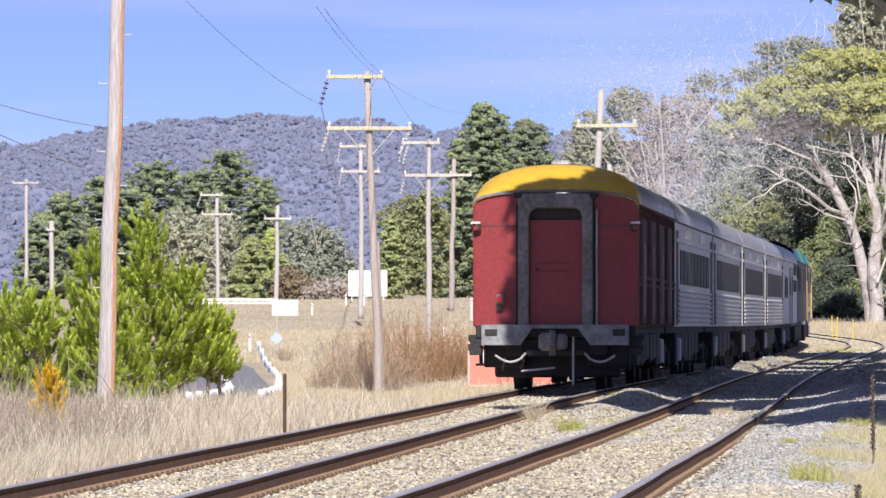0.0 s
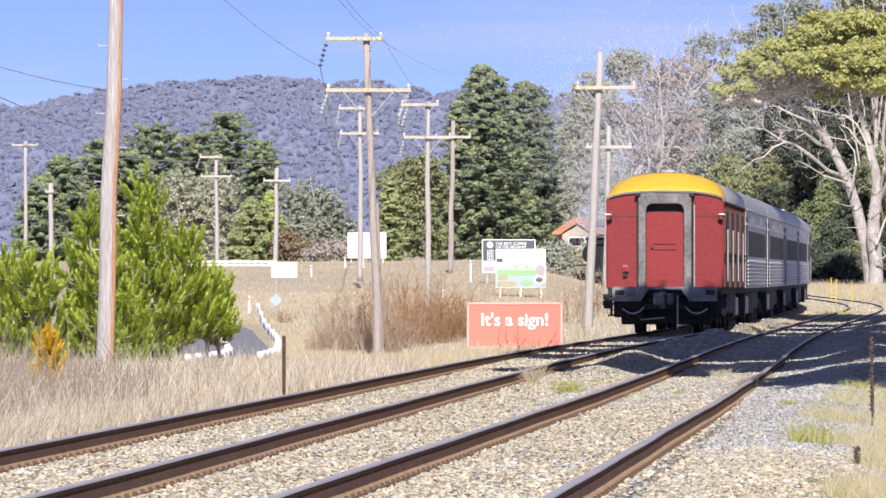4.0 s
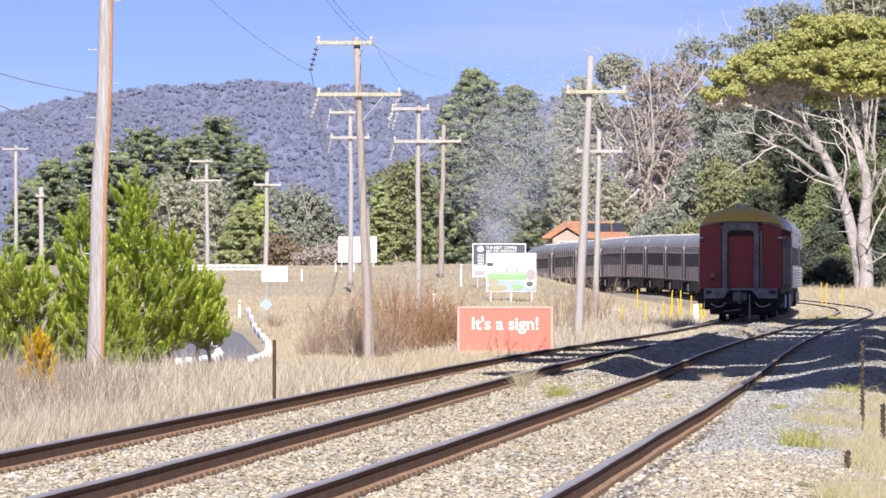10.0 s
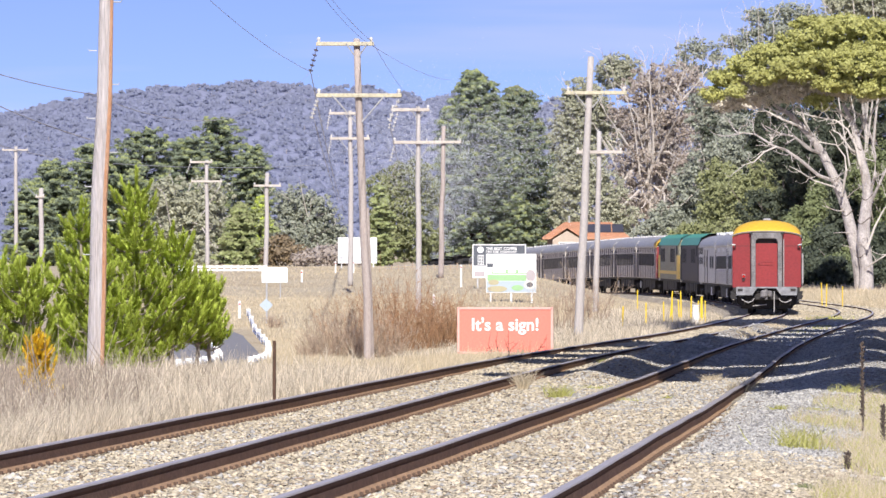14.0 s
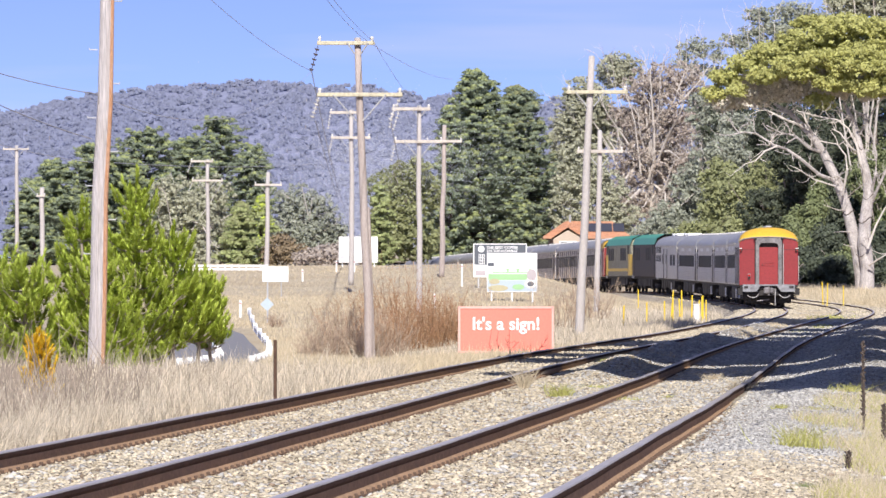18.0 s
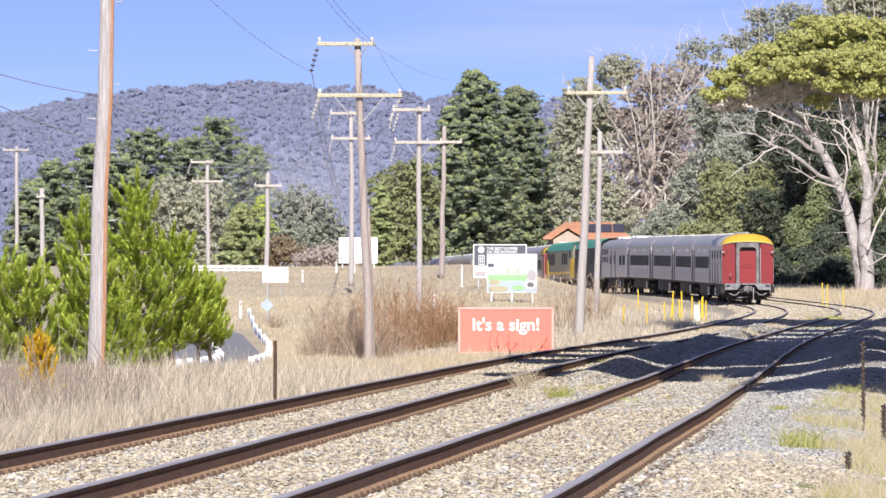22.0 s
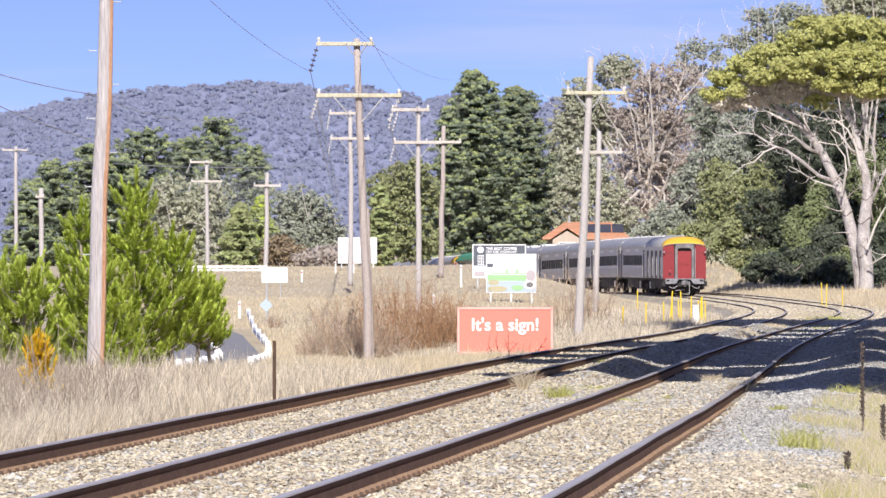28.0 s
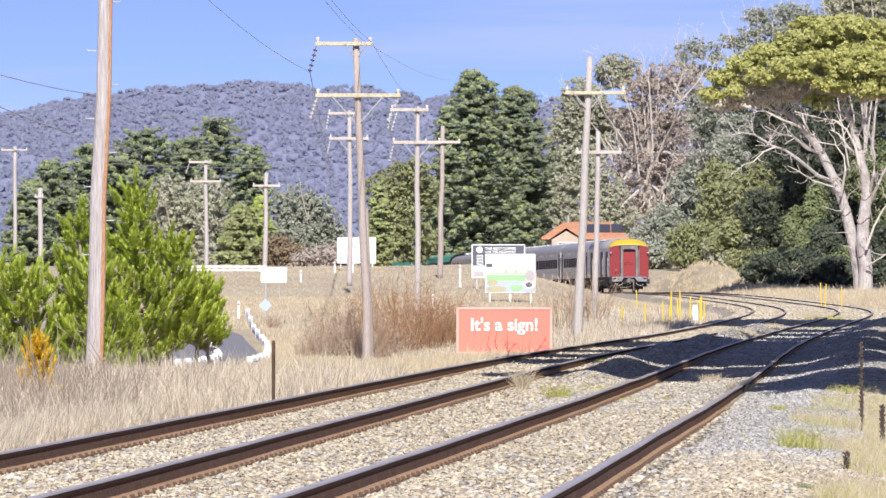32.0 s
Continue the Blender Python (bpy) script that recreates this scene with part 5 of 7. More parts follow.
    gum(53, (29.28, 720, 4.1), 30.11, [((28.96, 720, 28.83), 2.6, 1.2), ((27.23, 720, 27.35), 1.5, 0.9), ((30.7, 720, 27.86), 1.8, 0.9), ((28.4, 722, 26.33), 2.2, 1.0), ((30.78, 722, 26.01), 1.9, 1.0)], 234, M_LEAF_BLUE, "thin-crowned tall gum tree against the sky", size=0.24, per=11, spread=0.5, shell=1.0, limbs=8)
    gum(54, (36.85, 730, 4.15), 33.77, [((36.53, 730, 33.12), 2.2, 1.0), ((39.78, 730, 33.57), 2.4, 1.0), ((33.73, 730, 30.06), 1.9, 1.0), ((35.88, 730, 31.17), 2.0, 1.2), ((38.81, 730, 31.49), 3.0, 1.4), ((42.18, 732, 32.88), 3.0, 1.4), ((36.85, 730, 28.89), 3.2, 1.4)], 624, M_LEAF_BLUE, "thin-crowned tall gum tree against the sky", size=0.24, per=11, spread=0.5, shell=1.0, limbs=12)
    gum(55, (37.26, 560, 3.45), 27.92, [((35.76, 560, 26.92), 2.6, 1.6), ((38.76, 560, 26.42), 3.0, 1.6), ((37.26, 560, 28.92), 3.4, 1.8), ((41.26, 560, 26.92), 3.0, 2.0)], 480, M_LEAF_GUM, "tall gum tree above the pine", size=0.24, per=26, limbs=9)
    gum(56, (14.33, 640, 3.78), 13.48, [((12.33, 640, 11.77), 2.0, 2.4), ((14.61, 640, 12.34), 2.2, 2.4), ((16.61, 640, 11.2), 2.2, 2.4), ((12.9, 640, 9.2), 2.2, 2.0), ((15.75, 640, 8.63), 2.6, 2.0), ((18.04, 640, 8.06), 2.4, 2.0), ((13.47, 640, 14.62), 1.8, 2.0)], 460, M_LEAF_GUM, "grey-green gum tree behind the house", size=0.24, per=24, limbs=10)
    gum(57, (27.08, 600, 3.61), 20.74, [((25.58, 600, 18.06), 2.6, 2.6), ((27.15, 590, 16.46), 1.6, 1.5), ((25.74, 600, 14.31), 2.6, 2.4), ((26.18, 580, 14.13), 2.2, 1.6), ((26.36, 590, 10.41), 2.6, 2.4), ((23.87, 600, 11.1), 2.4, 2.4)], 620, M_LEAF_BLUE, "spreading grey-green gum tree behind the pine", size=0.24, per=24, limbs=14)
    # dark understorey on the right, its shade put into the deepest leaf colour
    for k, (x, top, w, y, mt) in enumerate(((1265, 300, 120, 575, M_LEAF_GUM_GREEN), (1330, 300, 120, 560, M_LEAF_GUM_GREEN), (1405, 240, 130, 545, M_LEAF_DEEP_SHADE), (1475, 250, 120, 540, M_LEAF_DEEP_SHADE), (1190, 370, 110, 600, M_LEAF_BLUE), (1560, 300, 120, 535, M_LEAF_SHADE), (1320, 160, 130, 620, M_LEAF_DEEP_SHADE), (1360, 140, 150, 600, M_LEAF_DEEP_SHADE), (1450, 112, 160, 605, M_LEAF_DEEP_SHADE), (1545, 115, 150, 600, M_LEAF_DEEP_SHADE), (1400, 125, 150, 620, M_LEAF_DEEP_SHADE), (1500, 125, 150, 610, M_LEAF_DEEP_SHADE), (1620, 180, 150, 560, M_LEAF_SHADE))):
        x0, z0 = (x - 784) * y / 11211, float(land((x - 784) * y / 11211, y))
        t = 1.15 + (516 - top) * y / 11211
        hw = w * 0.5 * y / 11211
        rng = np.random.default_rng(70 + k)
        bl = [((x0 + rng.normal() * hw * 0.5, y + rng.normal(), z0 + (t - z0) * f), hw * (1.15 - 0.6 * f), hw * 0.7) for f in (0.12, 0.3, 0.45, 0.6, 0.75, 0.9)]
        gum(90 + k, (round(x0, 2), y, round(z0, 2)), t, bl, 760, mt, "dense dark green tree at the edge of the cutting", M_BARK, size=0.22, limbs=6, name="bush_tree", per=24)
    for k, (x, top, w, y) in enumerate(((1170, 425, 90, 570), (1230, 390, 100, 562), (1290, 415, 80, 558), (1360, 430, 110, 545), (1440, 410, 100, 535))):
        x0, z0 = (x - 784) * y / 11211, float(land((x - 784) * y / 11211, y))
        t = 1.15 + (516 - top) * y / 11211
        hw = w * 0.5 * y / 11211
        gum(110 + k, (round(x0, 2), y, round(z0, 2)), t, [((x0, y, z0 + (t - z0) * 0.45), hw, (t - z0) * 0.4), ((x0 + hw * 0.4, y, z0 + (t - z0) * 0.75), hw * 0.7, (t - z0) * 0.25), ((x0 - hw * 0.4, y, z0 + (t - z0) * 0.7), hw * 0.6, (t - z0) * 0.25)], 300, (M_LEAF_BLUE, M_LEAF_GUM_GREEN, M_LEAF_GUM, M_LEAF_GUM_GREEN, M_LEAF_DEEP_SHADE)[k], "grey-green shrub on the cutting bank", size=0.26, limbs=4, r=0.09, name="shrub")
    for k, (x, top, w, y) in enumerate(((968, 425, 50, 575), (1010, 432, 60, 578), (1065, 430, 70, 580), (1115, 420, 60, 585), (925, 440, 60, 592))):
        x0, z0 = (x - 784) * y / 11211, float(land((x - 784) * y / 11211, y))
        t = 1.15 + (516 - top) * y / 11211
        hw = w * 0.5 * y / 11211
        gum(160 + k, (round(x0, 2), y, round(z0, 2)), t, [((x0, y, z0 + (t - z0) * 0.4), hw, (t - z0) * 0.4), ((x0 + hw * 0.4, y, z0 + (t - z0) * 0.72), hw * 0.6, (t - z0) * 0.25), ((x0 - hw * 0.5, y, z0 + (t - z0) * 0.66), hw * 0.5, (t - z0) * 0.25)], 170, (M_LEAF_BLUE, M_LEAF_GUM, M_LEAF_GUM_BROWN)[k % 3], "grey-green garden shrub before the house", size=0.26, limbs=4, r=0.07, name="shrub")
    # shrubs below the pine; the deepest leaf colour paints their shade
    for k, (x, top, w, y, mt) in enumerate(((1385, 440, 90, 505, M_LEAF_DEEP_SHADE), (1450, 395, 80, 512, M_LEAF_DEEP_SHADE), (1495, 450, 90, 506, M_LEAF_SHADE), (1565, 390, 110, 510, M_LEAF_DEEP_SHADE), (1420, 465, 60, 500, M_LEAF_SHADE), (1340, 440, 90, 520, M_LEAF_SHADE), (1442, 330, 60, 525, M_LEAF_SHADE), (1405, 385, 50, 515, M_LEAF_SHADE), (1310, 395, 70, 545, M_LEAF_GUM_GREEN), (1362, 468, 70, 499, M_LEAF_DEEP_SHADE), (1402, 455, 80, 498, M_LEAF_DEEP_SHADE), (1444, 462, 80, 499, M_LEAF_DEEP_SHADE), (1482, 455, 80, 498, M_LEAF_DEEP_SHADE), (1530, 450, 90, 499, M_LEAF_DEEP_SHADE))):
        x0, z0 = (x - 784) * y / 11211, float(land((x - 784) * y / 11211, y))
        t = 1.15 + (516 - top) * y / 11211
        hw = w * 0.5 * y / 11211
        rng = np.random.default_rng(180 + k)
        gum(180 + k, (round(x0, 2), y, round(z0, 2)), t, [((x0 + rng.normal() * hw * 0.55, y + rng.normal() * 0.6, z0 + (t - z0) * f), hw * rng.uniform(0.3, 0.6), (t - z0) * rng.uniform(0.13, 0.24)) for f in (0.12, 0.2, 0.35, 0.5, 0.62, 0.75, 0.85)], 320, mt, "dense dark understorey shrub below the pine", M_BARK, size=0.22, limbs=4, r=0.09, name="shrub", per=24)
    # trees added outside the view to shade the tracks and block sky light
    for k, (x, y, r, z, over) in enumerate(((8.8, 68, 3.4, 8, 0.4), (8.9, 84, 3.3, 9, 3.2), (10.1, 99, 3.7, 9.8, 4.0), (10.2, 107, 3.5, 10.5, 3.8), (11.6, 116, 3.6, 11, 3.6), (11.9, 128, 3.6, 11.5, 3.2), (14.0, 150, 3.4, 11.5, 0.3), (15.2, 163, 3.4, 12.5, 0.3), (16.6, 177, 3.4, 13.8, 0.3), (11.5, 139.5, 3.7, 10.2, 4.2), (12.2, 134, 3.6, 10.5, 3.2), (14, 74, 4.5, 9, 1), (16, 95, 5, 10, 1), (16.5, 112, 5, 11, 1), (18, 130, 5.5, 12, 1), (17.6, 196, 3.2, 16.2, 2.4), (16.2, 205, 3.6, 16.2, 2.8), (17.0, 213, 3.6, 16.4, 2.6), (17.4, 219, 3.5, 16.8, 2.6), (22, 210, 5.5, 12, 1), (17, 60, 5.5, 12, 1), (20, 84, 5.5, 13, 1), (21.5, 104, 5.5, 14, 1), (23, 122, 6, 14, 1), (25, 140, 6, 14, 1), (27, 160, 6, 14, 1), (30, 190, 6, 14, 1), (32, 225, 6, 14, 1), (19.5, 152, 4.5, 10, 1), (21, 166, 4.5, 11, 1), (22, 181, 5, 11, 1))):
        zz = float(land(x, y))
        foot_x, x = x, round(x - 0.19 * z, 2)
        gum(130 + k, (foot_x, y, round(zz, 2)), z + 3, [((x, y, z), r * 0.8, r * 0.45), ((x - over, y + 1, z + 1.0), r * 0.75, r * 0.5), ((x - over * 0.5, y - 2, z + 0.6), r * 0.7, r * 0.5), ((x - over * 0.5, y + 5, z + 0.3), r * 0.6, r * 0.5), ((x, y + 1.5, z + 1.8), r * 0.6, r * 0.5)] if y < 125 else [((x, y, z), r * 0.8, r * 0.45), ((x - over, y + 1, z + 1.0), r * 0.75, r * 0.5), ((x - over * 0.5, y - 2, z + 0.6), r * 0.7, r * 0.5), ((x, y + 1.5, z + 1.8), r * 0.6, r * 0.5)], 1150, M_LEAF_GUM, "unseen gum tree added to shade the railway", size=0.42, limbs=8, r=0.2, high=True)


plant_far()


def umbrella_pine():
    """The great flat-topped pine with forked pale trunks."""
    rng = np.random.default_rng(31)
    foot = (31.19, 470, 0.65)
    tree = thing("umbrella_pine", foot, label="old flat-topped pine with forked pale trunks and yellow-green crown", category="tree")
    f = Vector(foot)

    def at(p):
        return Vector(p) - f
    trunk = Geo()
    trunk.tube([(0, 0, -0.6), at((31.02, 470, 2.24)), at((30.73, 470, 3.92)), at((29.93, 470, 7.23)), at((29.51, 470, 8.53)), at((29.05, 470, 9.62)), at((28.17, 470, 11.42)), at((27.42, 470, 12.59)), at((26.66, 470, 13.39)), at((25.66, 470, 14.4)), at((24.48, 470, 15.11))], [0.66, 0.55, 0.47, 0.40, 0.39, 0.35, 0.31, 0.27, 0.24, 0.17, 0.10], 12)
    part("trunk", trunk, M_BARK_PALE, tree, "pale leaning main trunk")
    t2 = Geo()
    t2.tube([at((31.29, 469, 0.9)), at((31.37, 469, 2.87)), at((31.12, 469, 4.75)), at((31.16, 469, 6.04)), at((31.46, 469, 8.43)), at((31.29, 469, 9.77)), at((30.96, 469, 11.19)), at((30.62, 469, 12.49)), at((30.37, 469, 13.57)), at((29.57, 469, 15.16))], [0.60, 0.50, 0.50, 0.46, 0.42, 0.34, 0.30, 0.27, 0.23, 0.11], 12)
    part("trunk", t2, M_BARK_PALE, tree, "pale upright second trunk")
    ring = Geo()
    for q, rr in ((at((30.02, 470, 6.94)), 0.43), (at((31.21, 469, 6.34)), 0.49), (at((31.42, 469, 8.09)), 0.44), (at((29.09, 470, 9.53)), 0.37), (at((30.83, 469, 11.78)), 0.30), (at((31.04, 469, 3.83)), 0.48)):
        pts = [q + Vector((rr * math.cos(b), rr * math.sin(b), -0.25 * math.cos(b * 2 + rr * 9) - 0.12 * math.sin(b))) for b in (math.pi + math.pi * k / 8 for k in range(9))]
        ring.tube(pts, 0.028, 4)
    part("bark_crease", ring, M_BARK_DARK, tree, "dark creases across the trunks")

    def bough(r, pts, twigs=3, forks=1):
        pts = [at(p) for p in pts]
        limb = Geo()
        n = len(pts)
        limb.tube(pts, [0.85 * r * (1 - 0.72 * k / (n - 1)) for k in range(n)], 6)
        for _ in range(twigs * 2):
            k = int(rng.integers(0, n - 1))
            c = pts[k].lerp(pts[k + 1], rng.random())
            branch(limb, rng, c, (pts[k + 1] - pts[k]).normalized() + Vector(rng.normal(size=3)) * 0.8, rng.uniform(0.9, 2.0), r * 0.34, forks, 0.7, 4, 0.3, 0.2)
        part("limb", limb, M_BARK_PALE if r > 0.14 else M_BARK_WHITE, tree, "pale bare spreading limb")
    bough(0.17, ((29.34, 470, 9.24), (27.78, 469, 9.81), (26.34, 468, 10.96), (25.3, 468, 11.67), (24.33, 467, 11.94), (23.58, 467, 12.44), (22.95, 467, 12.81), (22.12, 467, 12.9), (21.45, 467, 12.73)), 5)
    bough(0.09, ((24.62, 467, 11.9), (23.66, 467, 11.48), (22.9, 466, 10.75), (22.19, 466, 10.54), (21.53, 466, 9.96)), 3, 0)
    bough(0.08, ((23.99, 467, 11.98), (24.33, 467, 12.65), (24.86, 466, 13.49)), 2, 0)
    bough(0.08, ((29.03, 469, 8.93), (27.38, 468, 9.41), (26.16, 467, 10.15), (25.45, 467, 10.48)), 3, 0)
    bough(0.12, ((29.53, 469, 8.3), (29.8, 468, 10.17), (29.68, 468, 11.21), (29.05, 468, 12.04), (27.72, 468, 12.25)), 3, 0)
    bough(0.14, ((31.21, 469, 8.93), (30.81, 468, 10.58), (30.51, 468, 11.96), (29.89, 468, 13.17), (29.05, 468, 13.84), (27.38, 468, 14.13), (26.05, 468, 14.51)), 5)
    bough(0.16, ((31.54, 469, 8.09), (31.89, 468, 9.75), (31.97, 468, 11.21), (31.56, 468, 12.88), (31.14, 468, 14.34)), 4)
    bough(0.16, ((31.62, 469, 7.68), (32.22, 468, 9.12), (32.81, 468, 10.37), (33.64, 468, 11.42)), 3)
    bough(0.12, ((31.31, 468, 4.32), (31.89, 468, 5.99), (32.6, 468, 7.33), (33.64, 468, 8.29)), 3, 0)
    bough(0.09, ((31.39, 468, 3.07), (32.32, 467, 3.69), (33.36, 467, 4.32)), 2, 0)
    bough(0.07, ((30.02, 470, 7.19), (29.2, 469, 7.17), (28.05, 468, 7.54)), 1, 0)
    bough(0.06, ((30.35, 470, 5.51), (29.62, 469, 5.58), (28.8, 468, 5.53)), 0)
    bough(0.06, ((29.93, 470, 8.11), (30.37, 469, 8.6), (30.97, 468, 9)), 1, 0)
    bough(0.06, ((30.64, 470, 4.34), (29.53, 469, 4.66)), 0)
    bough(0.15, ((28.17, 470, 11.42), (27.02, 469, 11.78), (25.92, 468, 12.67), (24.88, 468, 12.88), (23.78, 467, 13.4)), 5)
    bough(0.13, ((27.5, 470, 12.51), (26.81, 469, 13.74), (26.52, 469, 14.79), (25.77, 469, 15.83)), 4)
    bough(0.13, ((26.66, 470, 13.39), (25.14, 469, 13.95), (23.68, 469, 14.7), (22.21, 469, 14.95)), 4)
    bough(0.12, ((25.66, 470, 14.4), (24.57, 470, 14.61), (23.1, 470, 15.44), (21.63, 470, 15.65)), 4)
    bough(0.13, ((30.37, 469, 13.57), (29.53, 469, 14.37), (28.49, 469, 15.41), (27.44, 469, 16.46)), 4)
    bough(0.13, ((30.62, 469, 12.49), (31.42, 469, 13.95), (32.25, 469, 15.21), (33.3, 469, 16.04)), 4)
    bough(0.12, ((30.96, 469, 11.19), (30.1, 468, 11.75), (29.26, 468, 12.88), (28.64, 468, 13.17)), 4)
    bough(0.10, ((29.95, 469, 14.37), (30.37, 469, 15.41), (30.79, 469, 16.46)), 3)
    z, x, y = foot[2], foot[0], foot[1]
    tops = [((20.04, 470, 15.86), 0.94, 1.44, 0.60), ((21, 470, 17.12), 1.21, 1.92, 0.67), ((22.47, 470, 18.09), 1.47, 2.40, 0.67), ((24.36, 470, 18.92), 1.74, 2.88, 0.74), ((26.45, 470, 19.85), 1.88, 3.36, 0.74), ((28.76, 470, 20.6), 2.14, 3.60, 0.80), ((31.27, 470, 20.68), 2.28, 3.60, 0.80), ((34.21, 470, 20.18), 2.55, 3.60, 0.80),
            ((23.42, 468, 17.05), 1.21, 2.16, 0.60), ((25.45, 467, 17.85), 1.61, 2.40, 0.67), ((27.74, 467, 18.27), 1.74, 2.64, 0.67), ((30.24, 467, 18.56), 1.88, 2.64, 0.74), ((32.74, 467, 18.27), 1.88, 2.64, 0.74), ((21.54, 468, 16.01), 0.80, 1.44, 0.47), ((27.14, 471, 21.23), 1.61, 2.16, 0.40), ((30.0, 466, 17.6), 2.0, 2.0, 0.7), ((32.8, 466, 17.5), 2.0, 2.0, 0.7), ((28.9, 467, 16.5), 1.7, 2.4, 0.6), ((31.4, 467, 16.2), 1.8, 2.4, 0.7), ((33.6, 467, 16.4), 1.7, 2.2, 0.8), ((26.3, 467, 17.1), 1.5, 2.2, 0.55), ((29.6, 470, 19.43), 1.9, 3.0, 0.7), ((32.53, 470, 19.43), 2.0, 3.0, 0.7), ((26.66, 470, 19.01), 1.6, 2.5, 0.6), ((30.08, 471, 21.31), 1.88, 2.16, 0.40)]
    foliage(tree, rng, local(foot, tops), 3000, 36, 0.30, 0.14, M_LEAF_UMB, up=0.3, shell=0.75, label="yellow-green needle clumps")
    low = [((20.63, 471, 15.06), 0.94, 1.80, 0.54), ((22.52, 471, 15.48), 1.74, 2.40, 0.80), ((25.46, 471, 16.11), 2.01, 3.00, 0.94), ((28.4, 471, 16.53), 2.28, 3.00, 0.94), ((31.76, 471, 16.32), 2.55, 3.00, 1.07), ((23.25, 473, 16.8), 1.5, 2.2, 0.7), ((25.62, 474, 17.38), 2.0, 2.4, 0.8), ((28.37, 474, 17.68), 2.2, 2.4, 0.8), ((31.12, 474, 17.81), 2.2, 2.4, 0.8), ((33.65, 474, 17.68), 2.2, 2.4, 0.8)]
    foliage(tree, rng, local(foot, low), 1300, 36, 0.42, 0.14, M_LEAF_UMB_IN, "inner_crown", shell=0.95, label="shaded brown-green inner needles")
    foliage(tree, rng, local(foot, [((27.94, 469, 15.12), 1.1, 1.0, 0.6), ((27.36, 469, 15.37), 0.8, 0.8, 0.45)]), 60, 26, 0.25, 0.15, M_LEAF_UMB, "low_clump", up=0.5, shell=0.8)


umbrella_pine()


# ---- poles and wires ----
def power_pole(base, top, r0, r1, arms, label, material=M_POLE, strings=(), stub=False, rust=False):
    """arms: (fraction of height, left reach, right reach, thickness, material); strings: (x, z, dx, dz, material) of hung insulators."""
    pole = thing("power_pole", base, label=label, category="power pole", group="power poles")
    b, t = Vector(base), Vector(top)
    d = t - b
    rng = np.random.default_rng(int(abs(base[0]) * 100) + 7)
    pts = [Vector((0, 0, -0.4))] + [d * f + Vector((rng.normal() * r0 * 0.12, 0, 0)) for f in (0.0, 0.2, 0.4, 0.6, 0.8)] + [d]
    part("post", Geo().tube(pts, [r0 + (r1 - r0) * f for f in (0, 0, 0.2, 0.4, 0.6, 0.8, 1.0)], 12), material, pole, smooth=True)
    if stub:
        part("stub_post", Geo().tube([(r0 * 0.9, 0.06, -0.3), d * 0.48 + Vector((r0 * 0.95, 0.06, 0))], [r0 * 0.55, r0 * 0.45], 10), material, pole, "short pole lashed to its foot")
    if rust:
        part("stain", Geo().tube([p + Vector((r0 * 0.66, -r0 * 0.45, 0)) for p in pts[1:]], [r0 * 0.36, r0 * 0.34, r0 * 0.30, r0 * 0.25, r0 * 0.2, r0 * 0.15], 8), M_POLE_RUST, pole, "rust-brown stained strip")
        for k, f in enumerate((0.28, 0.35, 0.42, 0.49, 0.56, 0.63, 0.70, 0.80)):
            s = 1 if k % 2 else -1
            q = d * f
            part("step_bolt", Geo().tube([q + Vector((s * r0 * 0.8, -0.02, 0)), q + Vector((s * (r0 + 0.11), -0.02, 0)), q + Vector((s * (r0 + 0.12), -0.02, 0.03))], 0.011, 5), M_STEEL, pole)
    for f, left, right, th, m in arms:
        p = d * f
        arm = part("crossarm", Geo().box(p.x - left, p.x + right, p.y - r0 - th, p.y - r0, p.z - th * 0.6, p.z + th * 0.6, 0.015), m, pole)
        for s in (-1, 1):
            g = Geo().tube([(p.x + s * min(left, right) * 0.62, p.y - r0 - th - 0.02, p.z), (p.x + s * r1, p.y - r1 - 0.03, p.z - min(left, right) * 0.62)], 0.022, 5)
            part("brace", g, M_STEEL, arm)
        for x in (-left + 0.08, right - 0.08):
            part("insulator", Geo().tube([(p.x + x, p.y - r0, p.z + th * 0.6), (p.x + x, p.y - r0, p.z + th * 0.6 + 0.10), (p.x + x, p.y - r0, p.z + th * 0.6 + 0.14)], [0.03, 0.06, 0.03], 8), M_INSUL_W, arm)
    for f, x, dx, dz, m in strings:
        p = d * f + Vector((x, -r0 - 0.05, -0.08))
        g = Geo()
        e = p + Vector((dx, 0, dz))
        g.tube([p, e], 0.012, 5)
        for k in range(5):
            q = p.lerp(e, (k + 0.6) / 5)
            g.tube([q, q + (e - p) * 0.07], [0.075, 0.05], 8)
        part("insulator_string", g, m, pole, "string of disc insulators")
    part("pole_cap", Geo().tube([d, d + Vector((0, 0, 0.03))], [r1 * 1.02, r1 * 0.7], 10), M_STEEL, pole)
    return pole


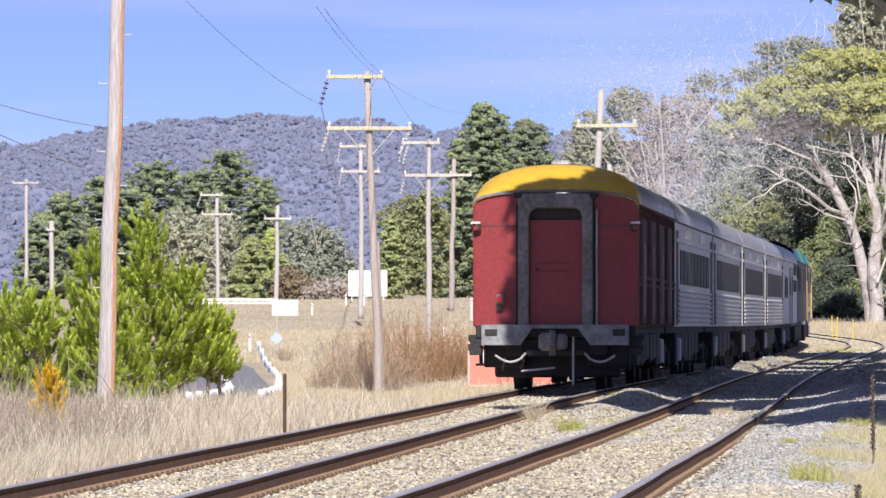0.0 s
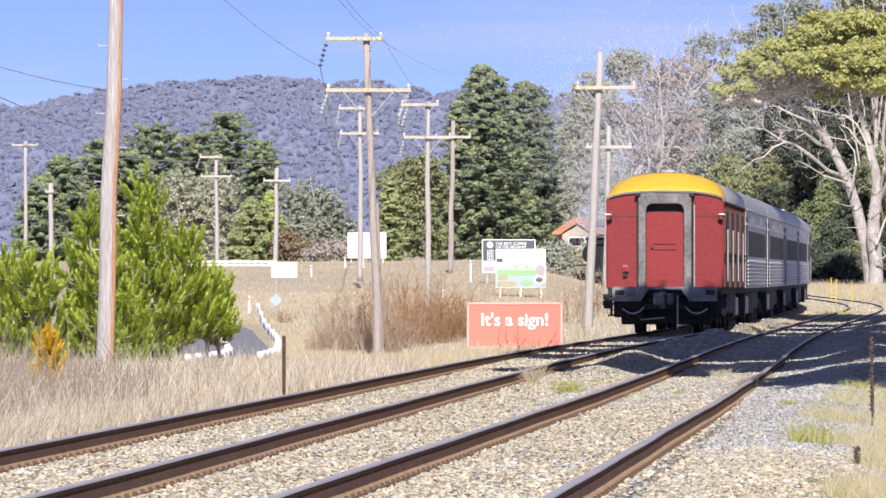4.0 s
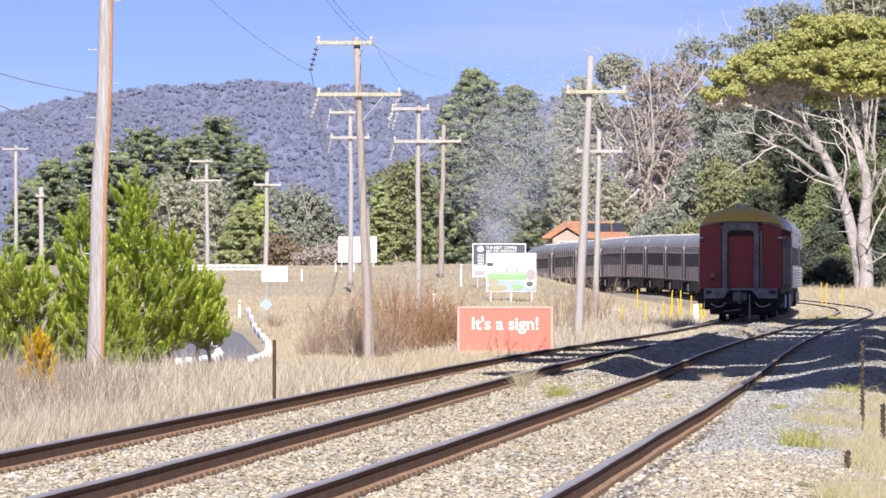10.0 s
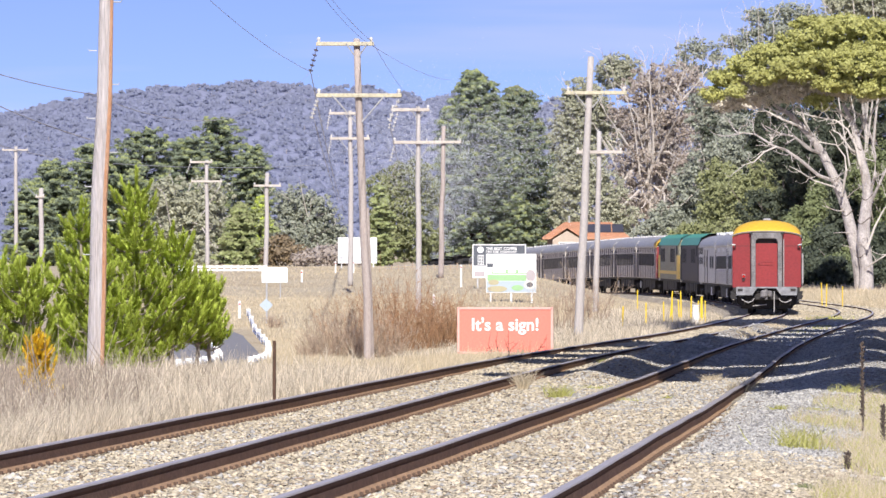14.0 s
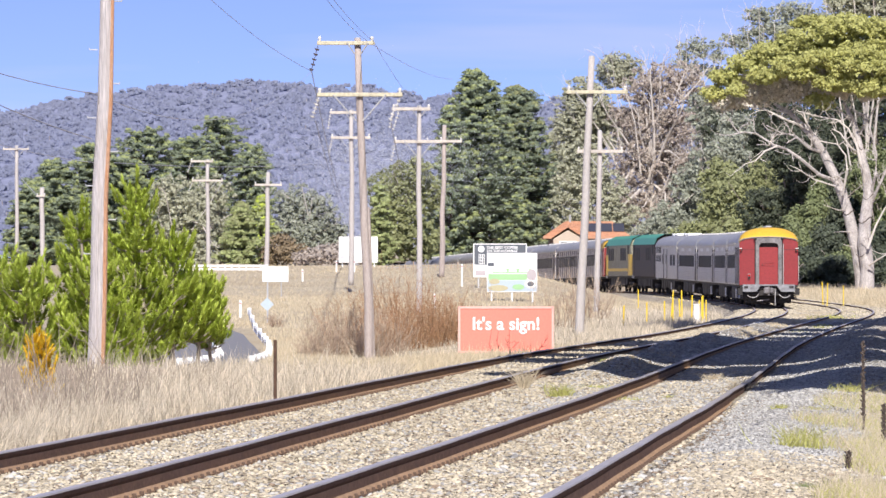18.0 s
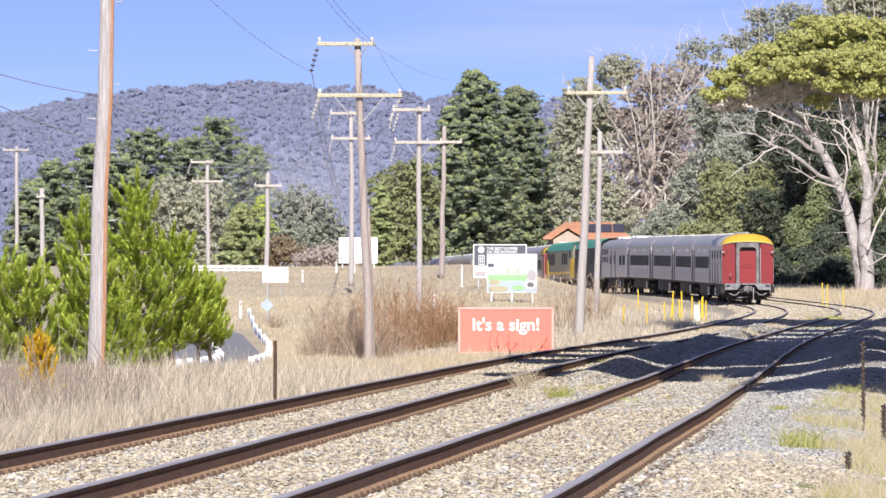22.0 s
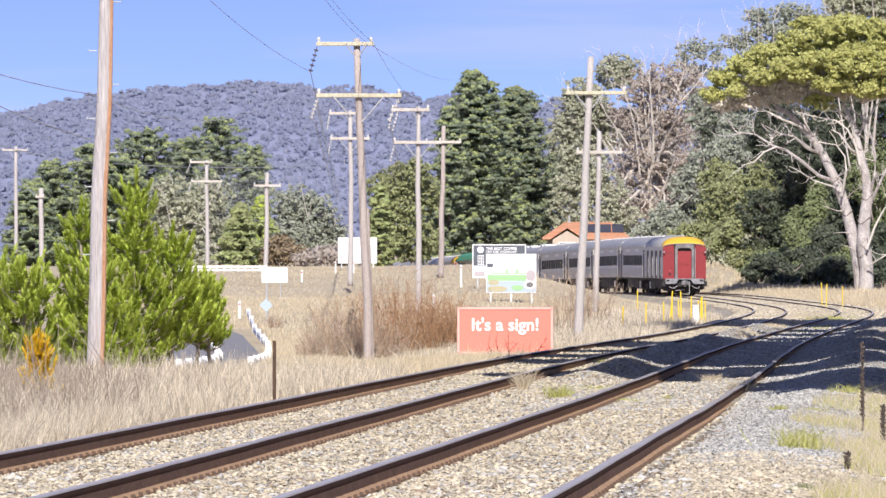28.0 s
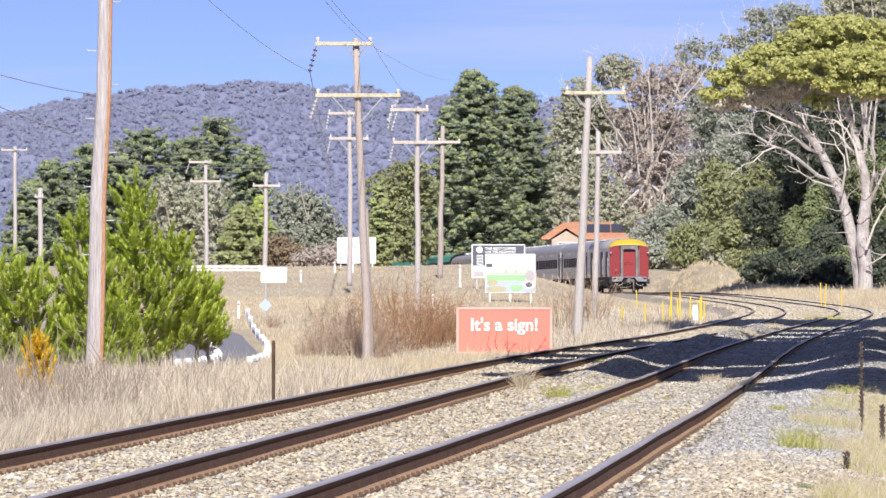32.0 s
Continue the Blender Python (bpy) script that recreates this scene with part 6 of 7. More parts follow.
def build_poles():
    power_pole((-6.15, 112, -0.59), (-5.92, 112, 8), 0.16, 0.11, [(0.985, 0.9, 0.9, 0.09, M_ARM)], "tall weathered wooden pole with a rust-stained flank and step bolts", M_POLE_NEAR, rust=True)
    power_pole((-2.24, 190, -0.99), (-2.59, 190, 8.74), 0.14, 0.1, [(0.985, 1.22, 0.51, 0.10, M_ARM), (0.826, 1.27, 1.29, 0.10, M_ARM)],
               "leaning wooden power pole with two lichened crossarms", M_POLE, [(0.985, -1.19, -0.2, -0.75, M_INSUL), (0.826, -1.22, -0.2, -0.61, M_INSUL_W), (0.826, 1.22, -0.31, -0.68, M_INSUL_W)], True)
    power_pole((-5, 342, 1.88), (-5, 342, 10.94), 0.15, 0.11, [(0.985, 1.16, 0.49, 0.12, M_ARM_GREY), (0.835, 1.1, 1.04, 0.12, M_ARM_GREY)], "pale wooden power pole with two crossarms", M_POLE_PALE,
               [(0.985, -1.13, -0.12, -0.79, M_INSUL_W), (0.835, -1.04, -0.15, -0.73, M_INSUL_W)])
    power_pole((-1.09, 284, 0.34), (-1.11, 284, 9.46), 0.14, 0.1, [(0.985, 1.22, 0.51, 0.12, M_ARM_GREY), (0.825, 1.14, 1.06, 0.12, M_ARM_GREY)], "pale wooden power pole with two crossarms in the scrub", M_POLE_PALE,
               [(0.985, -0.91, -0.25, -0.86, M_INSUL_W), (0.985, -1.17, -0.15, -0.76, M_INSUL_W), (0.825, -1.06, -0.2, -0.76, M_INSUL_W)])
    power_pole((-0.14, 394, 2.42), (0.04, 394, 11.48), 0.18, 0.13, [(0.89, 1.12, 1.12, 0.14, M_ARM_GREY)], "weathered wooden power pole with one crossarm", M_POLE)
    power_pole((4.28, 200, -0.13), (4.67, 200, 8.57), 0.15, 0.1, [(0.87, 0.75, 1.18, 0.10, M_ARM)], "leaning pale wooden pole with one crossarm", M_POLE_PALE)
    power_pole((7.25, 300, -0.08), (7.39, 300, 8.75), 0.15, 0.11, [(0.89, 1.07, 1.12, 0.13, M_ARM_GREY)], "pale wooden pole with one crossarm", M_POLE_PALE)
    power_pole((-17.85, 480, 2.78), (-17.9, 480, 11.13), 0.17, 0.13, [(0.985, 1.28, 0.43, 0.13, M_ARM_GREY), (0.81, 1.2, 1.16, 0.13, M_ARM_GREY)], "distant pale power pole with two crossarms", M_POLE_PALE,
               [(0.985, -1.24, -0.26, -0.77, M_INSUL_W), (0.81, -1.16, -0.26, -0.68, M_INSUL_W), (0.81, 1.11, -0.34, -0.68, M_INSUL_W)])
    power_pole((-12.6, 450, 2.68), (-12.48, 450, 9.62), 0.18, 0.14, [(0.87, 0.96, 1, 0.13, M_ARM_GREY)], "distant pale power pole with one crossarm", M_POLE_PALE)
    power_pole((-32.93, 520, 2.73), (-32.98, 520, 9.68), 0.21, 0.19, [(0.9, 0.46, 0.28, 0.13, M_ARM_GREY)], "short pale power pole", M_POLE_PALE)
    power_pole((-40.46, 600, 5.22), (-40.46, 600, 14.96), 0.19, 0.16, [(0.965, 1.28, 1.18, 0.13, M_ARM_GREY)], "distant pale power pole", M_POLE_PALE)


build_poles()


def wire(a, b, sag, r=0.012):
    a, b = Vector(a), Vector(b)
    pts = []
    for k in range(25):
        f = k / 24
        p = a.lerp(b, f)
        p.z -= sag * 4 * f * (1 - f)
        pts.append(p)
    ob = solid("wire", Geo().tube(pts, r, 4), M_WIRE, "thin dark overhead wire strung between poles", "wire", "overhead wires")
    return ob


def string_wires():
    wire((-3.97, 190, 7.76), (-6.48, 150, 8.99), 0.25, 0.009)
    wire((-2.41, 190, 8.74), (-3.26, 150, 8.72), 0.12, 0.008)
    wire((-2.1, 190, 8.64), (-3.06, 150, 8.66), 0.12, 0.008)
    wire((-3.97, 190, 7.76), (-7.53, 480, 7.49), 0.5, 0.014)
    wire((-3.86, 190, 6.3), (-7.53, 480, 7.31), 0.4, 0.012)
    wire((-1.59, 190, 6.23), (-2.5, 400, 8.14), 0.2, 0.012)
    wire((-2.41, 190, 8.74), (0.56, 394, 14.36), 0.3, 0.008)
    wire((-2.1, 190, 8.64), (-1.11, 284, 9.46), 0.2, 0.008)
    wire((-7.53, 100, 4.75), (-6.18, 112, 4.65), 0.05, 0.008)
    wire((-7.53, 100, 4.33), (-6.23, 112, 3.85), 0.05, 0.009)
    wire((-30.11, 400, 11), (-24.84, 450, 10.3), 0.2, 0.022)
    wire((-6.18, 112, 4.65), (-3.97, 190, 7.76), 0.9, 0.007)
    wire((-40.24, 600, 12.17), (-33.12, 520, 8.76), 0.05, 0.03)
    wire((-23.44, 450, 10.3), (-11.99, 600, 13.24), 0.3, 0.02)


string_wires()


# ---- signs ----
def lettering(text, width, material, parent, at, name="lettering", bold=0.02, label=""):
    """Raised lettering, centred at a place in its parent's space, facing the viewer."""
    cu = bpy.data.curves.new("text", "FONT")
    cu.body, cu.align_x, cu.align_y, cu.extrude, cu.offset = text, "CENTER", "CENTER", 0.006, bold
    tmp = new("text", cu)
    bpy.context.view_layer.update()
    me = bpy.data.meshes.new_from_object(tmp.evaluated_get(bpy.context.evaluated_depsgraph_get()))
    me.name = name
    bpy.data.objects.remove(tmp)
    xs = [v.co.x for v in me.vertices]
    k = width / max(max(xs) - min(xs), 0.01)
    me.transform(pose(*at, 90) @ Matrix.Scale(k, 4))
    me.materials.clear()
    me.materials.append(material)
    return part(name, me, None, parent, label)


def board(name, x0, x1, z0, z1, y, material, label, legs=0, leg_z=0.0, thick=0.05, group="roadside signs", framed=None):
    """A flat sign on posts, its origin at the middle of its foot."""
    cx = (x0 + x1) / 2
    ob = thing(name, (cx, y, leg_z), label=label, category="sign", group=group)
    w, a, b = (x1 - x0) / 2, z0 - leg_z, z1 - leg_z
    part("panel", Geo().box(-w, w, 0, thick, a, b, 0.012), material, ob)
    if framed:
        g = Geo()
        for s in (-1, 1):
            g.box(s * (w - 0.03), s * (w + 0.03), -0.02, thick + 0.01, a - 0.03, b + 0.03, 0.008)
        g.box(-w, w, -0.02, thick + 0.01, b - 0.03, b + 0.03, 0.008)
        g.box(-w, w, -0.02, thick + 0.01, a - 0.03, a + 0.03, 0.008)
        part("frame", g, framed, ob)
    for k in range(legs):
        x = -w * 0.82 + k * (w * 1.64 / max(1, legs - 1)) if legs > 1 else 0
        part("post", Geo().box(x - 0.045, x + 0.045, thick, thick + 0.08, -0.4, b - 0.1, 0.01), M_STEEL if framed else M_WHITE, ob)
    return ob


def build_signs():
    s = board("slogan_sign", 0.39, 2.75, -0.38, 0.74, 160, M_ORANGE, "coral red banner sign with white lettering in the grass", 3, -0.51, 0.04, framed=M_SIGN_PINK)
    for o in s.children:
        if o.name.startswith("frame"):
            o.data.materials[0] = M_ORANGE_EDGE
    lettering("It's a sign!", 1.68, M_WHITE, s, (0.0, -0.012, 0.83), bold=0.022, label="bold white slogan")
    # dark coffee board
    b = board("coffee_billboard", 1.63, 4.49, 1.95, 3.73, 345, M_SIGN_DARK, "charcoal billboard with white coffee advertising", 2, 1.49, 0.06, framed=M_WHITE)
    h = 15.54 - 13.29
    lettering("THE BEST COFFEE", 1.69, M_WHITE, b, (0.12, -0.012, 2.03), bold=0.02)
    lettering("ON THE HIGHWAY", 1.69, M_WHITE, b, (0.12, -0.012, 1.85), bold=0.02)
    part("logo_disc", Geo().tube([(-1.02, -0.012, 1.97), (-1.02, 0.0, 1.97)], 0.18, 16), M_WHITE, b, "white round logo")
    g = Geo()
    for k in range(4):
        g.box(-1.17 + k * 0.1, -1.17 + k * 0.1 + 0.03, -0.014, 0.0, 1.14, 1.69)
    for k in range(4):
        g.box(-1.17, -1.17 + 0.33, -0.016, 0.0, 1.17 + k * 0.16, 1.17 + k * 0.16 + 0.03)
    part("arched_grid", g, M_WHITE, b, "white arched grid emblem")
    g = Geo()
    for k in range(5):
        g.box(-0.68 + k * 0.36, -0.68 + k * 0.36 + 0.24, -0.014, 0, 1.32, 1.57)
    part("name_bars", g, M_WHITE, b, "row of large white bars")
    part("lower_panel", Geo().box(-1.42, 1.42, -0.012, 0, 0.49, 1.11), M_WHITE, b, "white lower panel")
    part("accent", Geo().box(-1.35, -0.8, -0.02, -0.012, 0.52, 0.8), M_SIGN_PINK, b)
    # club board
    c = board("club_billboard", 2.14, 4.64, 1.12, 3.06, 315, M_WHITE, "white and green club billboard on three legs", 3, 0.73, 0.06)
    lo, hi, w = 0.39, 2.33, 1.25
    part("green_band", Geo().box(-w * 0.95, w * 0.75, -0.012, 0, lo + 0.95, lo + 1.16), M_SIGN_GREEN, c, "green band with white bars")
    part("green_band", Geo().box(-w * 0.95, w * 0.6, -0.012, 0, lo + 0.60, lo + 0.90), M_SIGN_GREEN, c)
    g = Geo()
    for k, (a, l) in enumerate(((-0.72, 0.5), (-0.12, 0.3), (0.28, 0.4))):
        g.box(w * a, w * (a + l), -0.02, -0.012, lo + 1.0, lo + 1.12)
    part("name_bars", g, M_WHITE, c)
    part("picture_strip", Geo().box(-w * 0.98, w * 0.98, -0.011, 0, lo + 0.04, lo + 0.58), M_SIGN_BLUE, c, "pale blue picture strip")
    def disc(x, z, rx, rz, m, nm, dy):
        part(nm, Geo().loft([[(x + rx * math.cos(a), y, z + rz * math.sin(a)) for a in (2 * math.pi * k / 18 for k in range(18))] for y in (dy, -0.005)]), m, c)
    disc(-w * 0.7, lo + 0.52, 0.27, 0.14, M_SIGN_YELLOW, "printed_plate", -0.02)
    disc(-w * 0.55, lo + 0.20, 0.5, 0.15, M_SIGN_YELLOW, "printed_plate", -0.022)
    disc(w * 0.25, lo + 0.25, 0.3, 0.14, M_SIGN_GREEN, "printed_plate", -0.024)
    disc(w * 0.78, lo + 0.85, 0.24, 0.3, M_SIGN_PINK, "printed_cup", -0.026)
    disc(w * 0.74, lo + 0.40, 0.30, 0.22, M_INSUL_W, "printed_plate", -0.028)
    disc(w * 0.74, lo + 0.40, 0.17, 0.12, M_SIGN_DARK, "printed_coffee", -0.03)
    disc(-w * 0.85, lo + 1.08, 0.14, 0.16, M_INSUL_W, "printed_badge", -0.02)
    part("small_tab", Geo().box(-w * 0.96, -w * 0.72, -0.014, 0, lo + 1.28, lo + 1.46), M_SIGN_DARK, c)
    # blank boards
    d = board("blank_billboard", -7.63, -4.8, 3.24, 5.13, 460, M_WHITE, "blank white billboard seen from behind", 2, 2.22, 0.08)
    part("batten", Geo().box(-1.44, 1.44, -0.03, 0, 1.39, 1.48), M_STEEL, d)
    part("batten", Geo().box(-1.44, 1.44, -0.03, 0, 1.19, 1.25), M_STEEL, d)
    e = board("blank_road_sign", -7.59, -6.5, 1.55, 2.19, 265, M_WHITE, "blank white road sign above a diamond sign", 0, -0.36, 0.03)
    part("post", Geo().tube([(-0.33, 0.06, -0.3), (-0.33, 0.06, 2.48)], 0.035, 8), M_STEEL, e)
    part("post", Geo().tube([(0.24, 0.06, 1.3), (0.24, 0.06, 2.48)], 0.02, 8), M_STEEL, e)
    r = 0.28
    part("diamond_plate", Geo().loft([[(-0.35 + r * math.cos(a), y, 0.97 + r * math.sin(a)) for a in (0, math.pi / 2, math.pi, 3 * math.pi / 2)] for y in (0.0, 0.02)]), M_SIGN_BLUE, e, "small pale diamond plate")


M_ORANGE_EDGE = mat("pale_coral_edge", (0.78, 0.42, 0.36), 0.6, 0, 0.06, 2, 10)
build_signs()


# ---- road, rails, posts ----
def build_road():
    def prof(y):
        c = np.interp(y, [150, 178, 192, 220, 243, 258, 275, 285], [-4.4, -5.2, -5.6, -6.75, -7.8, -9.2, -11.5, -13.0]) - 0.62
        return [(c - 2.4, float(land(c - 2.4, y)) + 0.06), (c, float(land(c, y)) + 0.10), (c + 0.75, float(land(c + 0.75, y)) + 0.06), (c + 0.8, float(land(c + 0.8, y)) - 0.3)]
    tagged(new("road", strip("road", 150, 285, 3, prof, M_ASPHALT)), "narrow grey sealed road bending away", "road", kind="structure")
    # white guard rail round the bend
    def guard(pts, label):
        ob = thing("guard_rail", (pts[0][0], pts[0][1], float(land(pts[0][0], pts[0][1]))), label=label, category="guard rail", group="guard rails")
        o = Vector(ob.matrix_basis.translation)
        rail = []
        for x, y in pts:
            rail.append(Vector((x, y, float(land(x, y)) + 0.0)) - o)
        for dz in (0.0, 0.17):
            part("beam", Geo().tube([p + Vector((0, 0, dz)) for p in rail], 0.065, 6), M_WHITE, ob)
        for p in [rail[0]] + [q for k in range(len(rail) - 1) for q in (rail[k].lerp(rail[k + 1], 0.5), rail[k + 1])]:
            part("post", Geo().box(p.x - 0.09, p.x + 0.09, p.y + 0.08, p.y + 0.16, p.z - 0.5, p.z + 0.3, 0.02), M_WHITE, ob)
    guard([(-4.95, 163), (-4.95, 172), (-5.15, 185), (-5.5, 200), (-5.95, 215), (-6.6, 232), (-7.5, 252), (-8.6, 280)], "curved white guard rail at the road bend")
    guard([(-6.5, 156), (-6.2, 160), (-6.05, 166), (-6.2, 176), (-6.95, 195), (-7.7, 212), (-8.8, 240)], "white guard rail behind the pine")
    # white bridge parapet far off
    fence = thing("white_barrier", (-14.95, 420, 2.27), label="long white barrier along the highway", category="barrier")
    for k in range(3):
        z = 0.05 + k * 0.23
        part("beam", Geo().box(-3.37, 3.3, -0.03, 0.03, z, z + 0.13, 0.01), M_WHITE, fence)
    for k in range(15):
        x = -3.37 + k * 0.47
        part("post", Geo().box(x, x + 0.09, 0.03, 0.1, -0.5, 0.66, 0.01), M_WHITE, fence)
    # guide posts
    for x, y0, y1, d in ((424, 572, 546, 275), (534, 508, 490, 370), (594, 496, 479, 410), (626, 496, 478, 412), (768, 548, 525, 300), (816, 516, 480, 350)):
        px, h = (x - 784) * d / 11211, (y0 - y1) * d / 11211
        z = float(land(px, d))
        gp = thing("guide_post", (round(px, 2), d, round(z, 2)), label="white roadside guide post", category="post", group="guide posts")
        part("post", Geo().box(-0.05, 0.05, -0.03, 0.03, -0.2, h + 0.12, 0.02), M_WHITE, gp)
        part("reflector", Geo().box(-0.03, 0.03, -0.035, -0.03, h - 0.05, h + 0.02), M_TAIL, gp)
    # rusty steel post by the track
    rp = thing("steel_post", (-1.81, 68, -0), label="rusty steel post standing beside the track", category="post")
    part("stake", Geo().tube([(0, 0, -0.3), (0, 0, 0.63)], 0.02, 6), M_RUST, rp)
    # yellow marker stakes
    stakes = ((1101, 542, 580, 230, 3), (1143, 536, 576, 240, 0), (1175, 534, 574, 250, -1), (1189, 530, 574, 252, 1), (1186, 515, 545, 262, 8), (1206, 515, 552, 262, -2), (1203, 530, 556, 262, -6), (1222, 524, 566, 258, 2),
              (1236, 532, 566, 262, 0), (1240, 526, 566, 264, 1), (1243, 524, 564, 266, -1), (1248, 532, 564, 268, 0), (1128, 513, 530, 330, 0), (1455, 500, 520, 335, -4), (1462, 502, 525, 333, 3), (1491, 506, 522, 345, 0))
    for x, y0, y1, d, lean in stakes:
        h = (y1 - y0) * d / 11211
        px = (x - 784) * d / 11211
        st = thing("marker_stake", (round(px, 2), d, round(1.15 + (516 - y1) * d / 11211, 2)), label="slim yellow plastic marker stake in dry grass", category="stake", group="marker stakes")
        part("tube", Geo().tube([(0, 0, -0.6), (h * math.tan(radians(lean)), 0, h)], 0.028, 8), M_YELLOW_POST, st)
        part("cap", Geo().tube([(h * math.tan(radians(lean)), 0, h), (h * math.tan(radians(lean)), 0, h + 0.03)], [0.029, 0.012], 8), M_YELLOW_POST, st)
    wb = thing("white_cabinet", (10.21, 256, -0.04), label="small white trackside cabinet among yellow stakes", category="cabinet")
    part("box", Geo().box(-0.12, 0.12, -0.1, 0.1, -0.4, 0.64, 0.05), M_WHITE, wb)
    part("lid", Geo().box(-0.135, 0.135, -0.11, 0.11, 0.64, 0.68, 0.02), M_WHITE, wb)
    # paddock fence
    fn = thing("paddock_fence", (1.36, 425, 1.76), label="old post and wire paddock fence", category="fence")
    g0 = fn.matrix_basis.translation
    rng = np.random.default_rng(3)
    for k in range(26):
        x = -5.31 + k * 0.49
        z = float(land(g0.x + x, 425)) - g0.z
        part("post", Geo().tube([(x, 0, z - 0.3), (x + rng.normal() * 0.06, 0, z + 0.42 + rng.normal() * 0.05)], 0.035, 5), M_TWIG, fn)
    for zz in (0.18, 0.36):
        part("wire", Geo().tube([(-5.31 + k * 0.99, 0, float(land(g0.x + -5.31 + k * 0.99, 425)) - g0.z + zz) for k in range(13)], 0.012, 3), M_WIRE, fn)


build_road()


# ---- house ----
def build_house():
    d = 600
    hs = thing("house", (13.21, 590, 4.62), label="cream brick house with orange tiled hip roof", category="house")
    wx0, wx1, ez = -3.37, 3.58, 1.63
    part("wall", Geo().box(wx0, wx1, 0, 8, -2, ez, 0.03), M_BRICK, hs)
    ro = Geo()
    a, b, top = wx0 - 0.6, wx1 + 0.6, 3.1
    ro.add([(a, -0.7, ez), (b, -0.7, ez), (b, 8.7, ez), (a, 8.7, ez), (a + 2.2, 4, top), (b - 1.6, 4, top), (a, -0.7, ez - 0.18), (b, -0.7, ez - 0.18), (b, 8.7, ez - 0.18), (a, 8.7, ez - 0.18)],
           [(0, 1, 5, 4), (1, 2, 5), (2, 3, 4, 5), (3, 0, 4), (0, 6, 7, 1), (1, 7, 8, 2), (2, 8, 9, 3), (3, 9, 6, 0), (6, 9, 8, 7)])
    roof = part("roof", ro, M_TILE, hs, "orange terracotta tiled roof")
    g = Geo()
    for k in range(14):
        f = (k + 0.5) / 14
        y, z = -0.7 + 4.7 * f, ez + (top - ez) * f + 0.03
        g.tube([(a + 2.2 * f, y, z), (b - 1.6 * f, y, z)], 0.035, 4)
    tagged(part("tile_courses", g, M_TILE, roof), kind="stuff")
    # front gable
    gx = -1.68
    ga = Geo()
    ga.add([(gx - 1.6, -2.0, ez - 0.2), (gx + 1.6, -2.0, ez - 0.2), (gx, -2.0, ez + 0.85), (gx - 1.6, 3, ez - 0.2), (gx + 1.6, 3, ez - 0.2), (gx, 3.2, ez + 0.85)], [(0, 2, 5, 3), (1, 4, 5, 2)])
    part("gable_roof", ga, M_TILE, roof)
    part("gable_wall", Geo().add([(gx - 1.35, -1.8, -2), (gx + 1.35, -1.8, -2), (gx + 1.35, -1.8, ez - 0.2), (gx, -1.8, ez + 0.6), (gx - 1.35, -1.8, ez - 0.2), (gx - 1.35, 0, -2), (gx + 1.35, 0, -2), (gx + 1.35, 0, ez - 0.2), (gx, 0, ez + 0.6), (gx - 1.35, 0, ez - 0.2)],
                                  [(0, 1, 2, 3, 4), (0, 5, 9, 4), (1, 6, 7, 2), (2, 7, 8, 3), (3, 8, 9, 4)]), M_BRICK, hs)
    win = part("window", Geo().box(gx - 0.8, gx + 0.8, -1.86, -1.8, 0.3, 1.2, 0.01), M_WHITE, hs)
    part("pane", Geo().box(gx - 0.7, gx + 0.7, -1.88, -1.86, 0.4, 1.1), M_GLASS_DARK, win)
    nx = 1.89
    part("flue", Geo().tube([(gx + 0.3, 3.8, top - 0.4), (gx + 0.3, 3.8, top + 0.6)], 0.09, 8), M_STEEL, roof, "thin pale flue")
    for k in range(3):
        x = nx - 1.6 + k * 1.15
        f0, f1 = 0.3, 0.8
        part("solar_panel", Geo().add([(x, -0.7 + 4.7 * f0, ez + (top - ez) * f0 + 0.1), (x + 1.05, -0.7 + 4.7 * f0, ez + (top - ez) * f0 + 0.1), (x + 1.05, -0.7 + 4.7 * f1, ez + (top - ez) * f1 + 0.1), (x, -0.7 + 4.7 * f1, ez + (top - ez) * f1 + 0.1),
                                       (x, -0.7 + 4.7 * f0, ez + (top - ez) * f0 + 0.05), (x + 1.05, -0.7 + 4.7 * f0, ez + (top - ez) * f0 + 0.05)], [(0, 1, 2, 3), (0, 4, 5, 1)]), M_SOLAR, roof, "dark solar panel")


build_house()


# ---- scrub, grass, stones ----
def twig_bush(seed, foot, w, h, n, material, label, r=0.012):
    """Thin stems that fork into many fine twigs."""
    rng = np.random.default_rng(seed)
    ob = thing("bare_shrub", foot, label=label, category="shrub", group="scrub")
    g = Geo()
    for k in range(n):
        a = rng.uniform(0, 2 * math.pi)
        q = rng.random() ** 0.5
        p = Vector((math.cos(a) * q * w * 0.40, math.sin(a) * q * w * 0.3, -0.1))
        L = h * rng.uniform(0.35, 1.1) * (1 - 0.3 * q)
        d = Vector((math.cos(a) * q * 0.3 + rng.normal() * 0.22, math.sin(a) * q * 0.3, 1)).normalized()
        m = p + d * L * 0.5
        e = m + (d + Vector(rng.normal(size=3)) * 0.25).normalized() * L * 0.5
        g.tube([p, m, e], [r * 1.2, r * 0.8, r * 0.35], 3)
        for _ in range(7):
            b = p.lerp(m, rng.uniform(0.3, 1.0)) if rng.random() < 0.4 else m.lerp(e, rng.random())
            t = b + (d * 0.6 + Vector(rng.normal(size=3)) * 0.55).normalized() * L * rng.uniform(0.1, 0.28)
            g.tube([b, t], [r * 0.6, r * 0.25], 3)
    tagged(part("stems", g, material, ob), kind="stuff")
    return ob


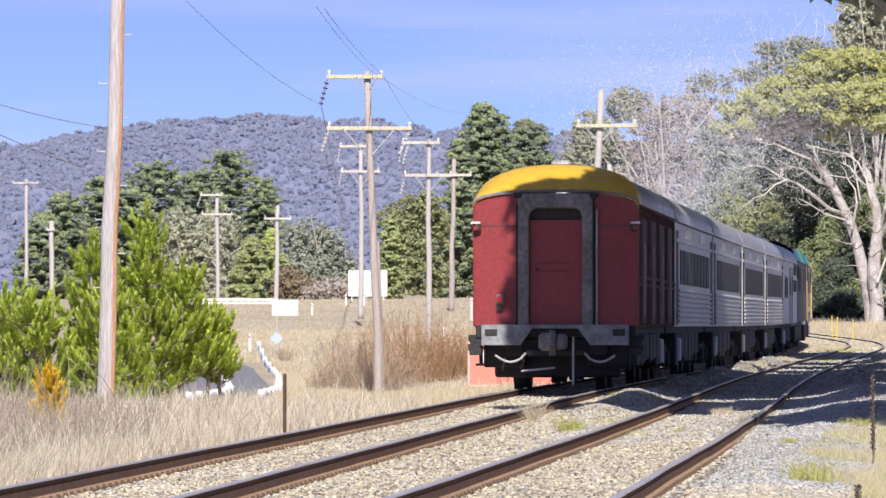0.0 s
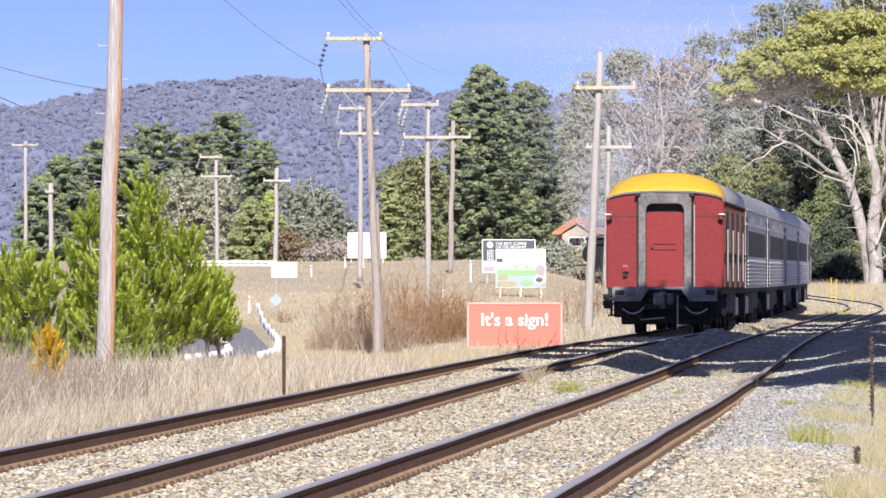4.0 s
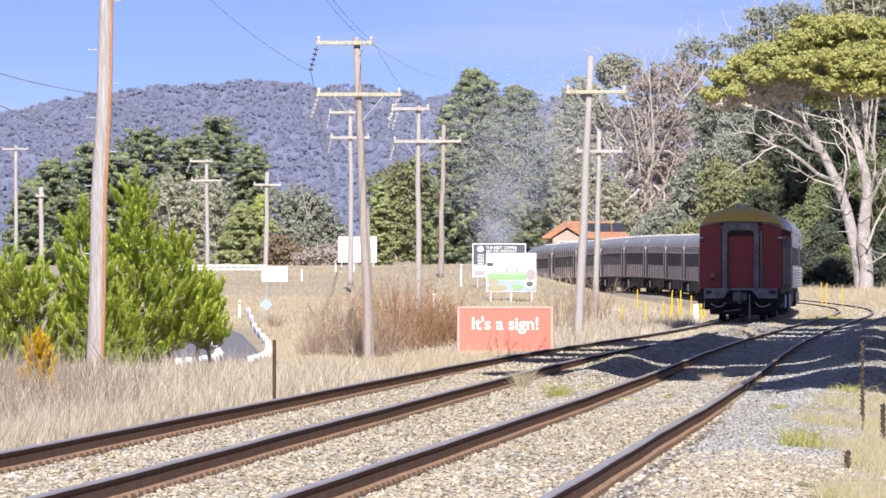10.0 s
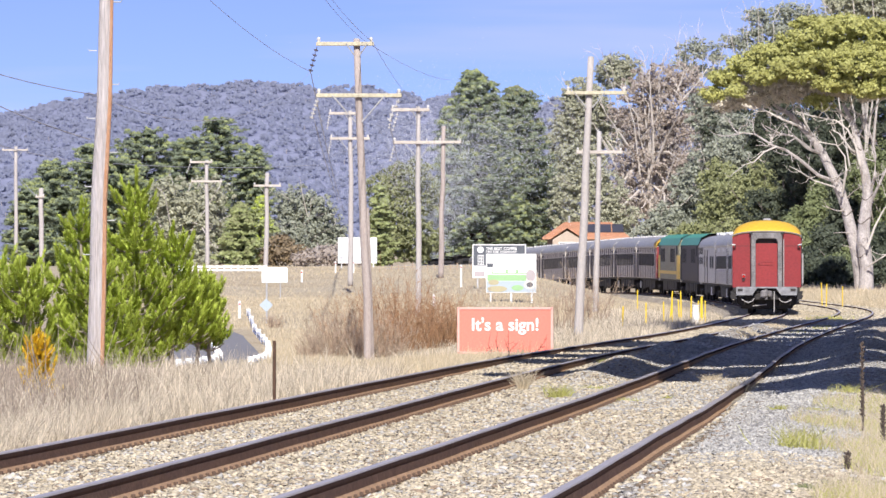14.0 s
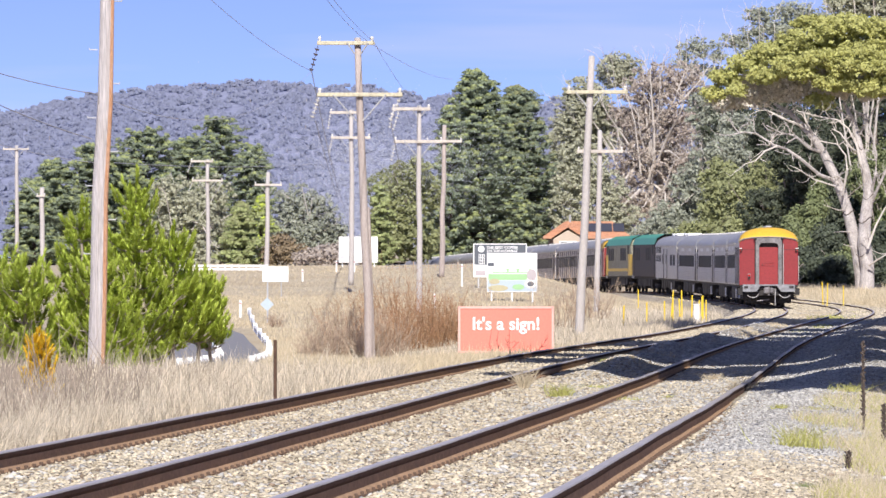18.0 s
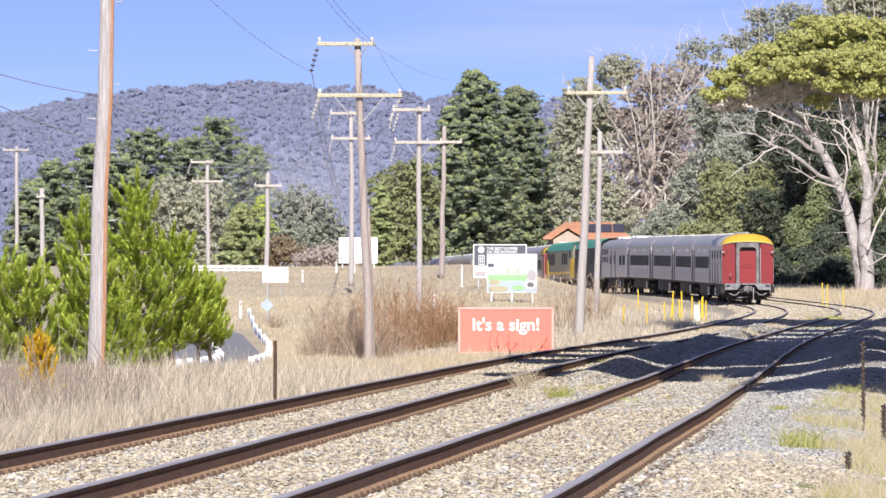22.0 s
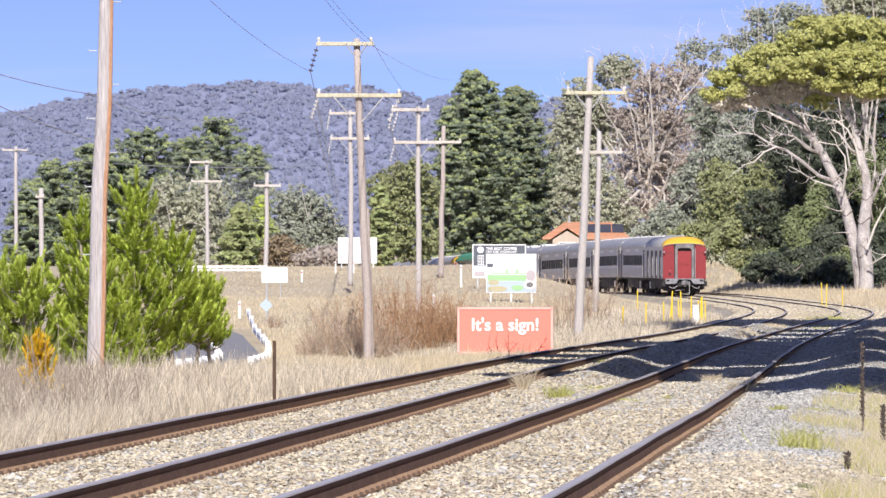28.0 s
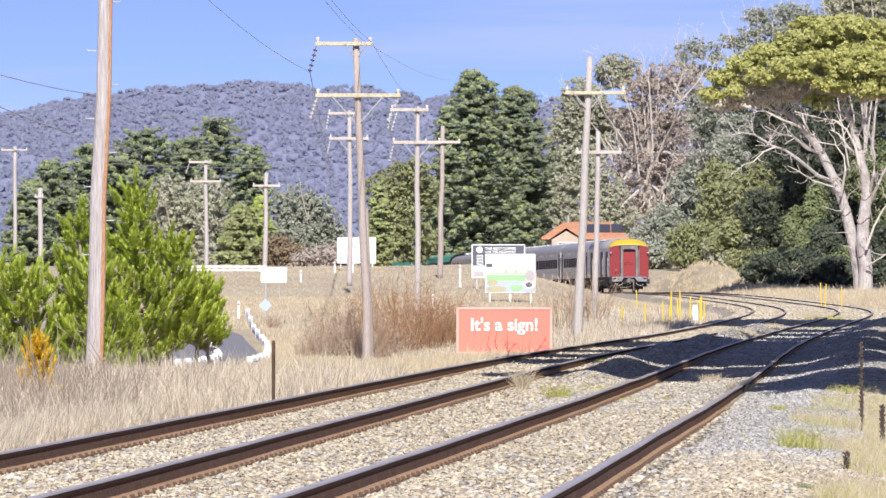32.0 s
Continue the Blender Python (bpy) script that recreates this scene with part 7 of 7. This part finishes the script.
def plant_scrub():
    for k, (x, yb, w, h, d, m) in enumerate(((590, 640, 100, 110, 200, M_TWIG), (640, 638, 110, 125, 203, M_TWIG_RED), (700, 625, 120, 135, 206, M_TWIG_RED), (755, 615, 110, 120, 210, M_TWIG_RED), (670, 640, 110, 90, 196, M_TWIG), (790, 600, 60, 80, 214, M_TWIG_RED), (565, 640, 70, 60, 198, M_TWIG),
                                             (990, 575, 90, 90, 225, M_TWIG), (1040, 560, 80, 90, 260, M_TWIG), (485, 578, 28, 26, 258, M_TWIG))):
        s = d / 11211
        twig_bush(200 + k, (round((x - 784) * s, 2), d, round(1.15 + (516 - yb) * s, 2)), w * s * 1.15, h * s * 1.2, 180 if d < 220 else 60, m, "leafless brown scrub of thin upright stems", 0.009 * d / 200)


plant_scrub()
twig_bush(260, (1.71, 158, -0.43), 1.55, 1.06, 9, M_BARK_DARK, "few thin dark dead stems before the sign", 0.010)
twig_bush(261, (-4.8, 150, -0.83), 2.01, 0.29, 60, M_TWIG, "low brown dead scrub beside the road", 0.006)
twig_bush(262, (1.77, 300, 0.83), 1.61, 1.2, 14, M_TWIG, "thin brown dead stems in the paddock", 0.010)


def blades(rng, x, y, z, h, width, lean=0.22):
    """Tapering blades of two pieces each."""
    n = len(x)
    p = np.stack([x, y, z - 0.03], 1)
    a = rng.uniform(-0.8, 0.8, n)
    s = np.stack([np.cos(a), np.sin(a), np.zeros(n)], 1) * width[:, None]
    d = np.stack([rng.normal(size=n) * lean, rng.normal(size=n) * lean * 0.4 + 0.1, np.ones(n)], 1)
    mid = p + d * (h * 0.55)[:, None]
    tip = p + (d + np.stack([rng.normal(size=n) * lean * 0.8, np.zeros(n), np.zeros(n)], 1)) * h[:, None]
    v = np.stack([p - s, p + s, mid - s * 0.8, mid + s * 0.8, tip - s * 0.15, tip + s * 0.15], 1).reshape(-1, 3)
    o = np.arange(n)[:, None] * 6
    return v, np.concatenate([o + np.array([0, 1, 3, 2]), o + np.array([2, 3, 5, 4])])


def sow(name, seed, n, y0, y1, side, h0, h1, material, label, width=0.004, clump=True, xlim=None):
    """Dry grass over a stretch of ground. side: function giving the allowed x range at y."""
    rng = np.random.default_rng(seed)
    m = n // 14 if clump else n
    y = y0 + (y1 - y0) * rng.random(m) ** 1.3
    lo, hi = side(y)
    x = lo + (hi - lo) * rng.random(m)
    if clump:
        x, y = np.repeat(x, 14), np.repeat(y, 14)
        x, y = x + rng.normal(size=len(x)) * 0.10, y + rng.normal(size=len(y)) * 0.16
    z = land(x, y)
    h = rng.uniform(h0, h1, len(x)) * np.where(rng.random(len(x)) < 0.06, 1.7, 1.0)
    v, f = blades(rng, x, y, z, h, width * np.maximum(1, y / 60) * rng.uniform(0.7, 1.4, len(x)))
    ob = new(name, soup(name, v, f, material))
    return tagged(ob, label, "grass", kind="stuff")


def sow_bed():
    """Dry and greenish grass that has crept into the ballast further off."""
    rng = np.random.default_rng(9)
    n = 9000
    for y0, y1, k0, k1, m, h, nm in ((165, 300, 0.28, 0.72, M_DRY, 0.14, "dry grass between the tracks"), (180, 290, -0.12, 0.12, M_DRY, 0.07, "thin dry grass between the rails"), (190, 300, 0.85, 1.12, M_GREEN_WEED, 0.08, "greenish grass between the siding rails")):
        y = rng.uniform(y0, y1, n)
        f = k0 + (k1 - k0) * rng.random(n)
        x = main_x(y) + f * (siding_x(y) - main_x(y))
        keep = np.sin(y * 0.23 + f * 9) + 0.6 * np.sin(y * 0.61) > 0.1
        x, y = x[keep], y[keep]
        v, q = blades(rng, x, y, rise(y) - 0.17 + heap(x, y), rng.uniform(0.3, 1.0, len(x)) * h, 0.010 * rng.uniform(0.7, 1.4, len(x)), 0.4)
        tagged(new("track_grass", soup("track_grass", v, q, m)), nm + " growing in the ballast", "grass", kind="stuff")


sow_bed()


def edge_left(y):
    return main_x(y) - 2.15


def view_left(y):
    return -0.072 * y - 0.4


sow("tall_grass", 1, 84000, 40, 112, lambda y: (view_left(y), edge_left(y) - 0.15), 0.12, 0.46, M_DRY_PALE, "tall pale dry grass along the track verge", 0.0030)
sow("tall_grass", 2, 50000, 55, 170, lambda y: (view_left(y), edge_left(y) - 0.3), 0.08, 0.26, M_DRY, "straw-coloured dry grass beside the railway", 0.0026)
sow("paddock_grass", 3, 75000, 165, 330, lambda y: (np.where(y < 255, -0.0285 * y, -0.06 * y), edge_left(y) - 0.5), 0.05, 0.2, M_DRY, "straw-coloured paddock grass", 0.003, False)
sow("paddock_grass", 4, 40000, 285, 470, lambda y: (-0.055 * y, main_x(y) - 3.2), 0.03, 0.13, M_DRY, "straw-coloured grass on the far paddock", 0.003, False)
sow("verge_grass", 21, 36000, 168, 300, lambda y: (main_x(y) - 7.5, edge_left(y) - 0.2), 0.14, 0.42, M_DRY_PALE, "tall soft pale dry grass beside the railway", 0.0026)
sow("bank_grass", 22, 22000, 380, 500, lambda y: (siding_x(y) + 3.0, 0.076 * y + 2), 0.15, 0.5, M_DRY, "tall dry grass below the old pine", 0.003)
sow("bank_grass", 5, 16000, 285, 420, lambda y: (siding_x(y) + 2.6, 0.075 * y + 2), 0.08, 0.3, M_DRY, "dry grass between the siding and the trees", 0.003)
sow("bank_grass", 6, 16000, 455, 540, lambda y: (siding_x(y) + 2.6, 0.06 * y), 0.1, 0.4, M_DRY, "dry grass on the cutting bank", 0.003)
sow("dead_stalks", 16, 1500, 52, 84, lambda y: (view_left(y), np.minimum(-0.046 * y, edge_left(y) - 0.6)), 0.45, 0.85, M_STALK, "very tall thin dead weed stalks beside the pines", 0.005)
sow("dead_stalks", 10, 2200, 44, 100, lambda y: (view_left(y), np.minimum(-0.036 * y, edge_left(y) - 0.5)), 0.3, 0.62, M_STALK, "tall thin dead weed stalks in the verge", 0.0036)
sow("dead_stalks", 12, 4500, 44, 104, lambda y: (view_left(y), edge_left(y) - 0.2), 0.12, 0.36, M_STALK, "thin brown dead stalks in the verge", 0.003)
def sow_shoulder():
    """Thin dry grass and weeds creeping over the stone beside the siding."""
    rng = np.random.default_rng(15)
    for n, h0, h1, m, nm, patch, label in ((13000, 0.05, 0.20, M_DRY, "shoulder_grass", 0.5, "thin pale dry grass over the ballast shoulder"), (13000, 0.03, 0.15, M_GREEN_WEED, "shoulder_weeds", 0.6, "yellow-green weeds over the ballast shoulder")):
        y = 36 + 40 * rng.random(n) ** 1.2
        x = 0.052 * y + (0.024 * y + 0.3) * rng.random(n)
        keep = (x > siding_x(y) + 1.5) & (np.sin(x * 2.3 + y * 0.5) + np.sin(y * 0.9 - x) + 2.0 * (x / y - 0.061) / 0.011 > patch)
        x, y = x[keep], y[keep]
        v, f = blades(rng, x, y, np.maximum(bed_z(x, y), land(x, y)) + 0.01, rng.uniform(h0, h1, len(x)), 0.0022 * rng.uniform(0.7, 1.5, len(x)), 0.4)
        tagged(new(nm, soup(nm, v, f, m)), label, "grass", kind="stuff")


sow_shoulder()


def stalk(x, y, h, label):
    ob = thing("dead_stalk", (x, y, float(land(x, y))), label=label, category="weed", group="dead stalks")
    rng = np.random.default_rng(int(abs(x) * 100))
    g = Geo()
    g.tube([(0, 0, -0.1), (0.01, 0, h * 0.5), (-0.01, 0, h)], [0.012, 0.012, 0.006], 5)
    part("stem", g, M_BARK_DARK, ob)
    g = Geo()
    for k in range(46):
        z = h * (0.35 + 0.65 * k / 46)
        a = k * 2.4
        g.tube([(0, 0, z), (math.cos(a) * 0.028, math.sin(a) * 0.028, z + 0.02)], [0.014, 0.006], 4)
    tagged(part("seed_heads", g, M_BARK_DARK, ob), kind="stuff")


stalk(3.97, 60, 1.1, "tall dark dead seed stalk beside the ballast")
stalk(3, 47, 0.38, "short dark dead seed stalk beside the ballast")
stalk(3.82, 55, 0.59, "dark dead seed stalk beside the ballast")


def weed_tuft(x, y, w, h, n, material, label, seed):
    rng = np.random.default_rng(seed)
    px = rng.normal(size=n) * w * 0.4
    py = rng.normal(size=n) * w * 0.5
    v, f = blades(rng, px, py, np.zeros(n), rng.uniform(0.4, 1.0, n) * h, 0.004 * rng.uniform(0.7, 1.4, n) * max(1, y / 60), 0.55)
    z = float(bed_z(x, y)) if main_x(y) - 1.6 < x < siding_x(y) + 2.5 else float(land(x, y))
    ob = thing("weed_tuft", (x, y, z), label=label, category="weed", group="weeds")
    part("blades", soup("blades", v, f, material), None, ob)["kind"] = "stuff"


for k, (wx, wy, ww, hh, m) in enumerate(((990, 700, 26, 26, M_GREEN_WEED), (1110, 710, 24, 10, M_GREEN_WEED), (1190, 705, 20, 10, M_GREEN_WEED), (1415, 798, 60, 45, M_GREEN_WEED), (1425, 866, 16, 16, M_LEAF_SHADE), (1488, 858, 14, 22, M_LEAF_SHADE), (1540, 862, 18, 28, M_LEAF_SHADE), (1395, 874, 12, 12, M_LEAF_SHADE), (1380, 735, 16, 12, M_GREEN_WEED), (1310, 700, 16, 22, M_DRY), (925, 690, 6, 36, M_DRY), (1260, 680, 22, 14, M_DRY),
                                         (1045, 690, 40, 9, M_GREEN_WEED), (955, 745, 5, 16, M_DRY), (712, 725, 10, 20, M_DRY), (1470, 575, 40, 8, M_GREEN_WEED), (1150, 640, 40, 12, M_DRY), (1080, 655, 22, 6, M_GREEN_WEED), (1500, 715, 36, 18, M_GREEN_WEED), (1440, 735, 30, 10, M_GREEN_WEED), (1545, 840, 40, 40, M_DRY_PALE), (1500, 860, 50, 34, M_DRY_PALE), (1560, 740, 40, 30, M_DRY_PALE))):
    d = 11211 * 1.31 / (wy - 516)
    s = d / 11211
    weed_tuft(round((wx - 784) * s, 2), round(d, 1), ww * s, hh * s * 1.3, 120, m, "small weed tuft growing in the ballast", 300 + k)


def spread_stones():
    """Ballast stones: irregular lumps on the bed, near stretch thickest."""
    rng = np.random.default_rng(77)
    base = np.array([(1, 0, 0), (-1, 0, 0), (0, 1, 0), (0, -1, 0), (0, 0, 1), (0, 0, -1)], float)
    tri = np.array([(0, 2, 4), (2, 1, 4), (1, 3, 4), (3, 0, 4), (2, 0, 5), (1, 2, 5), (3, 1, 5), (0, 3, 5)])

    def lay(name, n, y0, y1, xs, size, material, label, power):
        y = y0 + (y1 - y0) * rng.random(n) ** power
        c, s = main_x(y), siding_x(y)
        k0, k1 = xs
        x = (c + k0) + (s + k1 - c - k0) * rng.random(n)
        keep = np.ones(n, bool)
        for q in (c - 0.7525, c + 0.7525, s - 0.7525, s + 0.7525):
            keep &= np.abs(x - q) > 0.10
        x, y, z = x[keep], y[keep], np.maximum(bed_z(x, y), land(x, y))[keep]
        m = len(x)
        sz = size * rng.uniform(0.5, 1.35, (m, 1, 1))
        v = base[None] * (1 + 0.45 * rng.normal(size=(m, 6, 1))) * np.array([1.2, 1.0, 0.36]) + 0.2 * rng.normal(size=(m, 6, 3))
        a = rng.uniform(0, 2 * np.pi, m)
        ca, sa = np.cos(a)[:, None], np.sin(a)[:, None]
        v = np.stack([v[..., 0] * ca - v[..., 1] * sa, v[..., 0] * sa + v[..., 1] * ca, v[..., 2]], -1) * sz
        v = v + np.stack([x, y, z + 0.006], 1)[:, None, :]
        f = (tri[None] + (np.arange(m) * 6)[:, None, None]).reshape(-1, 3)
        tagged(part(name, soup(name, v.reshape(-1, 3), f, material), None, bed, label), kind="stuff")

    lay("ballast_stones", 125000, 33, 105, (-1.75, 0.9), 0.0225, M_STONE, "loose buff and brown crushed stone", 1.4)
    lay("ballast_stones", 20000, 33, 110, (-1.75, 1.5), 0.026, M_STONE_GREY, "loose grey crushed stone", 1.3)
    lay("ballast_stones", 15000, 33, 110, (-1.75, 1.2), 0.022, M_STONE_BROWN, "loose dark brown crushed stone", 1.3)
    lay("shoulder_stones", 90000, 47, 140, (4.1, 3.2), 0.017, M_GRAVEL, "fine grey gravel shoulder", 1.25)
    lay("shoulder_stones", 14000, 33, 50, (4.0, 2.6), 0.023, M_STONE, "buff crushed stone beside the siding", 0.8)
    lay("shoulder_stones", 26000, 38, 78, (5.5, 4.8), 0.023, M_STONE, "buff crushed stone at the edge of the grass", 0.8)
    lay("gravel_stones", 36000, 70, 150, (1.6, 2.0), 0.024, M_GRAVEL, "grey crushed gravel between the tracks", 1.2)
    lay("far_stones", 26000, 95, 300, (-1.6, -2.2), 0.036, M_STONE, "loose buff crushed stone", 1.3)
    lay("far_stones", 16000, 120, 280, (1.2, 2.4), 0.04, M_GRAVEL, "loose grey crushed stone", 1.2)
    lay("far_stones", 34000, 235, 440, (-1.7, 1.6), 0.065, M_STONE, "loose buff crushed stone round the bend", 1.1)


spread_stones()


def pick_stones():
    """The nearest loose stones, each by itself."""
    rng = np.random.default_rng(88)
    forms = []
    for k in range(8):
        bm = bmesh.new()
        bmesh.ops.create_icosphere(bm, subdivisions=1, radius=1.0)
        for v in bm.verts:
            v.co *= rng.uniform(0.65, 1.2)
            v.co.z *= 0.5
        me = bpy.data.meshes.new("stone")
        bm.to_mesh(me)
        bm.free()
        me.materials.append((M_STONE, M_STONE_GREY, M_STONE, M_STONE_BROWN)[k % 4])
        forms.append(me)
    n = 0
    while n < 300:
        y = rng.uniform(39, 47)
        x = rng.uniform(-0.068 * y, 0.07 * y)
        c, d = float(main_x(y)), float(siding_x(y))
        if x < c - 1.5 or min(abs(x - q) for q in (c - 0.7525, c + 0.7525, d - 0.7525, d + 0.7525)) < 0.14:
            continue
        ob = part("stone", forms[n % 8], None, bed)
        z = max(float(bed_z(x, y)), float(land(x, y)))
        ob.matrix_basis = pose(x, y, z + 0.012, 0, 0, rng.uniform(0, 360)) @ Matrix.Scale(rng.uniform(0.022, 0.042), 4)
        n += 1


pick_stones()


motions()
